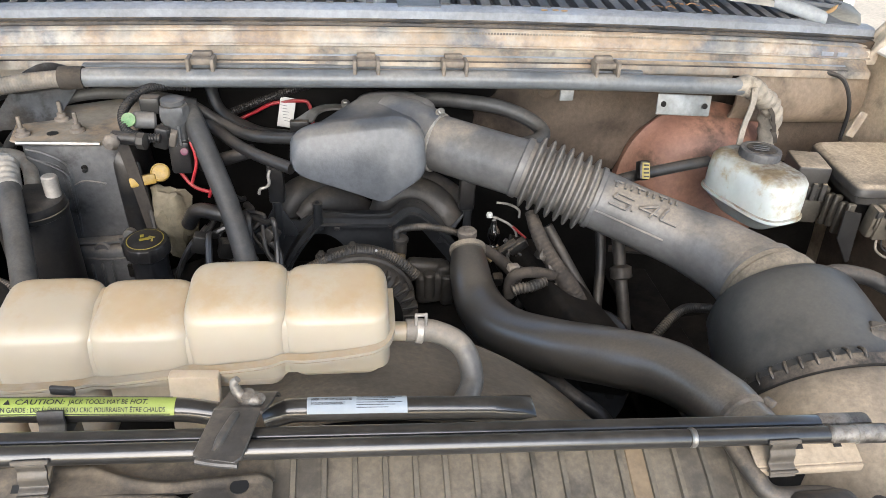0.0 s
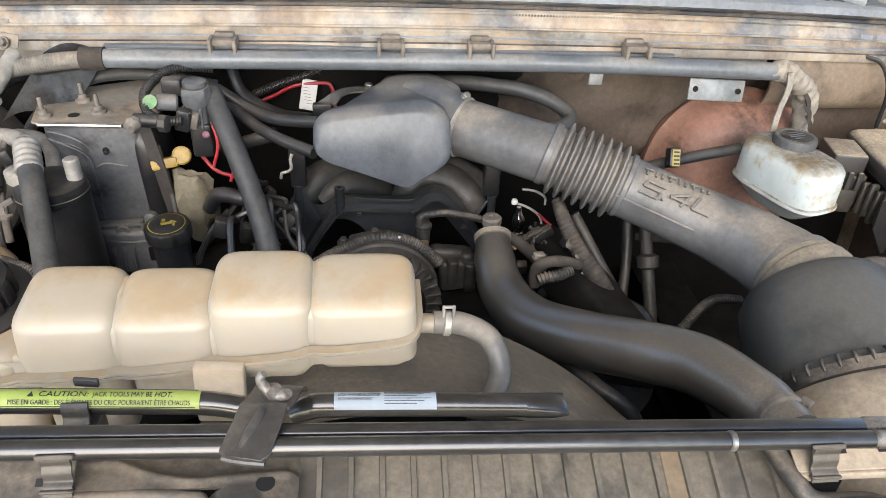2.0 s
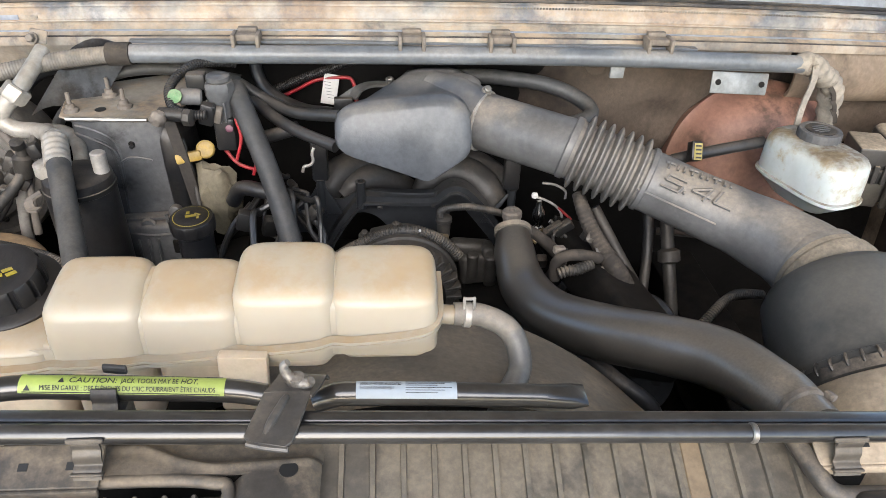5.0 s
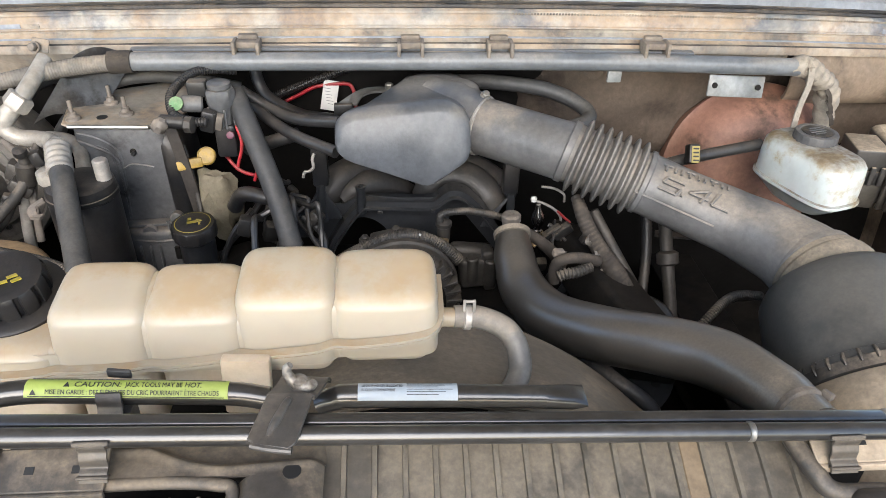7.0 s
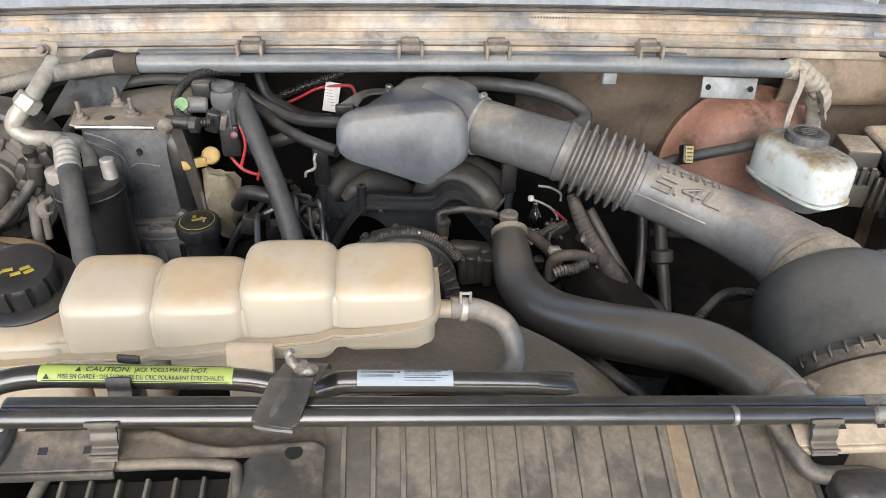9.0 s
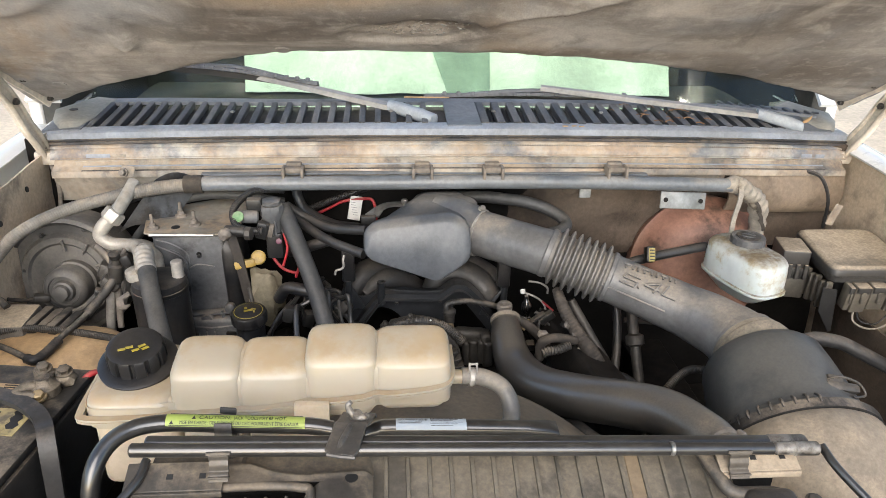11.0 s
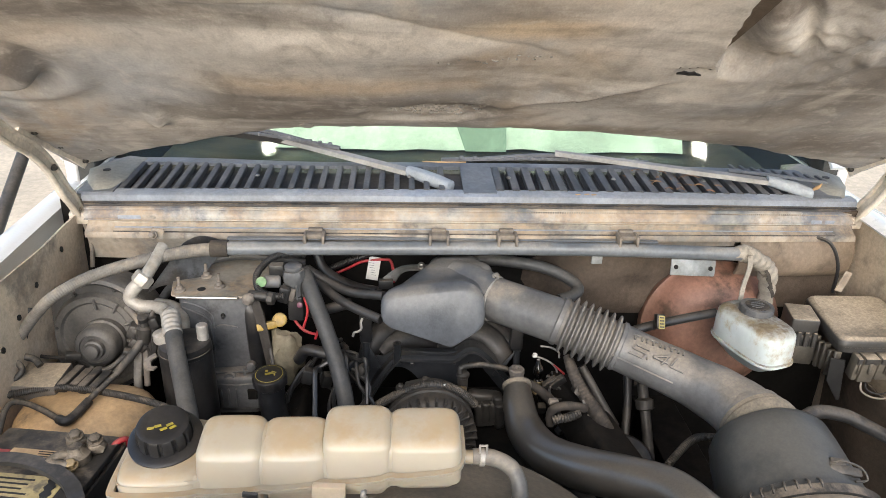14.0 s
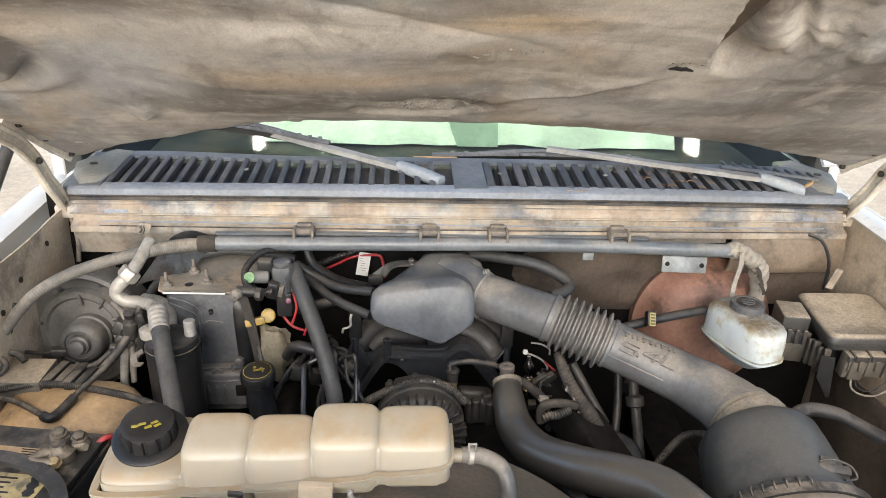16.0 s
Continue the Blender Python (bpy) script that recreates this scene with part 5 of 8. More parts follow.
for a, b in zip(DOMES, DOMES[1:]):
    part("web", dome(a[0] - 0.026, a[0] + 0.026, (a[2] + b[2]) / 2, min(a[3], b[3]) - 0.0050, a[4] + 0.0042, a[5] - 0.004), M_TANK, t, smooth=75)
for k, (x0, x1, bot, top, y0, y1) in enumerate(DOMES):
    d = (0.046, 0.050, 0.085, 0.11, 0.13)[k]
    part("lower_shell", box(((x0 + x1) / 2, (y0 + y1) / 2 + 0.004, bot - 0.004 - d / 2), (x1 - x0 - 0.004, y1 - y0 - 0.010, d), 0.016, 5), M_TANKLOW, t, smooth=60)


def seam(drop):
    """The flange that runs round the domes, dipping in a little between them."""
    pts = [(-0.527, 0.215, -0.031), (-0.525, 0.140, -0.033), (-0.515, 0.125, -0.034), (-0.465, 0.122, -0.033), (-0.425, 0.124, -0.032), (-0.409, 0.127, -0.031), (-0.39, 0.124, -0.029), (-0.345, 0.124, -0.027), (-0.326, 0.127, -0.0265), (-0.305, 0.124, -0.0245), (-0.262, 0.124, -0.0195), (-0.242, 0.128, -0.0175), (-0.222, 0.124, -0.0160), (-0.175, 0.124, -0.0115), (-0.1555, 0.128, -0.0085),
           (-0.135, 0.125, -0.0070), (-0.09, 0.126, -0.0030), (-0.068, 0.132, -0.0005), (-0.0585, 0.150, 0.0015), (-0.057, 0.18, 0.003), (-0.057, 0.215, 0.004)]
    return strap([(x, y + 0.0025 + 0.0010 * (drop > 0), z - 0.0030 - drop) for x, y, z in pts], 0.0016, 0.0095)


part("seam", seam(0.0), M_TANK, t, "moulded seam flange")
part("seam", seam(0.0046), M_TANK, t)
capm = along((-0.4675, 0.203, -0.012), (-0.4665, 0.196, 0.020))
part("cap_flange", lathe([(0.042, 0.004), (0.0495, 0.006), (0.0500, 0.0105), (0.046, 0.013), (0.036, 0.014)], capm, 48), M_CLEAN, t)
cap = part("cap", lathe([(0.034, 0.004, 1), (0.0370, 0.007, 1), (0.0365, 0.034, 1), (0.0340, 0.0385), (0.029, 0.0405), (0.024, 0.0400), (0.01, 0.0395)], capm, 144, lobes=(12, 0.0035)), M_CLEAN, t, "black fluted screw cap")
for dx, dy in ((-0.016, 0.003), (-0.006, 0.006), (0.003, 0.0), (0.011, 0.007), (0.016, 0.002)):
    part("mark", box(capm @ Vector((dx * 0.9, -0.010 + dy, 0.0405)), (0.009, 0.0045, 0.0010), 0, 1, (0, 0, 30 + 900 * dx)), M_LABELY, cap)
part("outlet", pin((-0.072, 0.190, -0.030), (-0.012, 0.190, -0.034), 0.010, 14), M_TANK, t)
part("foot", box((-0.236, 0.118, -0.047), (0.044, 0.012, 0.066), 0.003, 2, (0, 3, 0)), M_TANKLOW, t)

t = thing("tank_hose", (0.0, 0.17, -0.1), "grey dusty coolant hose from the tank", "hose")
part("hose", tube([(-0.040, 0.190, -0.031), (-0.010, 0.190, -0.034), (0.018, 0.180, -0.047), (0.027, 0.157, -0.073), (0.010, 0.127, -0.086), (-0.002, 0.11, -0.10)], 0.0118, 16, 8), M_GHOSE, t)
bm = lathe([(0.0118, 0), (0.0130, 0.001), (0.0130, 0.007), (0.0118, 0.008)], along((-0.030, 0.190, -0.032), (-0.010, 0.190, -0.034)), 20)
rbox(bm, (-0.030, 0.186, -0.015), (0.003, 0.003, 0.016), 0.001)
rbox(bm, (-0.020, 0.186, -0.015), (0.003, 0.003, 0.016), 0.001)
rbox(bm, (-0.025, 0.186, -0.009), (0.012, 0.003, 0.003), 0.001)
part("clamp", bm, M_ALU, t)

# ---- front bars and jack handle ----
t = thing("front_bar", (0.0, 0.0, -0.03), "black enamelled twin bar along the radiator support", "bar")
part("round_bar", pin((-0.412, 0.000, 0.0215), (0.178, 0.000, -0.0001), 0.0075, 18), M_BAR, t)
part("worn_end", pin((0.178, 0.000, -0.0001), (0.300, 0.000, -0.0046), 0.0074, 18), M_BAR, t)
part("bare_end", pin((0.300, 0.000, -0.0046), (0.354, 0.000, -0.0065), 0.0074, 18), M_BARE, t, "bar end with worn paint")
part("band", pin((0.177, 0.0, 0.0001), (0.182, 0.0, 0.0), 0.0081, 18), M_STEEL, t)
part("flat_bar", box((-0.03, 0.0175, 0.0030), (0.745, 0.013, 0.012), 0.004, 3, (0, 2.1, 0)), M_BAR, t)
part("end", pin((0.322, 0.0, -0.0054), (0.354, 0.0, -0.0066), 0.0082, 16), M_BARE, t)
part("end", box((0.325, 0.0175, -0.0098), (0.05, 0.0140, 0.0130), 0.004, 2, (0, 2.1, 0)), M_BARE, t)
def lump(c, s, seed, amp=0.35, level=3):
    """A crumpled, rounded piece."""
    bm = bmesh.new()
    bmesh.ops.create_icosphere(bm, subdivisions=level, radius=1.0)
    for v in bm.verts:
        k = 1 + amp * noise.fractal(v.co * 1.6 + Vector((seed, 0, 0)), 1.0, 2.0, 3)
        v.co = Vector((c[0] + v.co.x * s[0] * k, c[1] + v.co.y * s[1] * k, c[2] + v.co.z * s[2] * k))
    return bm


t = thing("jack_handle", (-0.2, 0.06, -0.03), "black steel jack handle held by a clamp plate", "jack handle")
part("rod", tube([(-0.205, 0.060, -0.008), (-0.23, 0.062, -0.004), (-0.27, 0.062, -0.001), (-0.33, 0.060, 0.004), (-0.39, 0.056, 0.011), (-0.425, 0.046, 0.012), (-0.447, 0.028, 0.005), (-0.458, 0.005, -0.015), (-0.462, -0.01, -0.06), (-0.46, -0.02, -0.13)], 0.0098, 18, 6), M_BAR, t)
part("lug_rod", tube([(-0.165, 0.060, -0.016), (-0.150, 0.060, -0.010), (-0.135, 0.060, -0.008), (-0.04, 0.060, -0.012), (0.03, 0.060, -0.016)], [0.009, 0.010, 0.0102, 0.0102, 0.0100], 18, 6), M_BAR, t)
bm = bmesh.new()
skin(bm, [ring_of((0.028, 0.06, -0.016), (0, 1, 0), (0, 0, 1), 0.0102, 0.0102, 2, 16), ring_of((0.052, 0.061, -0.018), (0, 1, 0), (0, 0, 1), 0.0115, 0.0085, 2.5, 16), ring_of((0.064, 0.063, -0.019), (0, 1, 0), (0, 0, 1), 0.013, 0.002, 3, 16)])
part("chisel_end", bm, M_BAR, t)


def label_on_rod(x0, x1, r, zc, material, name, a0=20, a1=130):
    """A sticker bent round a rod that lies along x; zc gives the rod's middle at an x."""
    def at(u, v):
        x = x0 + (x1 - x0) * u
        a = radians(a0 + (a1 - a0) * v)
        y, z = zc(x)
        return (x, y - r * math.cos(a), z + r * math.sin(a))
    return sheet(at, 24, 8, 0.0003)


def rod_mid(x):
    pts = [(-0.39, 0.056, 0.011), (-0.33, 0.060, 0.004), (-0.27, 0.062, -0.001), (-0.23, 0.062, -0.004)]
    for a, b in zip(pts, pts[1:]):
        if a[0] <= x <= b[0] or b is pts[-1]:
            f = (x - a[0]) / (b[0] - a[0])
            return (a[1] + (b[1] - a[1]) * f, a[2] + (b[2] - a[2]) * f)


lab = part("sticker", label_on_rod(-0.389, -0.236, 0.0104, rod_mid, M_LABELG, "sticker"), M_LABELG, t, "lime green warning sticker")
lab2 = part("sticker", label_on_rod(-0.131, -0.048, 0.0107, lambda x: (0.060, -0.0085 - 0.04 * (x + 0.13)), M_LABELB, "sticker", 25, 125), M_LABELB, t, "pale blue worn sticker")


def on_rod(x, a, r=0.0106):
    y, z = rod_mid(x)
    return Vector((x, y - r * math.cos(radians(a)), z + r * math.sin(radians(a))))


def rod_text(text, x0, x1, a, size, at, parent, shear=0.0):
    """One line of print along a rod, fitted between x0 and x1 at an angle round it."""
    p, q = at(x0, a), at(x1, a)
    d = (q - p).normalized()
    n = Vector((0, -math.cos(radians(a)), math.sin(radians(a))))
    n = (n - d * n.dot(d)).normalized()
    m = Matrix((d, n.cross(d), n)).transposed().to_4x4()
    ob = words("lettering", text, size, Matrix(), M_INK, parent, 0.0002)
    wide = max(v.co.x for v in ob.data.vertices)
    ob.data.transform(Matrix.Translation(p) @ m @ Matrix(((1, shear, 0, 0), (0, 1, 0, 0), (0, 0, 1, 0), (0, 0, 0, 1))) @ Matrix.Diagonal(((q - p).length / wide, 1, 1, 1)))


rod_text("CAUTION:", -0.354, -0.319, 70, 0.0060, on_rod, lab, 0.2)
rod_text("JACK TOOLS MAY BE", -0.3155, -0.272, 70, 0.0056, on_rod, lab)
rod_text("HOT.", -0.2705, -0.257, 70, 0.0060, on_rod, lab, 0.2)
rod_text("MISE EN GARDE : DES \u00c9L\u00c9MENTS DU CRIC POURRAIENT \u00caTRE CHAUDS", -0.374, -0.243, 36, 0.0054, on_rod, lab)
for x, a in ((-0.359, 78), (-0.3825, 42)):
    part("warning_sign", plate([(-0.0024, -0.0018), (0.0024, -0.0018), (0, 0.0026)], 0.0004, 0, Matrix.Translation(on_rod(x, a)) @ pose(0, 0, 0, 90 - a, 2, 0)), M_INK, lab)
part("border", tube([on_rod(-0.386, 26), on_rod(-0.31, 26), on_rod(-0.239, 26)], 0.0004, 5, 6), M_INK, lab)
part("border", tube([on_rod(-0.386, 118), on_rod(-0.31, 118), on_rod(-0.239, 118)], 0.0004, 5, 6), M_INK, lab)


def on_lug(x, a, r=0.0109):
    return Vector((x, 0.060 - r * math.cos(radians(a)), -0.0085 - 0.04 * (x + 0.13) + r * math.sin(radians(a))))


rod_text("LOCK. IF NO KEY IS LOCATED", -0.128, -0.094, 90, 0.0034, on_lug, lab2)
rod_text("IN GLOVE COMPARTMENT", -0.128, -0.100, 66, 0.0034, on_lug, lab2)
for j in range(6):
    part("print_bar", tube([on_lug(-0.0905, 112 - 12 * j), on_lug(-0.070, 112 - 12 * j), on_lug(-0.052 - 0.006 * (j % 3), 112 - 12 * j)], 0.00026, 5, 3), M_INK, lab2)

ca, cb, cc, cd = (-0.199, 0.034), (-0.163, 0.033), (-0.172, -0.022), (-0.208, -0.015)
bm = plate([ca, (ca[0] + 0.003, ca[1] + 0.001), (cb[0] - 0.003, cb[1]), cb, (cc[0] + 0.0005, cc[1] + 0.006), (cc[0] - 0.005, cc[1]), (cd[0] + 0.006, cd[1] - 0.0015), (cd[0] + 0.0004, cd[1] + 0.004)], 0.0026, 0.0008, Matrix.Translation((0, 0, 0.0212)))
plate_ = part("clamp_plate", bm, M_CLAMP, t, "stamped black clamp plate")
part("foot", box((-0.182, 0.0225, 0.0165), (0.028, 0.012, 0.0095), 0.002, 1, (0, 0, -13)), M_CLAMP, plate_)
part("lip", tube([(-0.2045, -0.0158, 0.0215), (-0.190, -0.0195, 0.0212), (-0.1745, -0.0218, 0.0210)], 0.0026, 8, 4), M_CLAMP, plate_)
part("pressing", tube([(-0.193, -0.009, 0.0225), (-0.189, 0.004, 0.0238), (-0.1825, 0.024, 0.0235), (-0.181, 0.028, 0.0225)], [0.002, 0.0034, 0.0034, 0.002], 10, 5), M_CLAMP, plate_)
part("pressing_edge", tube([(-0.1905, -0.010, 0.0228), (-0.1862, 0.004, 0.0236), (-0.1795, 0.025, 0.0234)], [0.0010, 0.0014, 0.0010], 8, 5), M_CLAMP, plate_)
part("saddle", strap([(-0.181, 0.030, 0.0225), (-0.178, 0.038, 0.0200), (-0.175, 0.050, 0.0165), (-0.173, 0.062, 0.0120), (-0.172, 0.072, 0.000)], 0.0013, 0.037, side=(1, -0.10, -0.02)), M_CLAMP, plate_)
wing = bmesh.new()
lathe([(0.0115, 0), (0.0115, 0.0015), (0.0072, 0.003), (0.0062, 0.010), (0.003, 0.0115)], along((-0.1755, 0.045, 0.0175), (-0.1765, 0.043, 0.1)), 18, wing)
tube([(-0.178, 0.044, 0.023), (-0.183, 0.046, 0.029), (-0.1850, 0.047, 0.036), (-0.1815, 0.047, 0.0405)], [0.0052, 0.0042, 0.0036, 0.0028], 12, 5, bm=wing)
tube([(-0.173, 0.043, 0.022), (-0.167, 0.041, 0.0235), (-0.1635, 0.040, 0.0275)], [0.0052, 0.0048, 0.0034], 12, 5, bm=wing)
part("wing_nut", wing, M_BARE, t, "worn steel wing nut")


def clip_thing(x, y, z, w, label):
    bm = strap([(x, y - 0.0078, z + 0.0030), (x, y - 0.0092, z - 0.0010), (x, y - 0.0088, z - 0.0060), (x, y - 0.0115, z - 0.0110), (x, y - 0.0125, z - 0.0180), (x, y - 0.0170, z - 0.0205), (x, y - 0.0200, z - 0.0260)], 0.0010, w, side=(1, 0, 0))
    rbox(bm, (x, y - 0.0088, z + 0.0020), (w + 0.006, 0.0024, 0.0040), 0.0008, 1, (-20, 0, 0))
    rbox(bm, (x, y - 0.0185, z - 0.0215), (w + 0.003, 0.0060, 0.0024), 0.0008, 1, (-25, 0, 0))
    return solo("spring_clip", bm, M_CLIPS, label, "clip", "bar clips")


clip_thing(-0.3190, 0.0, 0.0185, 0.020, "dull steel spring clip on the front bar")
clip_thing(0.2560, 0.0, -0.003, 0.022, "dull steel spring clip on the front bar")
t = thing("rod_clip", (-0.326, 0.055, -0.01), "black rubber clip holding the jack handle", "clip", "bar clips")
part("jaw", strap([(-0.3265, 0.0500, 0.0130), (-0.3265, 0.0475, 0.0075), (-0.3265, 0.0470, 0.0010), (-0.3265, 0.0440, -0.0040), (-0.3265, 0.0400, -0.0075), (-0.3265, 0.034, -0.012)], 0.0014, 0.0195, side=(1, 0, 0)), M_RODCLIP, t)
part("jaw", box((-0.325, 0.073, 0.0125), (0.019, 0.004, 0.010), 0.0015, 2, (15, 8, 0)), M_RODCLIP, t)
part("base", box((-0.3265, 0.052, -0.020), (0.026, 0.030, 0.022), 0.003), M_RODCLIP, t)

# ---- radiator support ----
t = thing("radiator_support", (0.0, -0.02, -0.3), "tan dusty radiator support with ribbed air deflector", "radiator support", kind="structure")
def deflector_z(y):
    return -0.045 - 0.42 * (0.035 - y)


part("deflector", sheet(lambda u, v: (-0.172 + 0.435 * u, 0.048 - 0.115 * v, deflector_z(0.048 - 0.115 * v) + 0.0012 * noise.noise((u * 20, v * 5, 1))), 70, 10, 0.004), M_DEFLECT, t, "dark dusty air deflector")
for k in range(18):
    x = -0.168 + 0.0251 * k
    bm = bmesh.new()
    skin(bm, [[(x - 0.0034, y, deflector_z(y) - 0.002), (x - 0.0020, y, deflector_z(y) + h), (x + 0.0020, y, deflector_z(y) + h), (x + 0.0034, y, deflector_z(y) - 0.002)] for y, h in ((0.046, 0.003), (0.036, 0.0085), (0.0, 0.0085), (-0.03, 0.008), (-0.065, 0.006))])
    part("rib", bm, M_RIB, t)
part("insert", box((0.1500, -0.004, deflector_z(-0.004) + 0.0035), (0.0205, 0.095, 0.003), 0.001, 1, (22.8, 0, 0)), M_INSERT, t, "tan dusty insert")


def stamped(x, y):
    """Height of the pressed top plate: a soft step follows a shallow curve."""
    line = 0.010 + 0.020 * max(0.0, min(1.0, (-0.235 - x) / 0.06)) ** 1.6 + 0.004 * max(0.0, (x + 0.23) / 0.07)
    s = max(0.0, min(1.0, (y - line + 0.004) / 0.010))
    s = s * s * (3 - 2 * s)
    lip = math.exp(-((y - line + 0.005) / 0.004) ** 2)
    edge = max(0.0, (x + 0.170) / 0.013)
    return -0.027 - 0.007 * s * (x > -0.305) + 0.0018 * lip - 0.010 * edge ** 2 + 0.0008 * noise.noise((x * 40, y * 40, 0))


part("upper_plate", sheet(lambda u, v: (-0.405 + 0.248 * u, -0.002 + 0.050 * v, stamped(-0.405 + 0.248 * u, -0.002 + 0.050 * v)), 90, 26, 0.003), M_SUPPORT, t)
part("post", sheet(lambda u, v: (-0.224 + 0.067 * u, -0.10 + 0.098 * v, stamped(-0.224 + 0.067 * u, 0.0) - 0.25 * (0.098 * (1 - v)) ** 1.2 - 0.012 * max(0.0, (0.25 - u) / 0.25) ** 2), 24, 16, 0.003), M_SUPPORT, t)
part("hole", lathe([(0.0072, 0), (0.0072, 0.0008)], Matrix.Translation((-0.181, -0.0005, -0.0268)), 24), M_INK, t, "round dark hole")
for x0, w in ((-0.372, 0.105), (0.285, 0.095)):
    bm = box((x0, 0.004, -0.021), (w, 0.034, 0.003), 0.001, 1, (22, 0, 0))
    rbox(bm, (x0, -0.013, -0.031), (w, 0.004, 0.008), 0.0015, 2, (0, 0, 0))
    part("clip_shelf", bm, M_BASE if x0 > 0 else M_SUPPORT, t)
    for q in (-0.005, 0.03):
        part("slot", box((x0 + q, 0.003, -0.0198), (0.007, 0.006, 0.0012), 0.0, 1, (22, 0, 0)), M_INK, t)
part("frame", tube([(-0.385, -0.10, -0.065), (-0.378, -0.020, -0.040), (-0.362, -0.006, -0.034), (-0.300, -0.003, -0.0315), (-0.240, -0.006, -0.032), (-0.224, -0.018, -0.037), (-0.222, -0.10, -0.065)], 0.0052, 12, 7), M_SUPPORT, t, "rolled edge of the opening")
part("opening", box((-0.30, -0.055, -0.062), (0.155, 0.10, 0.004), 0.001, 1, (16, 0, 0)), M_FIRE, t, "dark opening")
for k in range(7):
    x = -0.362 + 0.022 * k
    part("grille_rib", box((x, -0.055, -0.056), (0.004, 0.095, 0.008), 0.001, 1, (16, 0, 0)), M_DEFLECT, t)
part("frame", tube([(0.228, 0.02, -0.026), (0.236, -0.012, -0.034), (0.250, -0.028, -0.042), (0.30, -0.032, -0.044), (0.318, -0.06, -0.056), (0.325, -0.12, -0.08)], 0.008, 12, 7), M_SUPPORT, t)
part("side_rail", tube([(-0.405, 0.02, -0.01), (-0.412, -0.01, -0.02), (-0.455, -0.06, -0.045), (-0.50, -0.13, -0.075)], 0.005, 10, 6), M_BAR, t)
part("side_rail", tube([(0.365, 0.01, -0.012), (0.372, -0.02, -0.022), (0.40, -0.07, -0.045), (0.43, -0.14, -0.075)], 0.005, 10, 6), M_BAR, t)
part("apron", sheet(lambda u, v: (-0.55 + 1.05 * u, -0.066 - 0.30 * v, -0.090 - 0.06 * v + 0.004 * noise.noise((u * 8, v * 4, 0))), 30, 10, 0.006), M_SUPPORT, t, "dusty moulded grille panel")
part("emblem", lathe([(1.0, 0), (1.0, 0.02), (0.93, 0.03)], Matrix.Translation((-0.012, -0.125, -0.104)) @ Matrix.Diagonal((0.075, 0.03, 0.08, 1)), 40), M_SUPPORT, t, "raised oval emblem outline")
part("cushion", box((0.285, -0.045, -0.046), (0.06, 0.035, 0.03), 0.012, 4), M_BLACK, t)
part("corner", box((-0.42, -0.09, -0.060), (0.10, 0.10, 0.02), 0.006, 2, (-15, 0, 0)), M_SUPPORT, t)
part("corner", box((0.375, -0.075, -0.054), (0.09, 0.09, 0.02), 0.006, 2, (-15, 0, 0)), M_SUPPORT, t)
for q in ((-0.41, -0.100, -0.050), (0.375, -0.06, -0.040), (0.33, -0.05, -0.038)):
    part("bolt", hexbolt(q, (0, -0.2, 1), 0.008), M_CAST, t)

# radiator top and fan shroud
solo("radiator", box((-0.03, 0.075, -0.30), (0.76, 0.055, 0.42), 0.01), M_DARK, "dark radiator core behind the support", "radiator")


def shroud_at(u, v):
    a = radians(178 - 172 * u)
    r = 1.0 + 0.42 * (1 - v)
    x = -0.085 + 0.235 * r * math.cos(a) * (0.80 + 0.20 * v) * (1.0 + 0.35 * max(0.0, math.cos(a)))
    y = 0.315 - 0.21 * (1 - v) - 0.16 * (1 - abs(math.sin(a))) * v
    z = -0.290 + 0.165 * math.sin(a) + 0.055 * (1 - v) * math.sin(a)
    return (x, y, z)


t = thing("fan_shroud", (-0.085, 0.2, -0.5), "tan-dusted dark plastic fan shroud", "fan shroud")
part("panel", sheet(shroud_at, 56, 12, -0.005), M_SHROUD, t)
part("rim", tube([shroud_at(k / 16, 1.0) for k in range(17)], 0.006, 10, 4), M_SHROUD, t)
for k in (3, 6, 10, 13):
    part("rib", tube([Vector(shroud_at(k / 16, v)) + Vector((0, 0, 0.002)) for v in (0.15, 0.5, 0.95)], 0.003, 8, 5), M_SHROUD, t)

# ---- brakes, driver side ----
t = thing("brake_booster", (0.57, 0.88, -0.16), "rust-red round brake booster on the firewall", "brake booster")
part("shell", lathe([(0.158, -0.06), (0.163, -0.02), (0.162, 0.0), (0.166, 0.004), (0.166, 0.010), (0.158, 0.016), (0.152, 0.030), (0.135, 0.055), (0.11, 0.075), (0.07, 0.082), (0.05, 0.083)], along((0.588, 0.845, -0.198), (0.585, 0.70, -0.178)), 64), M_RUST, t)
part("plate", box((0.4795, 0.742, 0.0045), (0.100, 0.004, 0.036), 0.004, 2, (-14, 3, 2)), M_ZINC, t, "pale zinc bracket plate")
for x in (0.441, 0.517):
    part("hole", lathe([(0.005, 0), (0.005, 0.0005)], along((x, 0.7385, 0.0055 - 0.05 * (x - 0.48)), (x, 0.60, 0.05)), 14), M_DARK, t)
t = thing("vacuum_hose", (0.4, 0.66, -0.1), "black vacuum hose with a yellow tag clip", "hose")
part("hose", tube([(0.30, 0.652, -0.115), (0.366, 0.665, -0.098), (0.44, 0.685, -0.092), (0.53, 0.705, -0.085)], 0.010, 14, 6), M_RUBBER, t)
part("tag", box((0.3900, 0.654, -0.078), (0.017, 0.026, 0.032), 0.003, 2, (-30, 0, -5)), M_CLEAN, t)
part("sticker", box((0.3900, 0.6405, -0.072), (0.0125, 0.0006, 0.027), 0.0, 1, (-30, 0, -5)), M_LABELY, t, "yellow printed sticker")
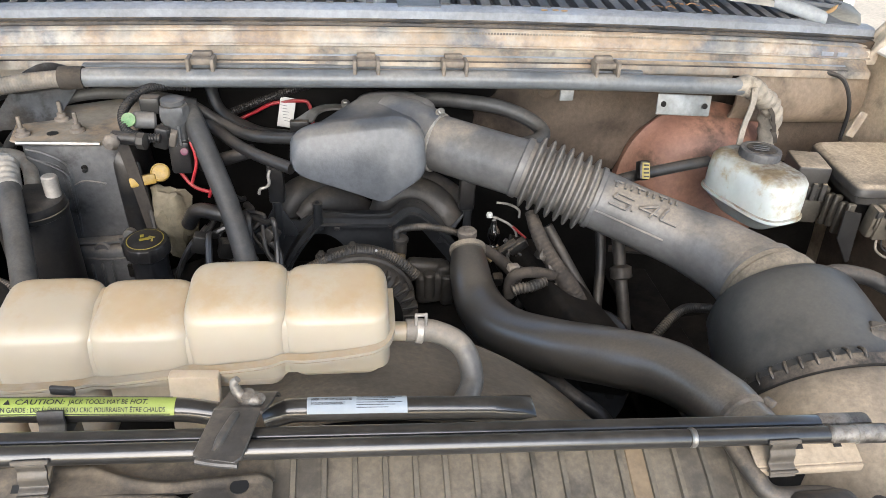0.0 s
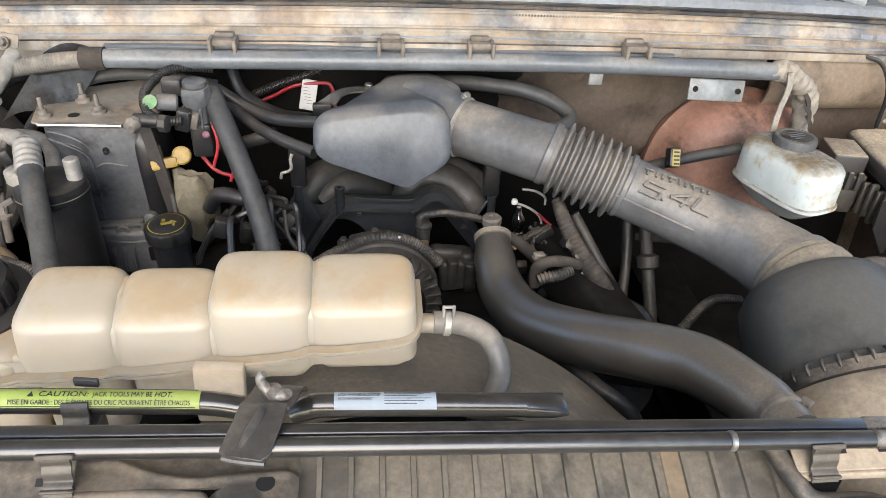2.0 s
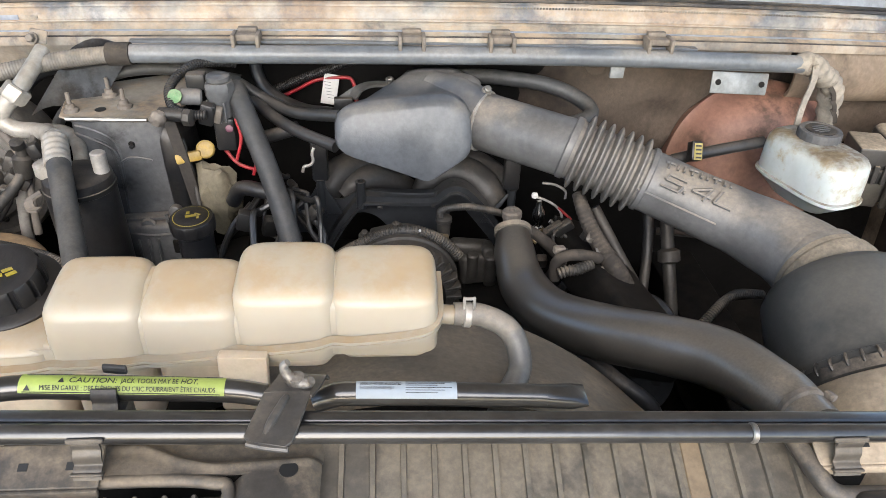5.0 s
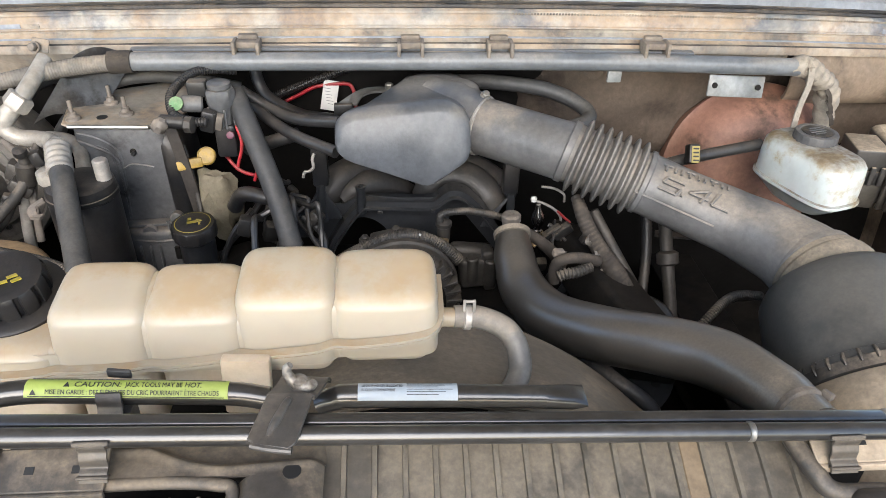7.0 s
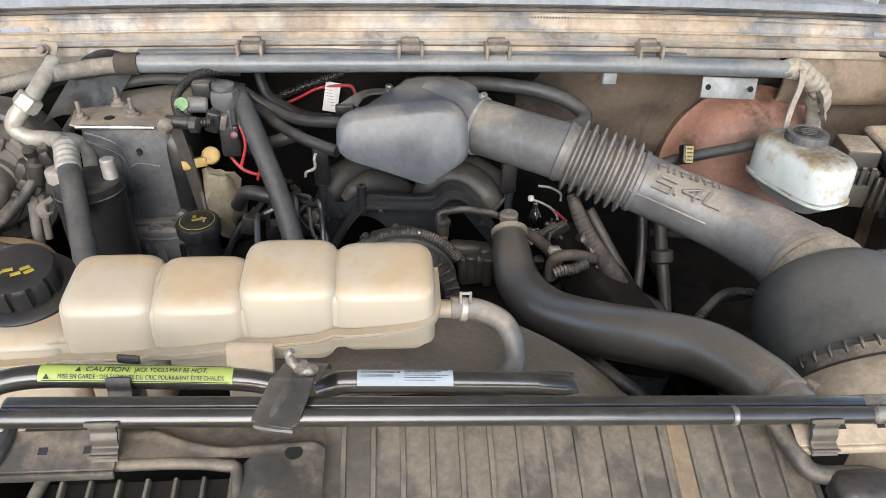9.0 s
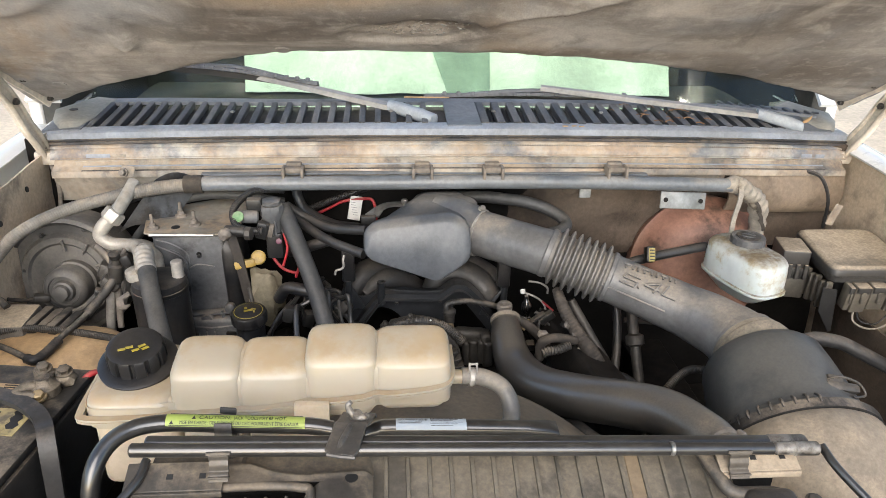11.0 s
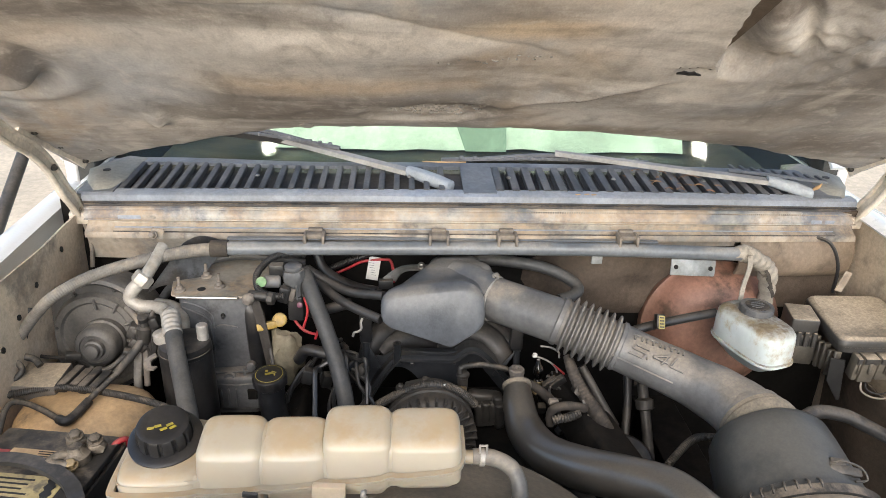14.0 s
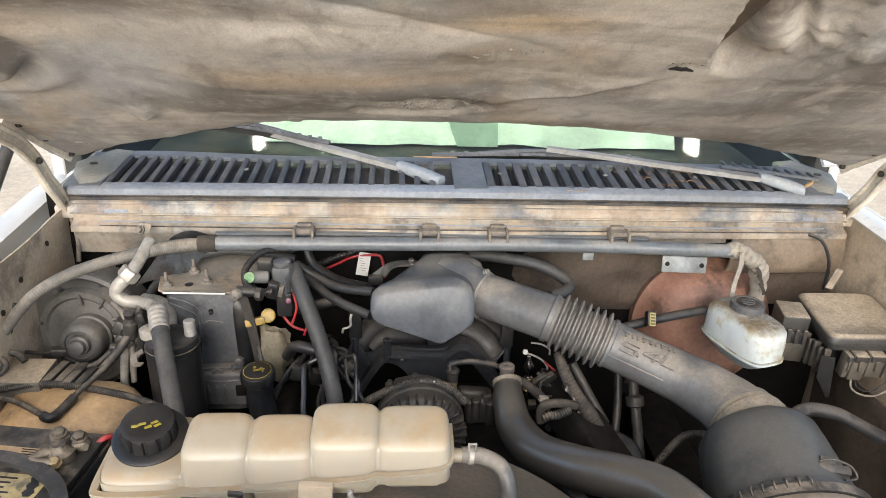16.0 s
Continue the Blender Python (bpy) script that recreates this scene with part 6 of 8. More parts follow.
for j in range(4):
    part("print_bar", box((0.3900, 0.6392 + 0.0030 * (j - 1.5), -0.0715 + 0.0055 * (j - 1.5)), (0.009, 0.0006, 0.0026), 0.0, 1, (-30, 0, -5)), M_INK, t)

t = thing("brake_reservoir", (0.585, 0.63, -0.2), "milky white brake fluid reservoir with a dirty top", "brake reservoir")
rings = []
u, v = Vector((0.945, 0.326, 0)), Vector((-0.326, 0.945, 0))
c0 = Vector((0.583, 0.632, 0))
for z, hw, hh, p in ((-0.160, 0.030, 0.055, 3), (-0.142, 0.043, 0.080, 3.4), (-0.133, 0.049, 0.090, 3.6), (-0.131, 0.053, 0.095, 3.6), (-0.126, 0.053, 0.095, 3.6), (-0.124, 0.050, 0.091, 3.6), (-0.090, 0.0495, 0.091, 3.6), (-0.070, 0.048, 0.089, 3.6), (-0.062, 0.044, 0.084, 3.4), (-0.058, 0.036, 0.075, 3.2), (-0.0565, 0.020, 0.050, 3.0)):
    rings.append(ring_of(c0 + Vector((0, 0, z + 0.006)), u, v, hw * 0.94, hh * 0.92, p, 44))
part("body", skin(bmesh.new(), rings), M_RES, t)
part("cap", lathe([(0.033, 0.0), (0.034, 0.003, 1), (0.034, 0.014, 1), (0.0325, 0.017), (0.026, 0.018), (0.024, 0.0165), (0.01, 0.0165)], along((0.588, 0.650, -0.054), (0.588, 0.650, 0.1)), 60, lobes=(20, 0.0015)), M_CAPG, t, "dusty grey ribbed cap")
for k, (dx, dy, w) in enumerate(((0.0, 0.010, 0.022), (0.0, 0.003, 0.030), (0.0, -0.004, 0.030), (0.0, -0.011, 0.020))):
    part("print_bar", box((0.588 + dx, 0.650 + dy, -0.0352), (w, 0.0032, 0.0012), 0.0004, 1, (0, 0, 15)), M_GREY, t)
part("cap_print", lathe([(0.0235, 0), (0.0235, 0.0008), (0.022, 0.001)], along((0.588, 0.650, -0.0372), (0.588, 0.650, 0.1)), 30), M_DIRTY, t)

t = thing("fuse_box", (0.80, 0.66, -0.2), "dusty black fuse box with a flat tan lid", "fuse box")
uu, vv = Vector((1, -0.02, 0)).normalized(), Vector((0.14, 0.99, 0)).normalized()
rings = []
for z, a, b in ((-0.112, 0.082, 0.094), (-0.100, 0.083, 0.095), (-0.096, 0.089, 0.101), (-0.087, 0.089, 0.101), (-0.080, 0.085, 0.097), (-0.0765, 0.077, 0.089), (-0.0785, 0.072, 0.084)):
    rings.append(ring_of((0.838, 0.678, z), uu, vv, a, b, 9, 48))
part("lid", skin(bmesh.new(), rings), M_LID, t)
part("body", skin(bmesh.new(), [ring_of((0.850, 0.690, z), uu, vv, a, b, 7, 40) for z, a, b in ((-0.190, 0.050, 0.058), (-0.170, 0.060, 0.068), (-0.126, 0.070, 0.078))]), M_DIRTY, t)
part("relay_box", box((0.720, 0.701, -0.100), (0.056, 0.074, 0.040), 0.004, 3, (0, 0, -12)), M_LID, t)
part("relay_skirt", box((0.720, 0.699, -0.130), (0.060, 0.078, 0.026), 0.003, 2, (0, 0, -12)), M_DIRTY, t)
part("relay_body", box((0.724, 0.694, -0.164), (0.050, 0.066, 0.05), 0.005, 2, (0, 0, -12)), M_RIB, t)
for k in range(3):
    part("catch", box((0.700 + 0.016 * k, 0.660 - 0.003 * k, -0.124), (0.009, 0.006, 0.034), 0.0015, 1, (0, 0, -12)), M_LID, t)
for k in range(7):
    part("rib", box((0.752 - 0.0020 * k, 0.600 + 0.016 * k, -0.148 - 0.005 * (k % 2)), (0.014, 0.009, 0.062), 0.002, 1), M_RIB, t)
for k, (x, w, h) in enumerate(((0.778, 0.012, 0.056), (0.803, 0.032, 0.062), (0.838, 0.034, 0.056), (0.878, 0.036, 0.060))):
    latch = part("connector", box((x, 0.578, -0.130 - 0.5 * h + 0.02), (w, 0.026, h), 0.004, 2, (6, 0, -3)), M_RIB, t)
    part("cover", box((x, 0.571, -0.118), (w * 0.9, 0.022, 0.016), 0.003, 2, (6, 0, -3)), M_LID, latch)
    part("tab", box((x, 0.562, -0.135), (w * 0.3, 0.006, 0.026), 0.002, 1), M_RIB, latch)
part("wire", tube([(0.800, 0.575, -0.165), (0.800, 0.565, -0.190), (0.830, 0.560, -0.205), (0.865, 0.56, -0.200), (0.895, 0.57, -0.17)], 0.0022, 8, 6), M_LOOMG, t)
part("wire", tube([(0.808, 0.575, -0.165), (0.812, 0.566, -0.188), (0.845, 0.561, -0.195), (0.880, 0.57, -0.17)], 0.0018, 8, 6), M_LOOMB, t)
bm = plate([(-0.019, 0.034), (0.013, 0.028), (0.024, -0.068), (0.018, -0.070), (-0.016, -0.019)], 0.003, 0.0008, Matrix.Translation((0.741, 0.576, -0.150)) @ pose(0, 0, 0, 90, 0, 0))
part("flap", bm, M_DIRTY, t)
solo("fender_bracket", box((0.845, 0.775, -0.045), (0.022, 0.004, 0.05), 0.002, 1, (0, 20, 10)), M_BODYLOW, "dusty painted steel bracket on the inner fender", "bracket")

# added sheet stands in for the wheel-well shade on the inner fender
solo("fender_shade_sheet", sheet(lambda u, v: (0.850 + 0.03 * v + 0.006 * math.sin(u * 14), 0.05 + 0.72 * u, -0.205 - 0.40 * v), 24, 8, 0.004), M_FIREB, "added dark dusty sheet for the shade below the fuse box", "splash liner", kind="structure")

# ---- heater case, passenger side ----
t = thing("heater_case", (-0.53, 0.76, -0.34), "grey plastic heater case with a dusty steel top", "heater case")
rings = []
for z, x0, x1, y0 in ((-0.345, -0.575, -0.458, 0.712), (-0.300, -0.585, -0.452, 0.704), (-0.220, -0.592, -0.450, 0.697), (-0.130, -0.598, -0.452, 0.691), (-0.060, -0.602, -0.456, 0.688), (-0.046, -0.602, -0.460, 0.690), (-0.041, -0.598, -0.466, 0.696)):
    rings.append(ring_of(((x0 + x1) / 2, (y0 + 0.83) / 2, z), (1, 0, 0), (0, 1, 0), (x1 - x0) / 2, (0.83 - y0) / 2, 9, 48))
part("body", skin(bmesh.new(), rings), M_CASE, t)
rings = []
for z, x0, x1, y0 in ((-0.300, -0.468, -0.436, 0.704), (-0.270, -0.472, -0.432, 0.694), (-0.190, -0.474, -0.430, 0.688), (-0.120, -0.476, -0.430, 0.685), (-0.080, -0.478, -0.434, 0.687), (-0.060, -0.482, -0.444, 0.694), (-0.050, -0.484, -0.458, 0.706)):
    rings.append(ring_of(((x0 + x1) / 2, (y0 + 0.80) / 2, z), (1, 0, 0), (0, 1, 0), (x1 - x0) / 2, (0.80 - y0) / 2, 3.2, 40))
part("side_shell", skin(bmesh.new(), rings), M_BLACK, t, "rounded black side shell")
part("lower_case", box((-0.500, 0.690, -0.262), (0.105, 0.05, 0.085), 0.010, 3), M_CASE, t)
part("bead", tube([(-0.594, 0.690, -0.065), (-0.571, 0.688, -0.075), (-0.548, 0.687, -0.087), (-0.538, 0.686, -0.101), (-0.538, 0.688, -0.130), (-0.540, 0.691, -0.170)], 0.0022, 8, 5), M_CASE, t)
part("bead", tube([(-0.533, 0.688, -0.114), (-0.516, 0.688, -0.106), (-0.485, 0.688, -0.111)], 0.0018, 8, 5), M_CASE, t)
part("peg", pin((-0.511, 0.692, -0.086), (-0.511, 0.680, -0.085), 0.0035, 10), M_DIRTY, t)
part("flange", box((-0.515, 0.683, -0.214), (0.115, 0.020, 0.006), 0.002, 2, (0, -4, 0)), M_CASE, t)
part("lug", lathe([(0.014, -0.01), (0.014, 0.004), (0.011, 0.007), (0.005, 0.006)], along((-0.508, 0.674, -0.226), (-0.508, 0.5, -0.19)), 18), M_CASE, t)
part("lug", lathe([(0.010, -0.01), (0.010, 0.004), (0.006, 0.006)], along((-0.462, 0.676, -0.200), (-0.462, 0.5, -0.17)), 16), M_CASE, t)
bm = plate([(-0.612, 0.689), (-0.600, 0.683), (-0.462, 0.681), (-0.440, 0.705), (-0.428, 0.76), (-0.440, 0.855), (-0.50, 0.87), (-0.585, 0.83), (-0.628, 0.76)], 0.004, 0.0015, Matrix.Translation((0, 0, -0.040)))
part("top_plate", bm, M_BODYLOW, t, "tan dusty steel top plate")
part("edge_strip", pin((-0.600, 0.682, -0.038), (-0.476, 0.679, -0.038), 0.0036, 8), M_STEEL, t, "bright worn edge")
for x, y in ((-0.561, 0.771), (-0.523, 0.725), (-0.599, 0.707)):
    part("stud", lathe([(0.012, 0), (0.0115, 0.004), (0.0070, 0.006), (0.0065, 0.012), (0.0035, 0.013), (0.0032, 0.030), (0.002, 0.031)], Matrix.Translation((x, y, -0.036)), 12), M_CLIPD, t, "dusty threaded stud")
part("hole", lathe([(0.0085, 0), (0.0085, 0.0006)], Matrix.Translation((-0.557, 0.713, -0.0355)), 20), M_INK, t)
for line, r in (([(-0.592, 0.689, -0.052), (-0.565, 0.689, -0.060), (-0.541, 0.689, -0.076), (-0.534, 0.690, -0.100), (-0.540, 0.694, -0.170), (-0.544, 0.697, -0.212)], 0.0024), ([(-0.586, 0.690, -0.068), (-0.560, 0.690, -0.076), (-0.547, 0.690, -0.092), (-0.548, 0.694, -0.16)], 0.0018), ([(-0.478, 0.676, -0.205), (-0.476, 0.674, -0.235), (-0.478, 0.676, -0.285)], 0.003), ([(-0.545, 0.668, -0.236), (-0.50, 0.665, -0.240), (-0.455, 0.667, -0.236)], 0.003)):
    part("moulding", tube(line, r, 8, 5), M_CASE, t)
part("boss", lathe([(0.0045, 0), (0.0045, 0.004), (0.002, 0.0045)], along((-0.512, 0.690, -0.083), (-0.512, 0.4, -0.03)), 14), M_DARK, t)
part("window", box((-0.462, 0.664, -0.262), (0.020, 0.006, 0.026), 0.002, 1), M_DARK, t)
for k in range(3):
    part("vent_rib", box((-0.495 - 0.016 * k, 0.664, -0.270), (0.004, 0.008, 0.045), 0.0015, 1), M_CASE, t)

t = thing("accumulator", (-0.566, 0.600, -0.35), "black air conditioning accumulator cylinder", "accumulator")
part("can", lathe([(0.047, -0.26), (0.050, -0.25), (0.050, -0.016), (0.048, -0.005), (0.041, 0.0), (0.02, 0.002)], Matrix.Translation((-0.566, 0.600, -0.086)), 48), M_BLACK, t)
part("band", lathe([(0.0502, 0), (0.0514, 0.001), (0.0514, 0.008), (0.0502, 0.009)], Matrix.Translation((-0.566, 0.600, -0.112)), 48), M_DIRTY, t)
part("port", lathe([(0.011, 0), (0.011, 0.030), (0.009, 0.032)], Matrix.Translation((-0.530, 0.602, -0.086)), 16), M_ALU, t, "silver port stub")
part("fitting", lathe([(0.018, 0), (0.020, 0.003), (0.020, 0.018), (0.014, 0.022)], Matrix.Translation((-0.604, 0.600, -0.090)), 18), M_PIPE, t)
part("clip", strap([(-0.618, 0.585, -0.112), (-0.632, 0.575, -0.120), (-0.626, 0.560, -0.126), (-0.612, 0.556, -0.124)], 0.0016, 0.012), M_CLIPD, t, "bent steel clip")
t = thing("air_conditioning_pipe", (-0.6, 0.62, -0.1), "dull aluminium pipe crimped to a black hose", "pipe")
part("pipe", tube([(-0.632, 0.74, 0.050), (-0.640, 0.70, 0.030), (-0.655, 0.675, 0.008), (-0.675, 0.667, -0.012), (-0.683, 0.664, -0.030), (-0.667, 0.662, -0.045), (-0.638, 0.659, -0.047), (-0.615, 0.648, -0.046), (-0.602, 0.630, -0.045), (-0.595, 0.622, -0.043)], [0.0115, 0.012, 0.0125, 0.0135, 0.013, 0.0125, 0.0125, 0.013, 0.0135, 0.015], 18, 8), M_PIPE, t)
part("nut", lathe([(0.017, 0), (0.020, 0.003), (0.020, 0.020), (0.016, 0.025)], along((-0.650, 0.680, 0.014), (-0.668, 0.669, -0.006)), 6), M_PIPE, t)
part("crimp", tube([(-0.594, 0.622, -0.043), (-0.577, 0.575, -0.062)], 0.0170, 20, rib=(0.011, 0.0014)), M_PIPE, t, "ribbed aluminium crimp collar")
part("hose", tube([(-0.577, 0.578, -0.060), (-0.556, 0.525, -0.089), (-0.527, 0.455, -0.112), (-0.507, 0.405, -0.130), (-0.49, 0.35, -0.17)], 0.0162, 20, 8), M_MATHOSE, t, "black rubber hose")
part("return_pipe", tube([(-0.66, 0.735, -0.080), (-0.620, 0.715, -0.076), (-0.596, 0.692, -0.083), (-0.584, 0.660, -0.105), (-0.580, 0.63, -0.13)], 0.011, 14, 8), M_PIPE, t)

# blower, ducts and battery
t = thing("blower", (-0.8, 0.7, -0.25), "black dusty blower housing with a round motor", "blower")
bl = along((-0.771, 0.715, -0.137), (-0.773, 0.60, -0.121))
part("housing", lathe([(0.106, -0.08), (0.110, -0.02), (0.111, 0.0), (0.108, 0.007), (0.101, 0.009), (0.097, 0.004), (0.095, -0.006), (0.080, -0.008), (0.077, 0.0), (0.074, 0.006), (0.064, 0.007), (0.060, 0.002), (0.045, 0.004)], Matrix.Translation((-0.016, 0.004, -0.010)) @ bl @ Matrix.Diagonal((1.16, 1.16, 1.0, 1.0)), 72), M_BLOW, t)
part("motor", lathe([(0.046, -0.005), (0.047, 0.015), (0.043, 0.018), (0.043, 0.046), (0.038, 0.054), (0.030, 0.057), (0.029, 0.053), (0.022, 0.053), (0.020, 0.062), (0.016, 0.064), (0.014, 0.072), (0.006, 0.074)], bl @ pose(0.002, -0.016, 0.0), 40), M_BLOW, t)
part("connector", box((-0.812, 0.655, -0.158), (0.030, 0.018, 0.016), 0.004, 2, (0, 10, 20)), M_CAST, t)
part("lead", tube([(-0.826, 0.655, -0.160), (-0.855, 0.66, -0.166), (-0.90, 0.66, -0.16)], 0.004, 8, 5), M_TAPE, t)
for k in range(7):
    a = radians(52 * k + 20)
    part("screw", hexbolt(bl @ Vector((0.096 * math.cos(a), 0.096 * math.sin(a), -0.004)), (0, -1, 0.2), 0.004), M_DIRTY, t)
for k in range(5):
    a = radians(40 * k - 60)
    part("rib", pin(bl @ Vector((0.050 * math.cos(a), 0.050 * math.sin(a), 0.005)), bl @ Vector((0.074 * math.cos(a), 0.074 * math.sin(a), 0.006)), 0.003, 8), M_BLOW, t)
t = thing("air_duct", (-0.74, 0.54, -0.28), "tan dusty plastic air duct beside the battery", "duct")
rings = []
for z, f in ((-0.290, 1.0), (-0.216, 1.0), (-0.206, 0.985), (-0.196, 0.95), (-0.187, 0.88), (-0.180, 0.77), (-0.175, 0.60), (-0.172, 0.36), (-0.171, 0.08)):
    rings.append(ring_of((-0.742 - 0.01 * (1 - f), 0.522, z), (1, -0.03, 0), (-0.05, 1, 0), 0.126 * f, 0.084 * f, 3.4, 56))
part("shell", skin(bmesh.new(), rings), M_TAN, t, smooth=70)
part("lip", tube([(-0.872, 0.470, -0.218), (-0.852, 0.445, -0.218), (-0.740, 0.436, -0.218), (-0.645, 0.450, -0.218), (-0.616, 0.515, -0.218)], 0.003, 8, 6), M_TAN, t)
t = thing("control_module", (-0.84, 0.585, -0.2), "dusty tan electronic module with cables", "module")
part("case", box((-0.850, 0.580, -0.168), (0.105, 0.078, 0.034), 0.004, 2, (3, 0, -2)), M_MODULE, t)
for k in range(4):
    part("connector", box((-0.785 + 0.020 * k, 0.580 - 0.003 * k, -0.164 - 0.003 * (k % 2)), (0.018, 0.066 - 0.008 * (k % 2), 0.024), 0.004, 2, (3, 0, -12)), M_DIRTY, t)
part("loom", tube([(-0.99, 0.60, -0.12), (-0.93, 0.585, -0.135), (-0.90, 0.56, -0.15), (-0.92, 0.54, -0.16), (-0.99, 0.53, -0.17)], 0.007, 10, 6), M_LOOM, t)
part("loom", tube([(-0.99, 0.575, -0.11), (-0.92, 0.60, -0.122), (-0.87, 0.61, -0.135), (-0.85, 0.60, -0.146)], 0.007, 10, 6), M_LOOM, t)

t = thing("battery", (-0.69, 0.22, -0.35), "black battery with corroded terminals and tan labels", "battery")
part("case", box((-0.705, 0.225, -0.225), (0.20, 0.26, 0.20), 0.006, 2, (0, 0, -8)), M_DIRTY, t)
part("lid", box((-0.705, 0.225, -0.116), (0.196, 0.256, 0.014), 0.004, 2, (0, 0, -8)), M_DIRTY, t)
lab = part("label", box((-0.712, 0.289, -0.1085), (0.082, 0.034, 0.0012), 0, 1, (0, 0, -8)), M_TAN, t, "tan faded label")
for j in range(5):
    part("print_bar", box((-0.690 + 0.0015 * j, 0.299 - 0.0055 * j, -0.1076), (0.034, 0.0016, 0.0006), 0, 1, (0, 0, -8)), M_INK, lab)
part("label", box((-0.765, 0.297, -0.1083), (0.022, 0.022, 0.0012), 0, 1, (0, 0, -8)), M_RED, t, "red printed corner")
lab = part("label", box((-0.705, 0.222, -0.1085), (0.13, 0.055, 0.0012), 0, 1, (0, 0, -8)), M_BLABEL, t, "yellowed printed label")
for j in range(5):
    part("print_bar", box((-0.72, 0.242 - 0.0095 * j, -0.1076), (0.075 - 0.012 * (j % 3), 0.0030, 0.0006), 0, 1, (0, 0, -8)), M_INK, lab)
for j in range(3):
    part("mark", lathe([(0.009, 0), (0.009, 0.0006), (0.007, 0.0007)], Matrix.Translation((-0.655, 0.236 - 0.014 * j, -0.1078)), 6), M_INK, lab)
for q, r in (((-0.652, 0.312, -0.098), 0.015), ((-0.618, 0.302, -0.098), 0.015)):
    part("clamp", lump(q, (r, r, 0.012), q[0] * 40, 0.30, 2), M_CORR, t, "corroded cable clamp")
    part("clamp_bolt", hexbolt((q[0], q[1], q[2] + 0.010), (0.1, -0.2, 1), 0.009, 0.010), M_CORR, t)
term = part("terminal", lathe([(0.011, 0), (0.020, 0.002), (0.021, 0.016), (0.013, 0.022), (0.010, 0.030)], Matrix.Translation((-0.640, 0.282, -0.112)), 18), M_CORR, t, "corroded battery terminal")
part("terminal_arm", tube([(-0.640, 0.282, -0.095), (-0.660, 0.272, -0.093), (-0.668, 0.258, -0.096), (-0.640, 0.254, -0.098)], 0.009, 10, 5), M_CORR, t)
part("clamp_bolt", hexbolt((-0.638, 0.258, -0.100), (0.1, -0.3, 1), 0.008, 0.011), M_BRASS, t)
part("strap", strap([(-0.83, 0.275, -0.104), (-0.745, 0.269, -0.094), (-0.688, 0.256, -0.092), (-0.640, 0.232, -0.096), (-0.612, 0.206, -0.102), (-0.594, 0.17, -0.125), (-0.590, 0.14, -0.30)], 0.004, 0.022), M_HOSE, t, "black hold-down strap")
part("spot", lathe([(0.012, 0), (0.012, 0.001)], along((-0.600, 0.088, -0.20), (-0.60, -0.2, -0.17)), 20), M_YELLOW, t, "orange charge indicator spot")
solo("red_cable", tube([(-0.605, 0.315, -0.115), (-0.592, 0.330, -0.110), (-0.588, 0.345, -0.125), (-0.60, 0.36, -0.17)], 0.0048, 10, 6), M_RED, "thick red battery cable beside the battery", "cable")
t = thing("pressure_switch", (-0.65, 0.62, -0.12), "dusty pressure switch with plugs and a pale drain tube", "switch")
part("body", lathe([(0.012, -0.02), (0.014, -0.016), (0.014, 0.012), (0.009, 0.016), (0.009, 0.03)], along((-0.650, 0.622, -0.085), (-0.640, 0.625, -0.02)), 14), M_CAST, t)
part("plug", box((-0.662, 0.618, -0.108), (0.034, 0.022, 0.020), 0.004, 2, (0, 40, 10)), M_CAST, t)
part("plug", box((-0.680, 0.615, -0.126), (0.026, 0.016, 0.014), 0.004, 2, (0, 20, 10)), M_DIRTY, t)
part("cap", lathe([(0.008, 0), (0.010, 0.003), (0.010, 0.012), (0.006, 0.014)], along((-0.642, 0.61, -0.052), (-0.640, 0.60, -0.02)), 12), M_DIRTY, t)
part("plug", box((-0.628, 0.622, -0.062), (0.018, 0.016, 0.024), 0.004, 2, (0, -15, 10)), M_LOOMB, t)
part("drain_tube", tube([(-0.666, 0.625, -0.118), (-0.670, 0.622, -0.150), (-0.677, 0.62, -0.20), (-0.68, 0.62, -0.26)], 0.0085, 12, 6), M_PIPE, t)
part("lead", tube([(-0.69, 0.612, -0.130), (-0.715, 0.60, -0.150), (-0.745, 0.60, -0.160), (-0.76, 0.61, -0.16)], 0.005, 8, 6), M_LOOM, t)

# ---- valve, hoses and looms ----
t = thing("oil_filler", (-0.39, 0.57, -0.3), "black oil filler neck with a yellow-printed cap", "oil filler")
oc = along((-0.397, 0.552, -0.152), (-0.399, 0.545, -0.05))
part("neck", tube([(-0.396, 0.553, -0.155), (-0.394, 0.553, -0.22), (-0.374, 0.56, -0.32)], 0.026, 22, 6), M_BLACK, t)
cap = part("cap", lathe([(0.030, -0.006), (0.033, -0.003, 1), (0.033, 0.014, 1), (0.031, 0.017), (0.02, 0.018)], oc, 60, lobes=(16, 0.0012)), M_CLEAN, t)
part("ring_print", lathe([(0.026, 0.0178), (0.0265, 0.0184), (0.0255, 0.0186)], oc, 36), M_LABELY, cap)
part("cap_top", lathe([(0.0252, 0.0178), (0.0252, 0.0188), (0.0248, 0.0189)], oc, 36), M_CLEAN, cap)
for q, s, a in (((0.0, 0.0), (0.016, 0.006), 20), ((0.007, 0.007), (0.010, 0.003), -25), ((-0.008, 0.006), (0.005, 0.007), 10), ((0.011, 0.0), (0.003, 0.008), 10)):
    part("print_bar", box(oc @ Vector((q[0], q[1], 0.0192)), (s[0], s[1], 0.0006), 0, 1, (0, 0, a)), M_LABELY, cap)

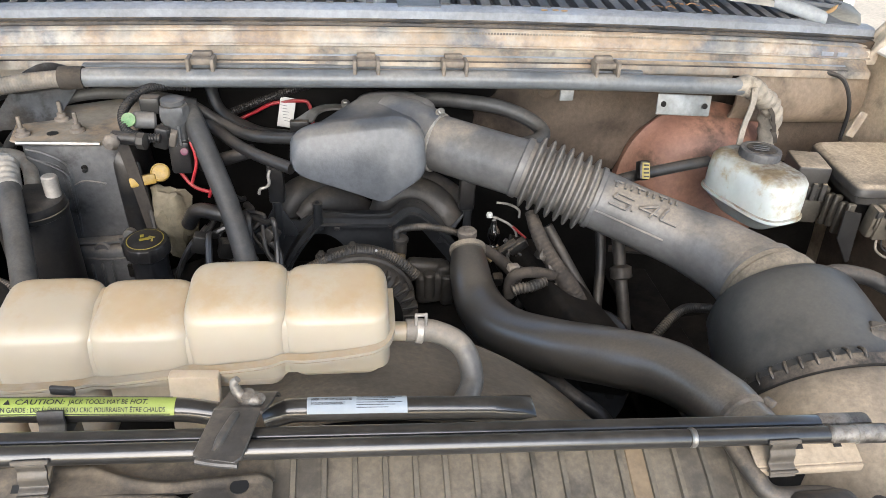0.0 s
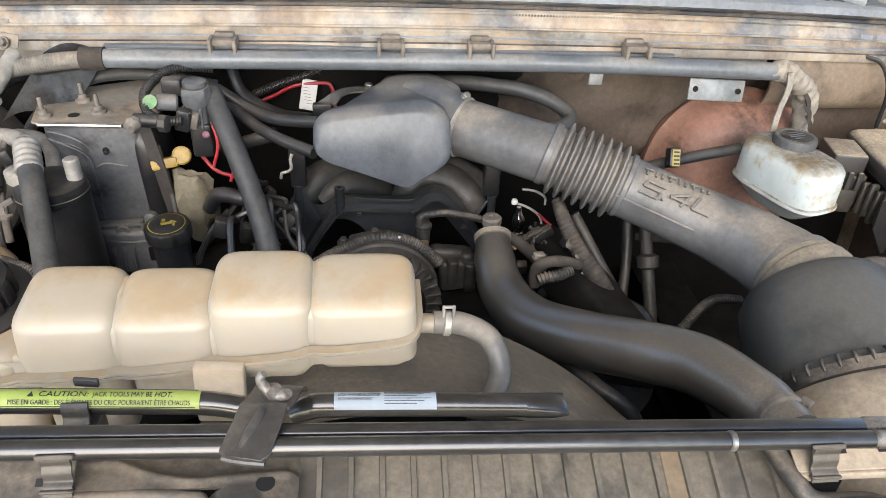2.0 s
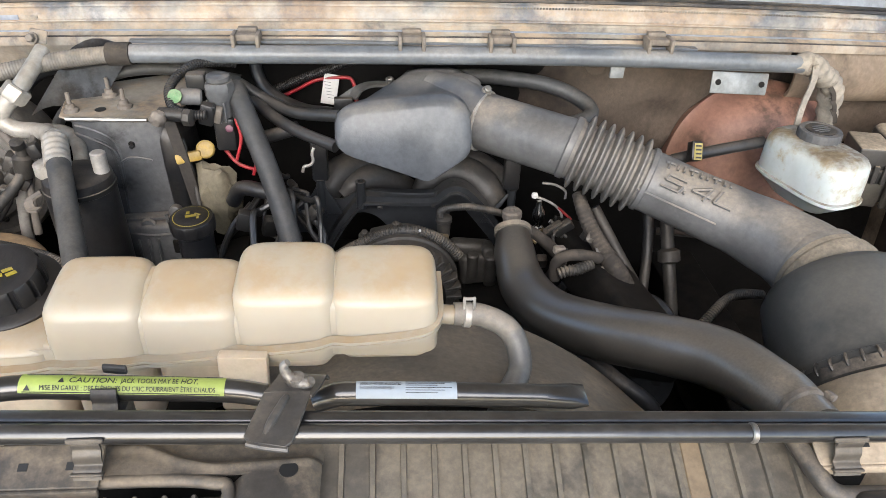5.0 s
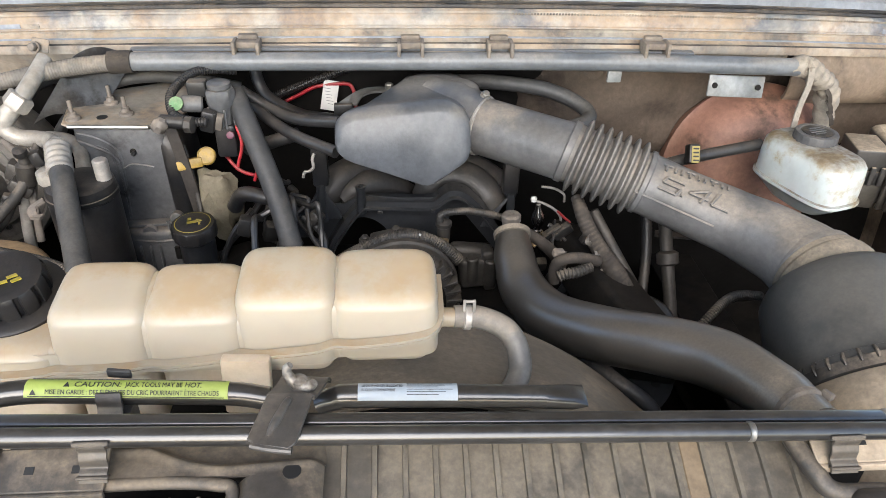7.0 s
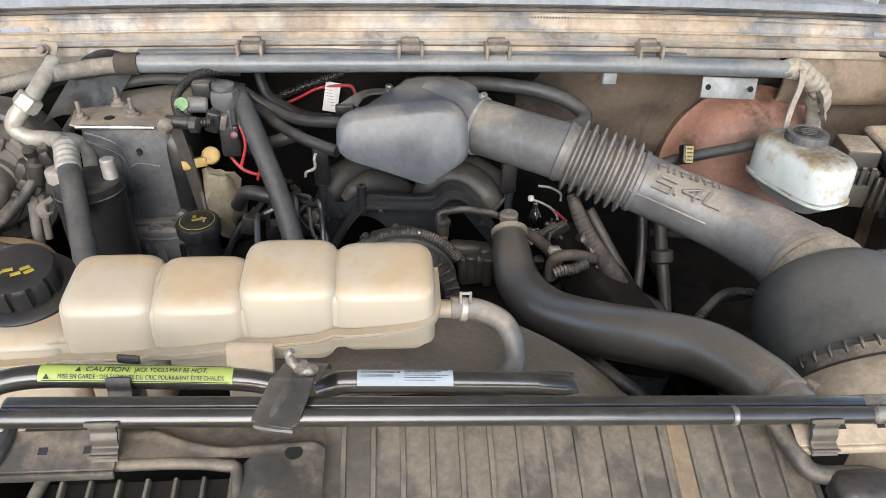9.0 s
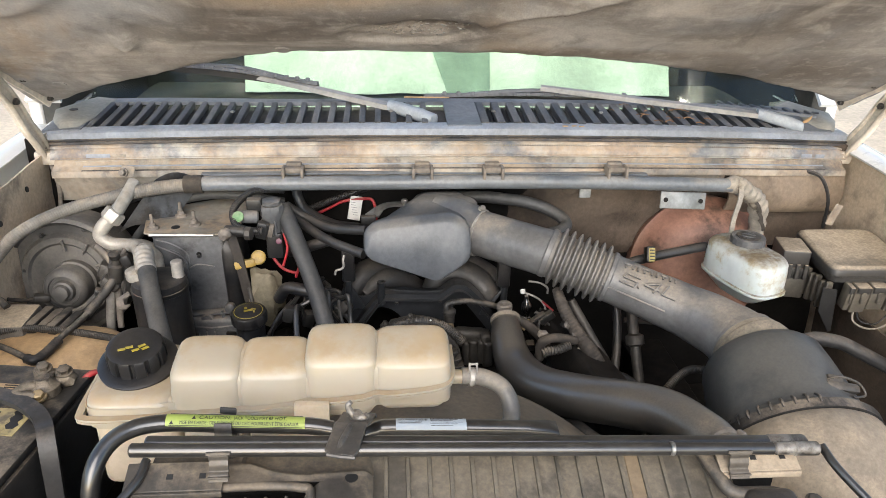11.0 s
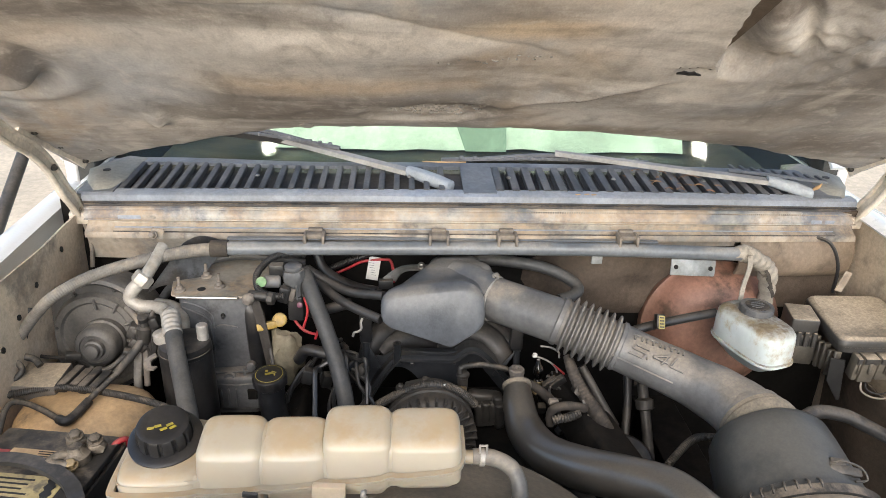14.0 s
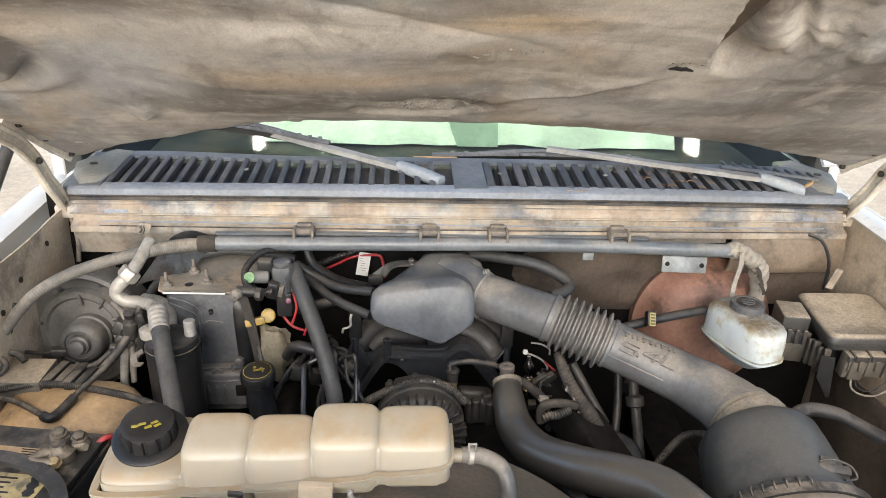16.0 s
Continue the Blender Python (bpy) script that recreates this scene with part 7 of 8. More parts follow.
t = thing("dipstick", (-0.40, 0.67, -0.3), "yellow dipstick handle on a thin steel tube", "dipstick")
part("tube", tube([(-0.432, 0.69, -0.075), (-0.418, 0.665, -0.125), (-0.402, 0.62, -0.18), (-0.39, 0.60, -0.26)], 0.0040, 10, 6), M_CAST, t)
part("grip", box((-0.419, 0.663, -0.093), (0.040, 0.014, 0.016), 0.003, 2, (-15, -8, 8)), M_YELLOW, t)
part("disc", lathe([(0.0135, -0.004), (0.0145, -0.003), (0.0145, 0.002), (0.013, 0.003), (0.012, 0.0018), (0.005, 0.0018)], along((-0.393, 0.668, -0.082), (-0.391, 0.60, -0.036)), 26), M_YELLOW, t)

part("bracket", strap([(-0.440, 0.668, -0.035), (-0.432, 0.660, -0.065), (-0.424, 0.655, -0.110), (-0.412, 0.648, -0.185)], 0.0016, 0.020, side=(0.95, -0.2, 0.15)), M_TAPE, t, "dusty steel tube bracket")
for x, z in ((-0.341, -0.062), (-0.318, -0.088)):
    part("lead", tube([(x, 0.672, z + 0.03), (x + 0.006, 0.665, z), (x - 0.004, 0.660, z - 0.035)], 0.0026, 8, 5), M_RED, t, "red lead")
part("plug", lathe([(0.005, 0), (0.0058, 0.003), (0.0058, 0.008), (0.0035, 0.009)], along((-0.349, 0.665, -0.045), (-0.349, 0.60, -0.02)), 14), M_PINK, t, "purple plug end")

t = thing("purge_valve", (-0.37, 0.67, -0.06), "grey vacuum valve with hoses and a green cap", "valve")
part("body", lathe([(0.018, -0.05), (0.0195, -0.045), (0.0195, -0.012), (0.0225, -0.008), (0.0235, 0.010), (0.0215, 0.016), (0.010, 0.018)], Matrix.Translation((-0.363, 0.690, 0.006)), 8), M_CASE, t)
part("lid", lathe([(0.016, 0.016), (0.018, 0.018), (0.018, 0.024), (0.015, 0.026)], Matrix.Translation((-0.363, 0.690, 0.006)), 20), M_CASE, t)
for k in range(8):
    a = radians(45 * k + 22)
    part("rib", box((-0.363 + 0.0205 * math.cos(a), 0.690 + 0.0205 * math.sin(a), -0.022), (0.004, 0.004, 0.032), 0.001, 1, (0, 0, 45 * k + 22)), M_CASE, t)
part("plug", box((-0.366, 0.664, -0.022), (0.016, 0.014, 0.026), 0.003, 2, (12, 15, 0)), M_CLIPD, t)
part("plug_tab", box((-0.368, 0.656, -0.012), (0.006, 0.006, 0.016), 0.0015, 1, (12, 15, 0)), M_DIRTY, t)
part("lower", box((-0.360, 0.686, -0.060), (0.032, 0.03, 0.055), 0.005, 2), M_BLACK, t)
part("connector", box((-0.379, 0.662, -0.020), (0.022, 0.018, 0.034), 0.004, 2, (0, 15, 0)), M_LOOMB, t)
part("solenoid", pin((-0.420, 0.672, 0.004), (-0.388, 0.680, 0.000), 0.013, 18), M_CASE, t)
part("green_cap", lathe([(0.0095, 0), (0.0105, 0.002), (0.0105, 0.005), (0.007, 0.004)], along((-0.421, 0.660, 0.008), (-0.424, 0.60, 0.045)), 22), M_GREEN, t, "green round cap")
part("top_block", box((-0.395, 0.69, 0.022), (0.03, 0.022, 0.026), 0.005, 2), M_DIRTY, t)
part("fitting", pin((-0.445, 0.640, -0.010), (-0.395, 0.638, -0.014), 0.010, 12), M_LOOMB, t)
part("nut", lathe([(0.011, 0), (0.013, 0.002), (0.013, 0.012), (0.008, 0.014)], along((-0.405, 0.63, -0.012), (-0.38, 0.625, -0.012)), 8), M_CAST, t)
part("foil", box((-0.443, 0.63, -0.014), (0.022, 0.022, 0.026), 0.007, 1, (20, 30, 10)), M_CLIPD, t, "crumpled foil wrap")
part("loom", tube([(-0.345, 0.745, 0.030), (-0.38, 0.735, 0.035), (-0.41, 0.715, 0.034), (-0.433, 0.68, 0.016), (-0.425, 0.65, -0.004), (-0.40, 0.638, -0.010), (-0.375, 0.638, -0.012)], 0.0062, 12, rib=(0.004, 0.0012)), M_LOOMB, t, "corrugated cable loom")

def hose(pts, r, material, label, rib=None, name="hose", cat="hose", seg=14, n=6):
    return solo(name, tube(pts, r, seg, n, rib), material, label, cat, "engine bay hoses")


hose([(-0.345, 0.715, 0.000), (-0.337, 0.695, -0.008), (-0.314, 0.655, -0.044), (-0.281, 0.60, -0.108), (-0.255, 0.545, -0.175), (-0.245, 0.52, -0.25)], 0.0165, M_MATHOSE, "thick grey rubber heater hose", seg=18)
hose([(-0.680, 0.79, -0.13), (-0.663, 0.785, -0.092), (-0.634, 0.787, -0.058), (-0.599, 0.790, -0.031), (-0.561, 0.797, -0.011), (-0.520, 0.805, -0.004), (-0.474, 0.812, -0.005), (-0.42, 0.820, -0.014), (-0.36, 0.83, -0.03)], 0.0095, M_MATHOSE, "dusty hose arched over the heater case")
hose([(-0.345, 0.75, -0.005), (-0.30, 0.735, -0.028), (-0.25, 0.70, -0.034), (-0.18, 0.66, -0.022)], 0.0095, M_RUBBER, "black vacuum hose to the resonator")
hose([(-0.350, 0.77, -0.015), (-0.30, 0.715, -0.038), (-0.25, 0.67, -0.050), (-0.185, 0.62, -0.054)], 0.0095, M_RUBBER, "black vacuum hose to the resonator")
hose([(-0.335, 0.86, 0.02), (-0.333, 0.84, -0.013), (-0.313, 0.82, -0.045), (-0.255, 0.78, -0.060), (-0.194, 0.72, -0.044)], 0.0105, M_RUBBER, "black hose under the cowl")
hose([(0.000, 0.83, -0.020), (0.063, 0.82, -0.016), (0.110, 0.805, -0.015), (0.153, 0.79, -0.016), (0.188, 0.775, -0.022), (0.215, 0.76, -0.031), (0.231, 0.745, -0.040), (0.232, 0.73, -0.047), (0.216, 0.715, -0.051), (0.186, 0.70, -0.053)], 0.0128, M_MATHOSE, "black curved hose behind the intake", seg=18)
hose([(-0.34, 0.73, -0.10), (-0.30, 0.70, -0.075), (-0.25, 0.69, -0.055)], 0.011, M_HOSE, "short grey heater hose")
hose([(-0.355, 0.64, -0.16), (-0.335, 0.625, -0.128), (-0.30, 0.61, -0.125), (-0.27, 0.605, -0.13)], 0.012, M_BLACK, "black bent coolant hose")
hose([(-0.74, 0.83, -0.10), (-0.715, 0.80, -0.05), (-0.68, 0.775, -0.01), (-0.635, 0.765, 0.012), (-0.57, 0.765, 0.026), (-0.48, 0.765, 0.034), (-0.40, 0.75, 0.03)], 0.010, M_HOSE, "grey hose over the heater case")
hose([(-0.335, 0.865, -0.072), (-0.28, 0.868, -0.048), (-0.22, 0.87, -0.026), (-0.165, 0.872, -0.008)], 0.0065, M_LOOMB, "black corrugated cable loom", rib=(0.004, 0.0012), name="cable_loom", cat="cable")
hose([(-0.318, 0.862, -0.082), (-0.270, 0.866, -0.060), (-0.233, 0.866, -0.042), (-0.182, 0.866, -0.037), (-0.170, 0.864, -0.044), (-0.1655, 0.860, -0.064), (-0.164, 0.855, -0.090)], 0.0034, M_RED, "bright red battery cable", name="red_cable", cat="cable")
t = thing("cable_tag", (-0.213, 0.81, -0.08), "white paper tag with printed lines on a red cable", "tag")
part("paper", box((-0.2105, 0.858, -0.0560), (0.0275, 0.0015, 0.053), 0.0005, 1, (-20, 10, 0)), M_LABELW, t)
for j in range(6):
    part("print_bar", box((-0.2150 + 0.0010 * j, 0.8580 - 0.0019 * (j - 2.5) - 0.0014, -0.0440 - 0.0052 * j), (0.013 - 0.003 * (j % 2), 0.0008, 0.0010), 0, 1, (-20, 10, 0)), M_PRINT, t)
hose([(-0.885, 0.534, -0.170), (-0.871, 0.534, -0.165), (-0.791, 0.546, -0.160), (-0.688, 0.530, -0.163), (-0.58, 0.491, -0.165), (-0.54, 0.47, -0.19)], 0.0058, M_LOOM, "thin dusty corrugated loom over the duct", rib=(0.0035, 0.001), name="cable_loom", cat="cable")
hose([(-0.870, 0.46, -0.20), (-0.868, 0.490, -0.172), (-0.860, 0.508, -0.165), (-0.829, 0.501, -0.165), (-0.790, 0.48, -0.166), (-0.759, 0.461, -0.168), (-0.743, 0.454, -0.168), (-0.730, 0.475, -0.166), (-0.722, 0.508, -0.160), (-0.690, 0.56, -0.140), (-0.665, 0.60, -0.115), (-0.648, 0.62, -0.09), (-0.635, 0.65, -0.05)], 0.0055, M_LOOM, "thin dusty vacuum line with a joint", name="vacuum_line")
solo("line_sleeve", tube([(-0.758, 0.460, -0.168), (-0.743, 0.454, -0.168), (-0.732, 0.472, -0.166), (-0.722, 0.505, -0.161)], 0.0088, 12, 6), M_LOOMB, "black rubber sleeve on a vacuum line", "sleeve", "line sleeves")
solo("line_sleeve", tube([(-0.690, 0.56, -0.140), (-0.665, 0.60, -0.115), (-0.648, 0.62, -0.09)], 0.0082, 12, 6), M_LOOM, "dusty rubber sleeve on a vacuum line", "sleeve", "line sleeves")
hose([(-0.70, 0.68, -0.06), (-0.672, 0.655, -0.075), (-0.655, 0.63, -0.11), (-0.655, 0.61, -0.20)], 0.006, M_CLIPD, "pale plastic drain line", name="drain_line")
hose([(-0.78, 0.63, -0.19), (-0.72, 0.62, -0.185), (-0.675, 0.63, -0.12), (-0.66, 0.65, -0.06)], 0.005, M_RUBBER, "thin black cable by the blower", name="cable", cat="cable")
t = thing("line_fitting", (-0.66, 0.645, -0.1), "dusty metal line fitting with bolts", "fitting")
part("block", box((-0.672, 0.645, -0.095), (0.035, 0.025, 0.03), 0.005, 2, (0, 25, 10)), M_CAST, t)
part("bolt", hexbolt((-0.668, 0.632, -0.088), (0, -1, 0.3), 0.006), M_CAST, t)

# ---- engine ----
t = thing("intake_manifold", (-0.07, 0.62, -0.3), "black plastic intake manifold with curved runners", "manifold")


def beam(line, up, deep):
    """A moulded beam of square section with a ledge, along a line."""
    bm = bmesh.new()
    path = smooth_path(line, 6)
    rings = []
    for i, p in enumerate(path):
        f = (path[min(i + 1, len(path) - 1)] - path[max(i - 1, 0)]).normalized()
        n = Vector((0, 1, 0)).cross(f).normalized()
        n = n if n.z > 0 or abs(n.z) < 0.2 and n.x * (p.x + 0.07) > 0 else -n
        rings.append([p + n * up, p + n * up * 0.9 - Vector((0, deep * 0.5, 0)), p - n * up * 0.2 - Vector((0, deep * 0.55, 0)), p - n * up * 0.25 - Vector((0, deep * 0.9, 0)), p - n * up * 0.6 - Vector((0, deep * 0.9, 0)), p - n * up - Vector((0, deep * 0.3, 0)), p - n * up + Vector((0, deep * 0.6, 0)), p + n * up + Vector((0, deep * 0.6, 0))])
    return skin(bm, rings)


part("front_beam", beam([(-0.151, 0.700, -0.186), (-0.081, 0.700, -0.189), (-0.032, 0.700, -0.189), (-0.017, 0.700, -0.180), (-0.003, 0.700, -0.169), (0.014, 0.700, -0.169), (0.032, 0.700, -0.181), (0.068, 0.698, -0.221), (0.107, 0.694, -0.278)], 0.0085, 0.026), M_MANI, t)
part("left_arm", beam([(-0.152, 0.700, -0.189), (-0.166, 0.700, -0.204), (-0.188, 0.698, -0.235), (-0.208, 0.695, -0.270), (-0.226, 0.690, -0.312)], 0.008, 0.026), M_MANI, t)
part("runner", tube([(-0.219, 0.750, -0.216), (-0.209, 0.760, -0.195), (-0.191, 0.775, -0.177), (-0.162, 0.800, -0.180), (-0.131, 0.820, -0.202)], [0.022, 0.026, 0.028, 0.028, 0.026], 20, 8), M_RUN, t)
part("runner", tube([(-0.188, 0.750, -0.212), (-0.165, 0.760, -0.194), (-0.134, 0.775, -0.192), (-0.096, 0.790, -0.212), (-0.068, 0.800, -0.229)], [0.020, 0.024, 0.026, 0.024, 0.020], 20, 8), M_RUN, t)
part("runner", tube([(-0.049, 0.760, -0.214), (-0.030, 0.765, -0.188), (0.002, 0.770, -0.176), (0.033, 0.765, -0.179), (0.059, 0.750, -0.191), (0.077, 0.730, -0.211), (0.084, 0.700, -0.229)], [0.020, 0.026, 0.030, 0.031, 0.030, 0.027, 0.024], 20, 8), M_RUN, t)
part("runner", tube([(0.028, 0.800, -0.168), (0.056, 0.800, -0.177), (0.087, 0.785, -0.192), (0.106, 0.760, -0.210)], [0.022, 0.024, 0.024, 0.022], 20, 8), M_RUN, t)
WEB_TOP = ((-0.262, -0.192), (-0.186, -0.196), (-0.155, -0.176), (-0.030, -0.178), (0.000, -0.158), (0.020, -0.161), (0.125, -0.300))


def web_at(u, v):
    """The moulded front web with its two arched openings."""
    x = -0.262 + 0.380 * u
    top = float(np.interp(x, [p[0] for p in WEB_TOP], [p[1] for p in WEB_TOP]))
    if x < -0.226:
        low = -0.236
    elif x < -0.096:
        low = -0.325 + 0.104 * math.sqrt(max(0.0, 1 - ((x + 0.150) / 0.062) ** 2))
    elif x < -0.002:
        low = -0.262
    else:
        low = top - 0.048
    return (x, 0.706 + 0.006 * math.sin(9 * u), top + (low - top) * v)


part("web", sheet(web_at, 150, 8, 0.004), M_MANI, t)
part("spot", box((-0.032, 0.672, -0.190), (0.007, 0.004, 0.006), 0.0015, 1), M_RUN, t)
part("spot", box((-0.122, 0.672, -0.192), (0.009, 0.004, 0.006), 0.0015, 1), M_RUN, t)
for q, h in (((-0.154, 0.686, -0.152), 0.048), ((-0.221, 0.695, -0.152), 0.07), ((0.103, 0.688, -0.168), 0.07)):
    part("post", lathe([(0.0085, -h), (0.0075, -0.004), (0.0088, 0.0), (0.0088, 0.003), (0.0045, 0.0032), (0.004, -0.004)], Matrix.Translation(q), 16), M_MANI, t)
for q, s in (((-0.221, 0.695, -0.156), 1), ((-0.221, 0.695, -0.156), -1), ((0.103, 0.688, -0.172), -1), ((0.103, 0.688, -0.172), -1.5)):
    q = Vector(q)
    bm = plate([(0, 0), (0.006, -0.004), (0.030, -0.048), (0.034, -0.060), (0.0, -0.060)], 0.003, 0.0006, Matrix.Translation(q) @ pose(0, 0, 0, 90, 0, 0) @ Matrix.Diagonal((s, 1, 1, 1)))
    part("gusset", bm, M_MANI, t)
tw = part("tower", box((-0.220, 0.700, -0.116), (0.026, 0.022, 0.07), 0.003), M_BLACK, t)
part("tower", box((0.100, 0.690, -0.134), (0.026, 0.022, 0.06), 0.003), M_BLACK, t)
part("clip", tube([(-0.226, 0.680, -0.085), (-0.229, 0.676, -0.094), (-0.228, 0.674, -0.106), (-0.234, 0.674, -0.113), (-0.243, 0.674, -0.116), (-0.246, 0.676, -0.126)], 0.0026, 8, 5), M_ALU, t, "bent steel clip")
part("ledge", box((-0.262, 0.690, -0.214), (0.045, 0.03, 0.06), 0.004), M_MANI, t)
solo("engine_block", box((-0.06, 0.52, -0.42), (0.46, 0.50, 0.22), 0.02), M_DARK, "dirty engine block below the manifold, darkened for deep shade", "engine")
solo("valve_cover", box((0.235, 0.50, -0.245), (0.09, 0.34, 0.07), 0.012, 3, (0, 22, 12)), M_DARK, "dusty valve cover, darkened for deep shade", "valve cover", "valve covers")
solo("valve_cover", box((-0.37, 0.50, -0.285), (0.09, 0.34, 0.07), 0.012, 3, (0, -22, 0)), M_DARK, "dusty valve cover, darkened for deep shade", "valve cover", "valve covers")

t = thing("alternator", (-0.08, 0.48, -0.30), "dirty alloy alternator with a finned case", "alternator")
am = along((-0.088, 0.61, -0.262), (-0.081, 0.40, -0.262)) @ Matrix.Diagonal((1.10, 1.10, 1.0, 1.0))
part("case", lathe([(0.066, 0.0), (0.076, 0.01), (0.078, 0.03), (0.078, 0.050), (0.082, 0.052), (0.082, 0.060), (0.078, 0.062), (0.078, 0.085), (0.072, 0.095), (0.060, 0.10), (0.03, 0.105)], am, 56), M_CAST, t)
for k in range(30):
    a = 2 * math.pi * k / 30
    bm = bmesh.new()
    rbox(bm, (0.072, 0, 0.092), (0.022, 0.005, 0.018), 0.001, 1)
    bmesh.ops.transform(bm, matrix=am @ pose(0, 0, 0, 0, 0, math.degrees(a)), verts=bm.verts[:])
    part("fin", bm, M_CAST, t)
part("face", lathe([(0.060, 0.1005), (0.060, 0.1015), (0.045, 0.102)], am, 40), M_DARK, t)
part("pulley", lathe([(0.028, 0.105), (0.032, 0.107), (0.028, 0.112), (0.032, 0.117), (0.028, 0.122), (0.032, 0.127), (0.02, 0.13)], am, 32), M_DARK, t)
part("loom", tube([(-0.215, 0.582, -0.250), (-0.203, 0.580, -0.238), (-0.175, 0.578, -0.217), (-0.152, 0.575, -0.201), (-0.124, 0.572, -0.186), (-0.096, 0.570, -0.175), (-0.068, 0.567, -0.172), (-0.040, 0.565, -0.180), (-0.017, 0.562, -0.194), (0.004, 0.560, -0.216)], 0.0085, 12, rib=(0.004, 0.0009)), M_LOOM, t)
part("strap", lathe([(0.0092, 0), (0.0100, 0.001), (0.0100, 0.022), (0.0092, 0.023)], along((-0.088, 0.5695, -0.1735), (-0.060, 0.5665, -0.1735)), 18), M_HOSE, t)
part("tie_head", box((-0.059, 0.558, -0.166), (0.004, 0.003, 0.004), 0.001, 1), M_LABELW, t, "white cable tie head")
part("ear", box((-0.110, 0.600, -0.196), (0.055, 0.02, 0.022), 0.006, 2, (0, -14, 0)), M_CAST, t)
part("ear", tube([(-0.150, 0.545, -0.226), (-0.128, 0.545, -0.204), (-0.112, 0.545, -0.192), (-0.098, 0.545, -0.190), (-0.086, 0.545, -0.196)], [0.006, 0.007, 0.008, 0.008, 0.006], 12, 6), M_CAST, t)
for q in ((-0.096, 0.600, -0.184), (-0.146, 0.600, -0.200)):
    part("boss", lathe([(0.009, -0.03), (0.010, -0.008), (0.010, 0.0), (0.006, 0.003)], Matrix.Translation(q), 14), M_CAST, t)
    part("bolt", hexbolt(q, (0, -0.3, 0.95), 0.006, 0.008), M_CAST, t)
part("connector", box((-0.024, 0.600, -0.207), (0.028, 0.016, 0.010), 0.003, 2, (0, 0, -8)), M_BRASS, t)
bm = box((0.026, 0.612, -0.240), (0.070, 0.028, 0.040), 0.010, 3, (0, 8, 4))
rbox(bm, (0.034, 0.600, -0.266), (0.052, 0.024, 0.060), 0.010, 3, (0, -4, 4))
rbox(bm, (0.058, 0.604, -0.262), (0.022, 0.030, 0.080), 0.007, 3, (0, -6, 4))
part("bracket", bm, M_CAST, t, "cast alloy bracket")
for q in ((0.030, 0.592, -0.236), (0.060, 0.590, -0.240)):
    part("boss", lathe([(0.009, -0.045), (0.0105, -0.040), (0.0105, 0.0), (0.008, 0.003)], Matrix.Translation(q), 14), M_CAST, t)
t = thing("vacuum_sender", (-0.018, 0.62, -0.21), "dusty sender with a braided vacuum line", "sender")
part("body", lathe([(0.0105, -0.034), (0.0115, -0.008, 1), (0.0135, -0.006, 1), (0.0135, 0.0), (0.010, 0.003), (0.004, 0.005)], Matrix.Translation((-0.0175, 0.620, -0.181)), 18), M_CAST, t)
part("line", tube([(-0.024, 0.616, -0.178), (-0.024, 0.617, -0.168), (-0.016, 0.619, -0.1635), (0.000, 0.621, -0.162), (0.023, 0.624, -0.163), (0.051, 0.626, -0.169), (0.075, 0.628, -0.177), (0.096, 0.630, -0.189)], 0.0058, 12, rib=(0.003, 0.0004)), M_LOOM, t)

t = thing("fuel_rail", (0.2, 0.55, -0.2), "taped wiring bundle and fuel rail over the valve cover", "fuel rail")
part("harness", tube([(0.186, 0.580, -0.114), (0.190, 0.560, -0.127), (0.200, 0.545, -0.148), (0.211, 0.530, -0.166), (0.225, 0.515, -0.185), (0.239, 0.500, -0.200), (0.256, 0.490, -0.227), (0.273, 0.480, -0.251), (0.297, 0.470, -0.284), (0.322, 0.460, -0.318)], [0.009, 0.011, 0.012, 0.013, 0.0145, 0.0145, 0.013, 0.012, 0.011, 0.010], 16, rib=(0.007, 0.0007)), M_TAPE, t)
part("rail", tube([(0.222, 0.600, -0.151), (0.244, 0.580, -0.186), (0.266, 0.560, -0.221), (0.289, 0.540, -0.256)], 0.009, 14, 6), M_CAST, t)
part("elbow_loom", tube([(0.143, 0.490, -0.211), (0.141, 0.490, -0.186), (0.147, 0.485, -0.169), (0.165, 0.485, -0.164), (0.187, 0.490, -0.169), (0.210, 0.500, -0.181)], 0.0085, 14, 6), M_TAPE, t)
part("short_loom", tube([(0.144, 0.475, -0.191), (0.155, 0.475, -0.186), (0.169, 0.475, -0.184), (0.183, 0.480, -0.182), (0.194, 0.485, -0.180)], 0.0072, 14, rib=(0.005, 0.0018)), M_LOOM, t)
part("branch", tube([(0.102, 0.590, -0.178), (0.127, 0.580, -0.188), (0.152, 0.575, -0.208), (0.171, 0.570, -0.228), (0.191, 0.560, -0.246), (0.215, 0.545, -0.262)], [0.008, 0.009, 0.010, 0.010, 0.010, 0.010], 14, 6), M_TAPE, t)
part("notched_clip", box((0.147, 0.500, -0.165), (0.018, 0.012, 0.012), 0.002, 1, (0, 8, 12)), M_CLIPD, t)
part("bracket", strap([(0.202, 0.530, -0.153), (0.197, 0.525, -0.162), (0.208, 0.520, -0.167), (0.212, 0.510, -0.177)], 0.0012, 0.008, (0, 1, 0)), M_CLIPS, t)
part("bracket", strap([(0.221, 0.505, -0.197), (0.230, 0.500, -0.208), (0.239, 0.495, -0.220), (0.238, 0.490, -0.231)], 0.0014, 0.010, (0, 1, 0)), M_CLIPD, t)
part("plug", lathe([(0.006, 0), (0.007, 0.004), (0.005, 0.008)], Matrix.Translation((0.227, 0.490, -0.222)), 12), M_COPPER, t)
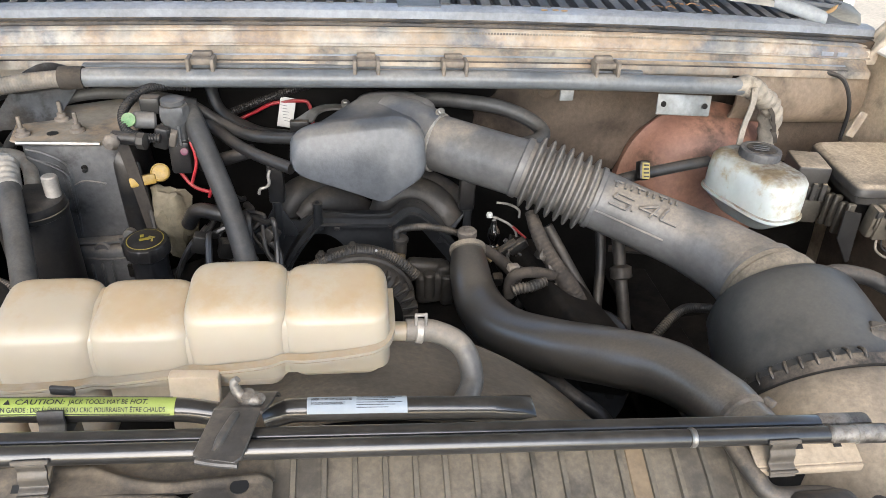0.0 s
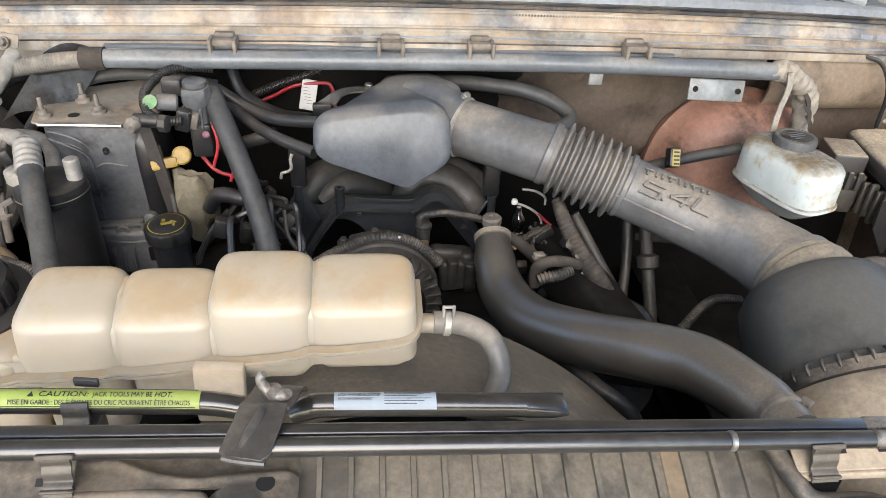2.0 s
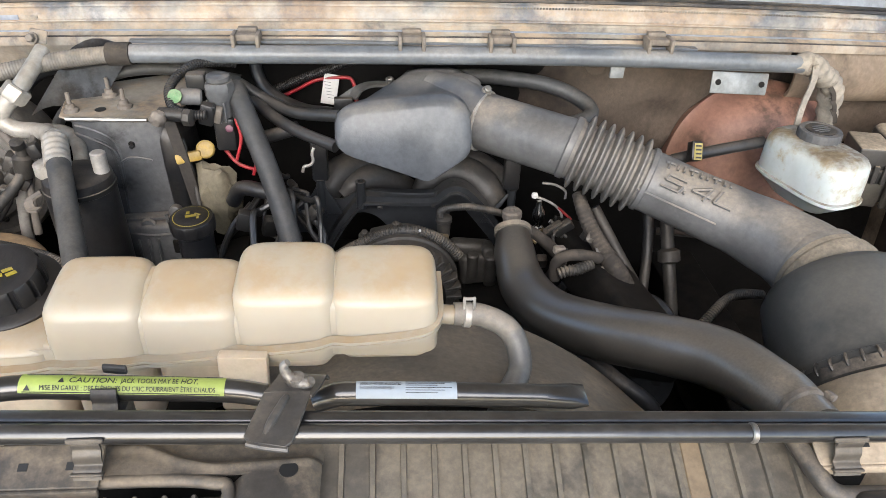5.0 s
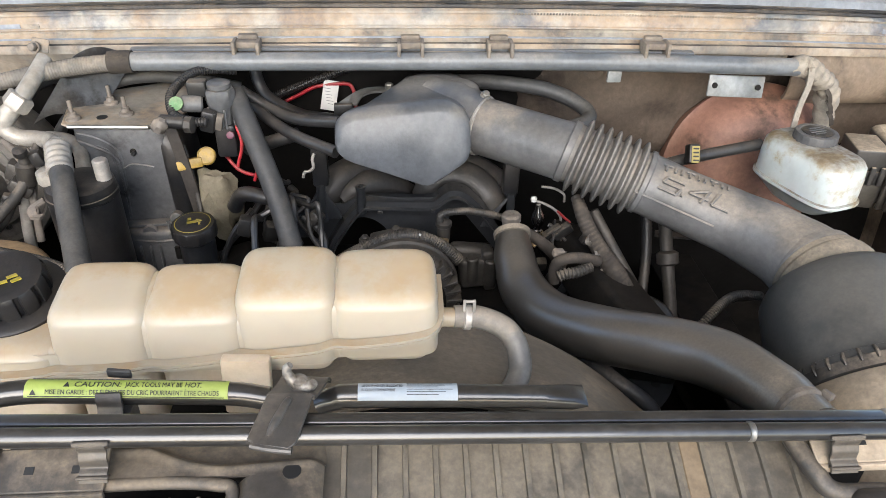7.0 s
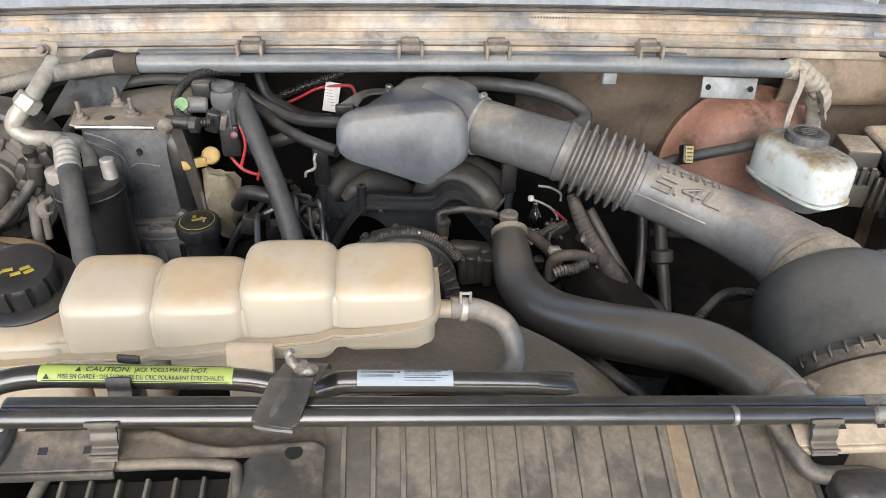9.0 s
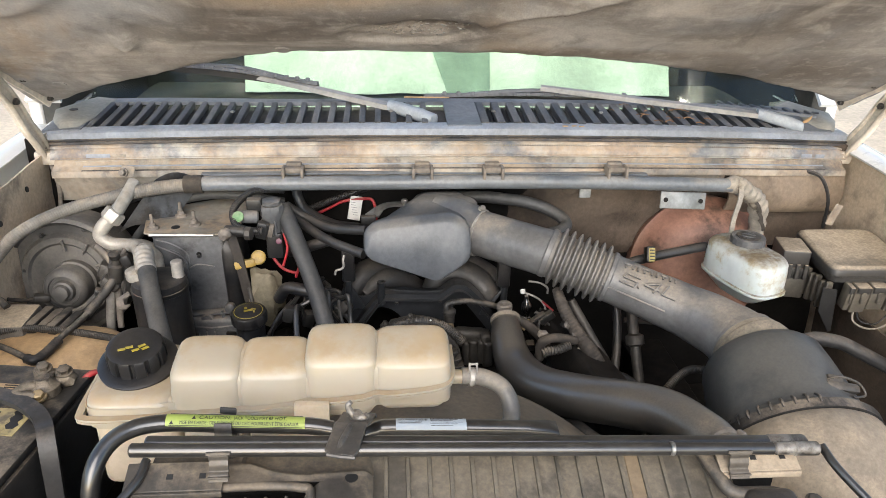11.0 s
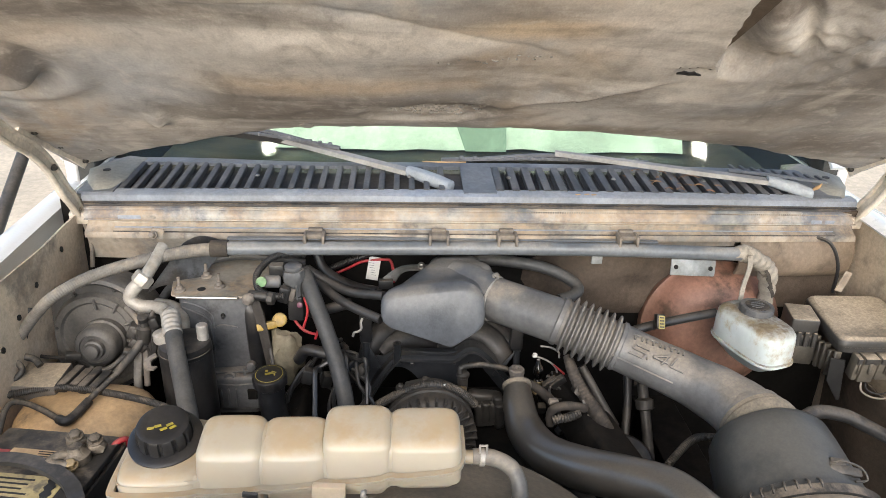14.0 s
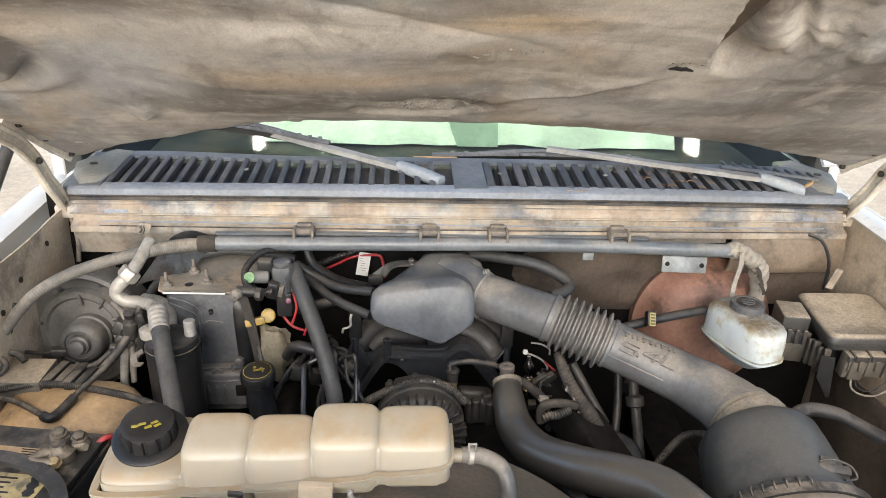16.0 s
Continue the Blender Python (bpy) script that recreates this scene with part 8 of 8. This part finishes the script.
part("damper", lathe([(0.0085, 0), (0.0085, 0.016), (0.0060, 0.018), (0.0060, 0.024), (0.0105, 0.030), (0.0118, 0.038), (0.0100, 0.047), (0.0055, 0.056), (0.0040, 0.066)], along((0.148, 0.650, -0.233), (0.145, 0.650, -0.190)), 18), M_CHROME, t, "bright metal pressure damper")
part("damper_base", lathe([(0.0100, -0.006), (0.0105, 0.0), (0.0100, 0.012), (0.0088, 0.014)], along((0.148, 0.650, -0.233), (0.145, 0.650, -0.190)), 18), M_BRASS, t)
for line in ([(0.136, 0.655, -0.162), (0.153, 0.653, -0.167), (0.172, 0.652, -0.178), (0.183, 0.650, -0.191), (0.185, 0.650, -0.205), (0.177, 0.650, -0.210)], [(0.188, 0.615, -0.213), (0.205, 0.612, -0.217), (0.220, 0.612, -0.221), (0.227, 0.612, -0.232), (0.222, 0.612, -0.240)], [(0.143, 0.640, -0.128), (0.165, 0.640, -0.132), (0.182, 0.640, -0.143), (0.184, 0.640, -0.157)]):
    part("plug_wire", tube(line, 0.0021, 8, 6), M_WIREW, t, "white plug wire")
for q in ((0.136, 0.655, -0.160), (0.188, 0.615, -0.211)):
    part("wire_end", box(q, (0.011, 0.009, 0.011), 0.004), M_LABELW, t)
part("red_lead", tube([(0.177, 0.651, -0.181), (0.189, 0.650, -0.192), (0.202, 0.650, -0.204)], 0.0022, 8, 4), M_RED, t)
for q, a in (((0.164, 0.610, -0.199), -38), ((0.178, 0.606, -0.193), -38), ((0.196, 0.600, -0.232), -14), ((0.212, 0.590, -0.206), -65)):
    plug = part("connector", box(q, (0.034, 0.016, 0.016), 0.003, 2, (10, a, 0)), M_DIRTY, t)
    part("ridge", box(Vector(q) + Vector((0, -0.006, 0.009)), (0.026, 0.006, 0.003), 0.001, 1, (10, a, 0)), M_LOOM, plug)
part("copper", tube([(0.120, 0.590, -0.196), (0.124, 0.582, -0.198), (0.130, 0.576, -0.202)], 0.004, 8, 4), M_BRASS, t)


solo("heater_insulation", lump((-0.385, 0.665, -0.165), (0.035, 0.03, 0.065), 2.0), M_FOAM, "crumpled tan insulation below the dipstick", "insulation")
solo("plastic_flap", sheet(lambda u, v: (-0.675 + 0.075 * u + 0.085 * v, 0.735 + 0.03 * u + 0.03 * v, -0.055 + 0.10 * u + 0.012 * math.sin(v * 4)), 8, 8, 0.002), M_FLAP, "grey plastic splash flap beside the heater case", "flap")
t = thing("loom_bracket", (-0.66, 0.80, 0.05), "dusty steel loom bracket with a bolt", "bracket")
part("tab", box((-0.664, 0.805, 0.050), (0.026, 0.004, 0.022), 0.002, 2, (-20, 15, 10)), M_BODYLOW, t)
part("bolt", hexbolt((-0.670, 0.800, 0.048), (-0.2, -1, 0.4), 0.007, 0.012), M_CLIPD, t)
for k, pts in enumerate(([(-0.93, 0.62, -0.10), (-0.90, 0.60, -0.13), (-0.91, 0.58, -0.16), (-0.95, 0.56, -0.17)], [(-0.88, 0.66, -0.05), (-0.885, 0.63, -0.10), (-0.90, 0.60, -0.16)], [(-0.94, 0.60, -0.13), (-0.89, 0.585, -0.125), (-0.87, 0.57, -0.14), (-0.90, 0.55, -0.165)])):
    solo("cable", tube(pts, 0.006, 10, 6), M_LOOM, "dusty cable beside the inner fender", "cable", "engine cables")
t = thing("hanging_cord", (-0.87, 0.90, 0.0), "dusty cord hanging from the hood hinge", "cord")
part("cord", tube([(-0.875, 0.925, 0.06), (-0.862, 0.915, 0.02), (-0.85, 0.90, -0.02), (-0.852, 0.89, -0.07)], 0.005, 8, 6), M_CLIPD, t)
# dark bundles between heater case and manifold
random.seed(5)
for k in range(16):
    x = -0.34 + 0.11 * random.random()
    y = 0.60 + 0.10 * random.random()
    z = -0.13 - 0.05 * random.random()
    pts = [(x, y, z)]
    for j in range(4):
        pts.append((pts[-1][0] + random.uniform(-0.035, 0.035), pts[-1][1] - random.uniform(0.005, 0.03), pts[-1][2] + random.uniform(-0.06, 0.015)))
    solo("cable", tube(pts, random.uniform(0.003, 0.007), 8, 6), random.choice((M_RUBBER, M_LOOMB, M_HOSE)), "tangled dark engine cable", "cable", "engine cables")
for k in range(4):
    solo("connector", box((-0.33 + 0.035 * k, 0.59 + 0.015 * (k % 2), -0.165 - 0.02 * (k % 3)), (0.022, 0.02, 0.032), 0.004, 2, (10 * k, 15, 20 * k)), M_DIRTY, "black plug connector among the cables", "connector", "plug connectors")
hose([(-0.305, 0.655, -0.125), (-0.285, 0.64, -0.135), (-0.27, 0.63, -0.14)], 0.003, M_RED, "short bright red wire", name="red_wire", cat="cable")
hose([(-0.375, 0.70, -0.09), (-0.35, 0.685, -0.115), (-0.32, 0.68, -0.125)], 0.003, M_RED, "short bright red wire", name="red_wire", cat="cable")

# thin dark cables and plugs over the driver side valve cover
for k in range(6):
    x, y, z = random.uniform(0.12, 0.20), random.uniform(0.58, 0.64), random.uniform(-0.225, -0.175)
    pts = [(x, y, z)]
    for j in range(4):
        pts.append((pts[-1][0] + random.uniform(-0.004, 0.036), pts[-1][1] - random.uniform(0.0, 0.018), pts[-1][2] - random.uniform(-0.012, 0.034)))
    solo("cable", tube(pts, random.uniform(0.0018, 0.0042), 8, 6), random.choice((M_RUBBER, M_LOOMB, M_HOSE)), "thin dark engine cable", "cable", "engine cables")
for k in range(3):
    solo("connector", box((0.150 + 0.020 * k, 0.610 - 0.012 * k, -0.262 - 0.018 * k), (0.018, 0.016, 0.022), 0.003, 2, (20, 12 * k, 25 * k)), M_DIRTY, "black plug connector over the valve cover", "connector", "plug connectors")

# steering column and floor of the bay at the driver side
t = thing("steering_shaft", (0.37, 0.6, -0.5), "dusty steering shaft below the brake booster", "shaft")
part("shaft", pin((0.362, 0.70, -0.12), (0.385, 0.52, -0.42), 0.011, 14), M_CAST, t)
part("joint", lathe([(0.012, 0), (0.019, 0.004), (0.019, 0.022), (0.012, 0.026)], along((0.371, 0.62, -0.245), (0.385, 0.52, -0.42)), 16), M_CAST, t)
hose([(0.34, 0.70, -0.15), (0.345, 0.65, -0.25), (0.335, 0.60, -0.33)], 0.009, M_HOSE, "dusty hose beside the steering shaft")
solo("pulley_cover", lathe([(0.050, -0.05), (0.058, -0.04), (0.062, 0.0), (0.056, 0.010), (0.040, 0.016), (0.02, 0.018)], along((0.315, 0.53, -0.345), (0.30, 0.45, -0.25)), 40), M_MANI, "grey dusty pump body beside the valve cover", "pump")
for x in (0.50, -0.46):
    t = thing("frame_rail", (x, 0.45, -0.57), "dirty boxed chassis rail, darkened for deep shade", "chassis rail", "chassis rails")
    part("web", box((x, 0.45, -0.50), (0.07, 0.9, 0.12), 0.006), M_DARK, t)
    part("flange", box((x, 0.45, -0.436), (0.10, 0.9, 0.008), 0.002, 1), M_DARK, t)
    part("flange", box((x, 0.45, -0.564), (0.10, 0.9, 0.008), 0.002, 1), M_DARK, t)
solo("axle_beam", box((0.0, 0.55, -0.68), (1.5, 0.12, 0.10), 0.02), M_DARK, "dark axle beam under the engine", "axle")
hose([(0.56, 0.40, -0.17), (0.62, 0.44, -0.15), (0.68, 0.44, -0.155), (0.72, 0.43, -0.17), (0.78, 0.42, -0.20)], 0.013, M_HOSE, "grey hose beside the air cleaner")

# what closes the truck round the bay
# unseen front panel, added to keep low sun from under the truck
def fascia_at(u, v):
    x = -1.0 + 2.05 * u
    return (x, -0.37 - 0.05 * math.cos((u - 0.5) * 2.6) - 0.03 * math.sin(v * 3.1), -0.12 - 0.55 * v)


solo("front_fascia", sheet(fascia_at, 24, 10, 0.006), M_DIRTY, "dark dusty front panel of the truck, unseen, added against low sun", "front panel", kind="structure")
# added dark sheet hides the sunlit ground and stands in for shade below
solo("under_bay_sheet", sheet(lambda u, v: (-0.9 + 1.86 * u, -0.35 + 1.3 * v, -0.60 + 0.02 * math.sin(9 * u) * math.sin(7 * v)), 20, 14, 0.004), M_DARK, "added black sheet under the engine, in place of shade", "shield", kind="structure")
t = thing("fender_holes", (-0.9, 0.6, -0.1), "dark round holes in the inner fender panel", "hole", kind="structure")
for y, z in ((0.70, -0.02), (0.82, 0.005), (0.62, -0.05), (0.55, -0.08)):
    v = (0.005 + 0.045 * (y + 0.25) / 1.2 - z) / 0.62
    x = -(0.93 - 0.02 * (y + 0.25) / 1.2) * (1 - v) - 0.955 * v + 0.03 + 0.015 * math.sin(v * math.pi)
    part("hole", lathe([(0.006, 0), (0.006, 0.002)], along((x + 0.004, y, z), (x + 0.2, y, z + 0.02)), 16), M_INK, t)
t = thing("power_steering_pump", (0.24, 0.36, -0.42), "dark dusty pump with a ribbed pulley below the hose", "pump")
pm = along((0.235, 0.40, -0.300), (0.225, 0.30, -0.27))
part("body", lathe([(0.05, -0.06), (0.055, -0.05), (0.055, 0.02), (0.045, 0.03)], pm, 32), M_MANI, t)
part("pulley", lathe([(0.062, 0.035), (0.066, 0.037), (0.062, 0.041), (0.066, 0.045), (0.062, 0.049), (0.066, 0.053), (0.055, 0.055), (0.03, 0.050)], pm, 40), M_MANI, t)
for k in range(6):
    a = radians(60 * k)
    part("spoke_hole", lathe([(0.009, 0.0525), (0.009, 0.0535)], pm @ pose(0.042 * math.cos(a), 0.042 * math.sin(a), 0.0), 14), M_INK, t)
hose([(0.16, 0.36, -0.24), (0.19, 0.30, -0.235), (0.235, 0.27, -0.26), (0.25, 0.26, -0.32)], 0.011, M_HOSE, "dusty return hose under the radiator hose")
hose([(0.36, 0.34, -0.26), (0.38, 0.30, -0.24), (0.40, 0.25, -0.26), (0.39, 0.20, -0.34)], 0.008, M_HOSE, "dark cooler line beside the air cleaner")
hose([(0.33, 0.43, -0.40), (0.36, 0.45, -0.31), (0.39, 0.465, -0.268), (0.44, 0.50, -0.255), (0.50, 0.52, -0.27)], 0.007, M_LOOM, "dusty wire loom behind the air cleaner", rib=(0.004, 0.001), name="cable_loom", cat="cable")
solo("bracket_strip", strap([(0.36, 0.66, -0.235), (0.42, 0.64, -0.230), (0.49, 0.62, -0.232)], 0.002, 0.018), M_CAST, "dusty steel strip behind the steering shaft", "bracket")
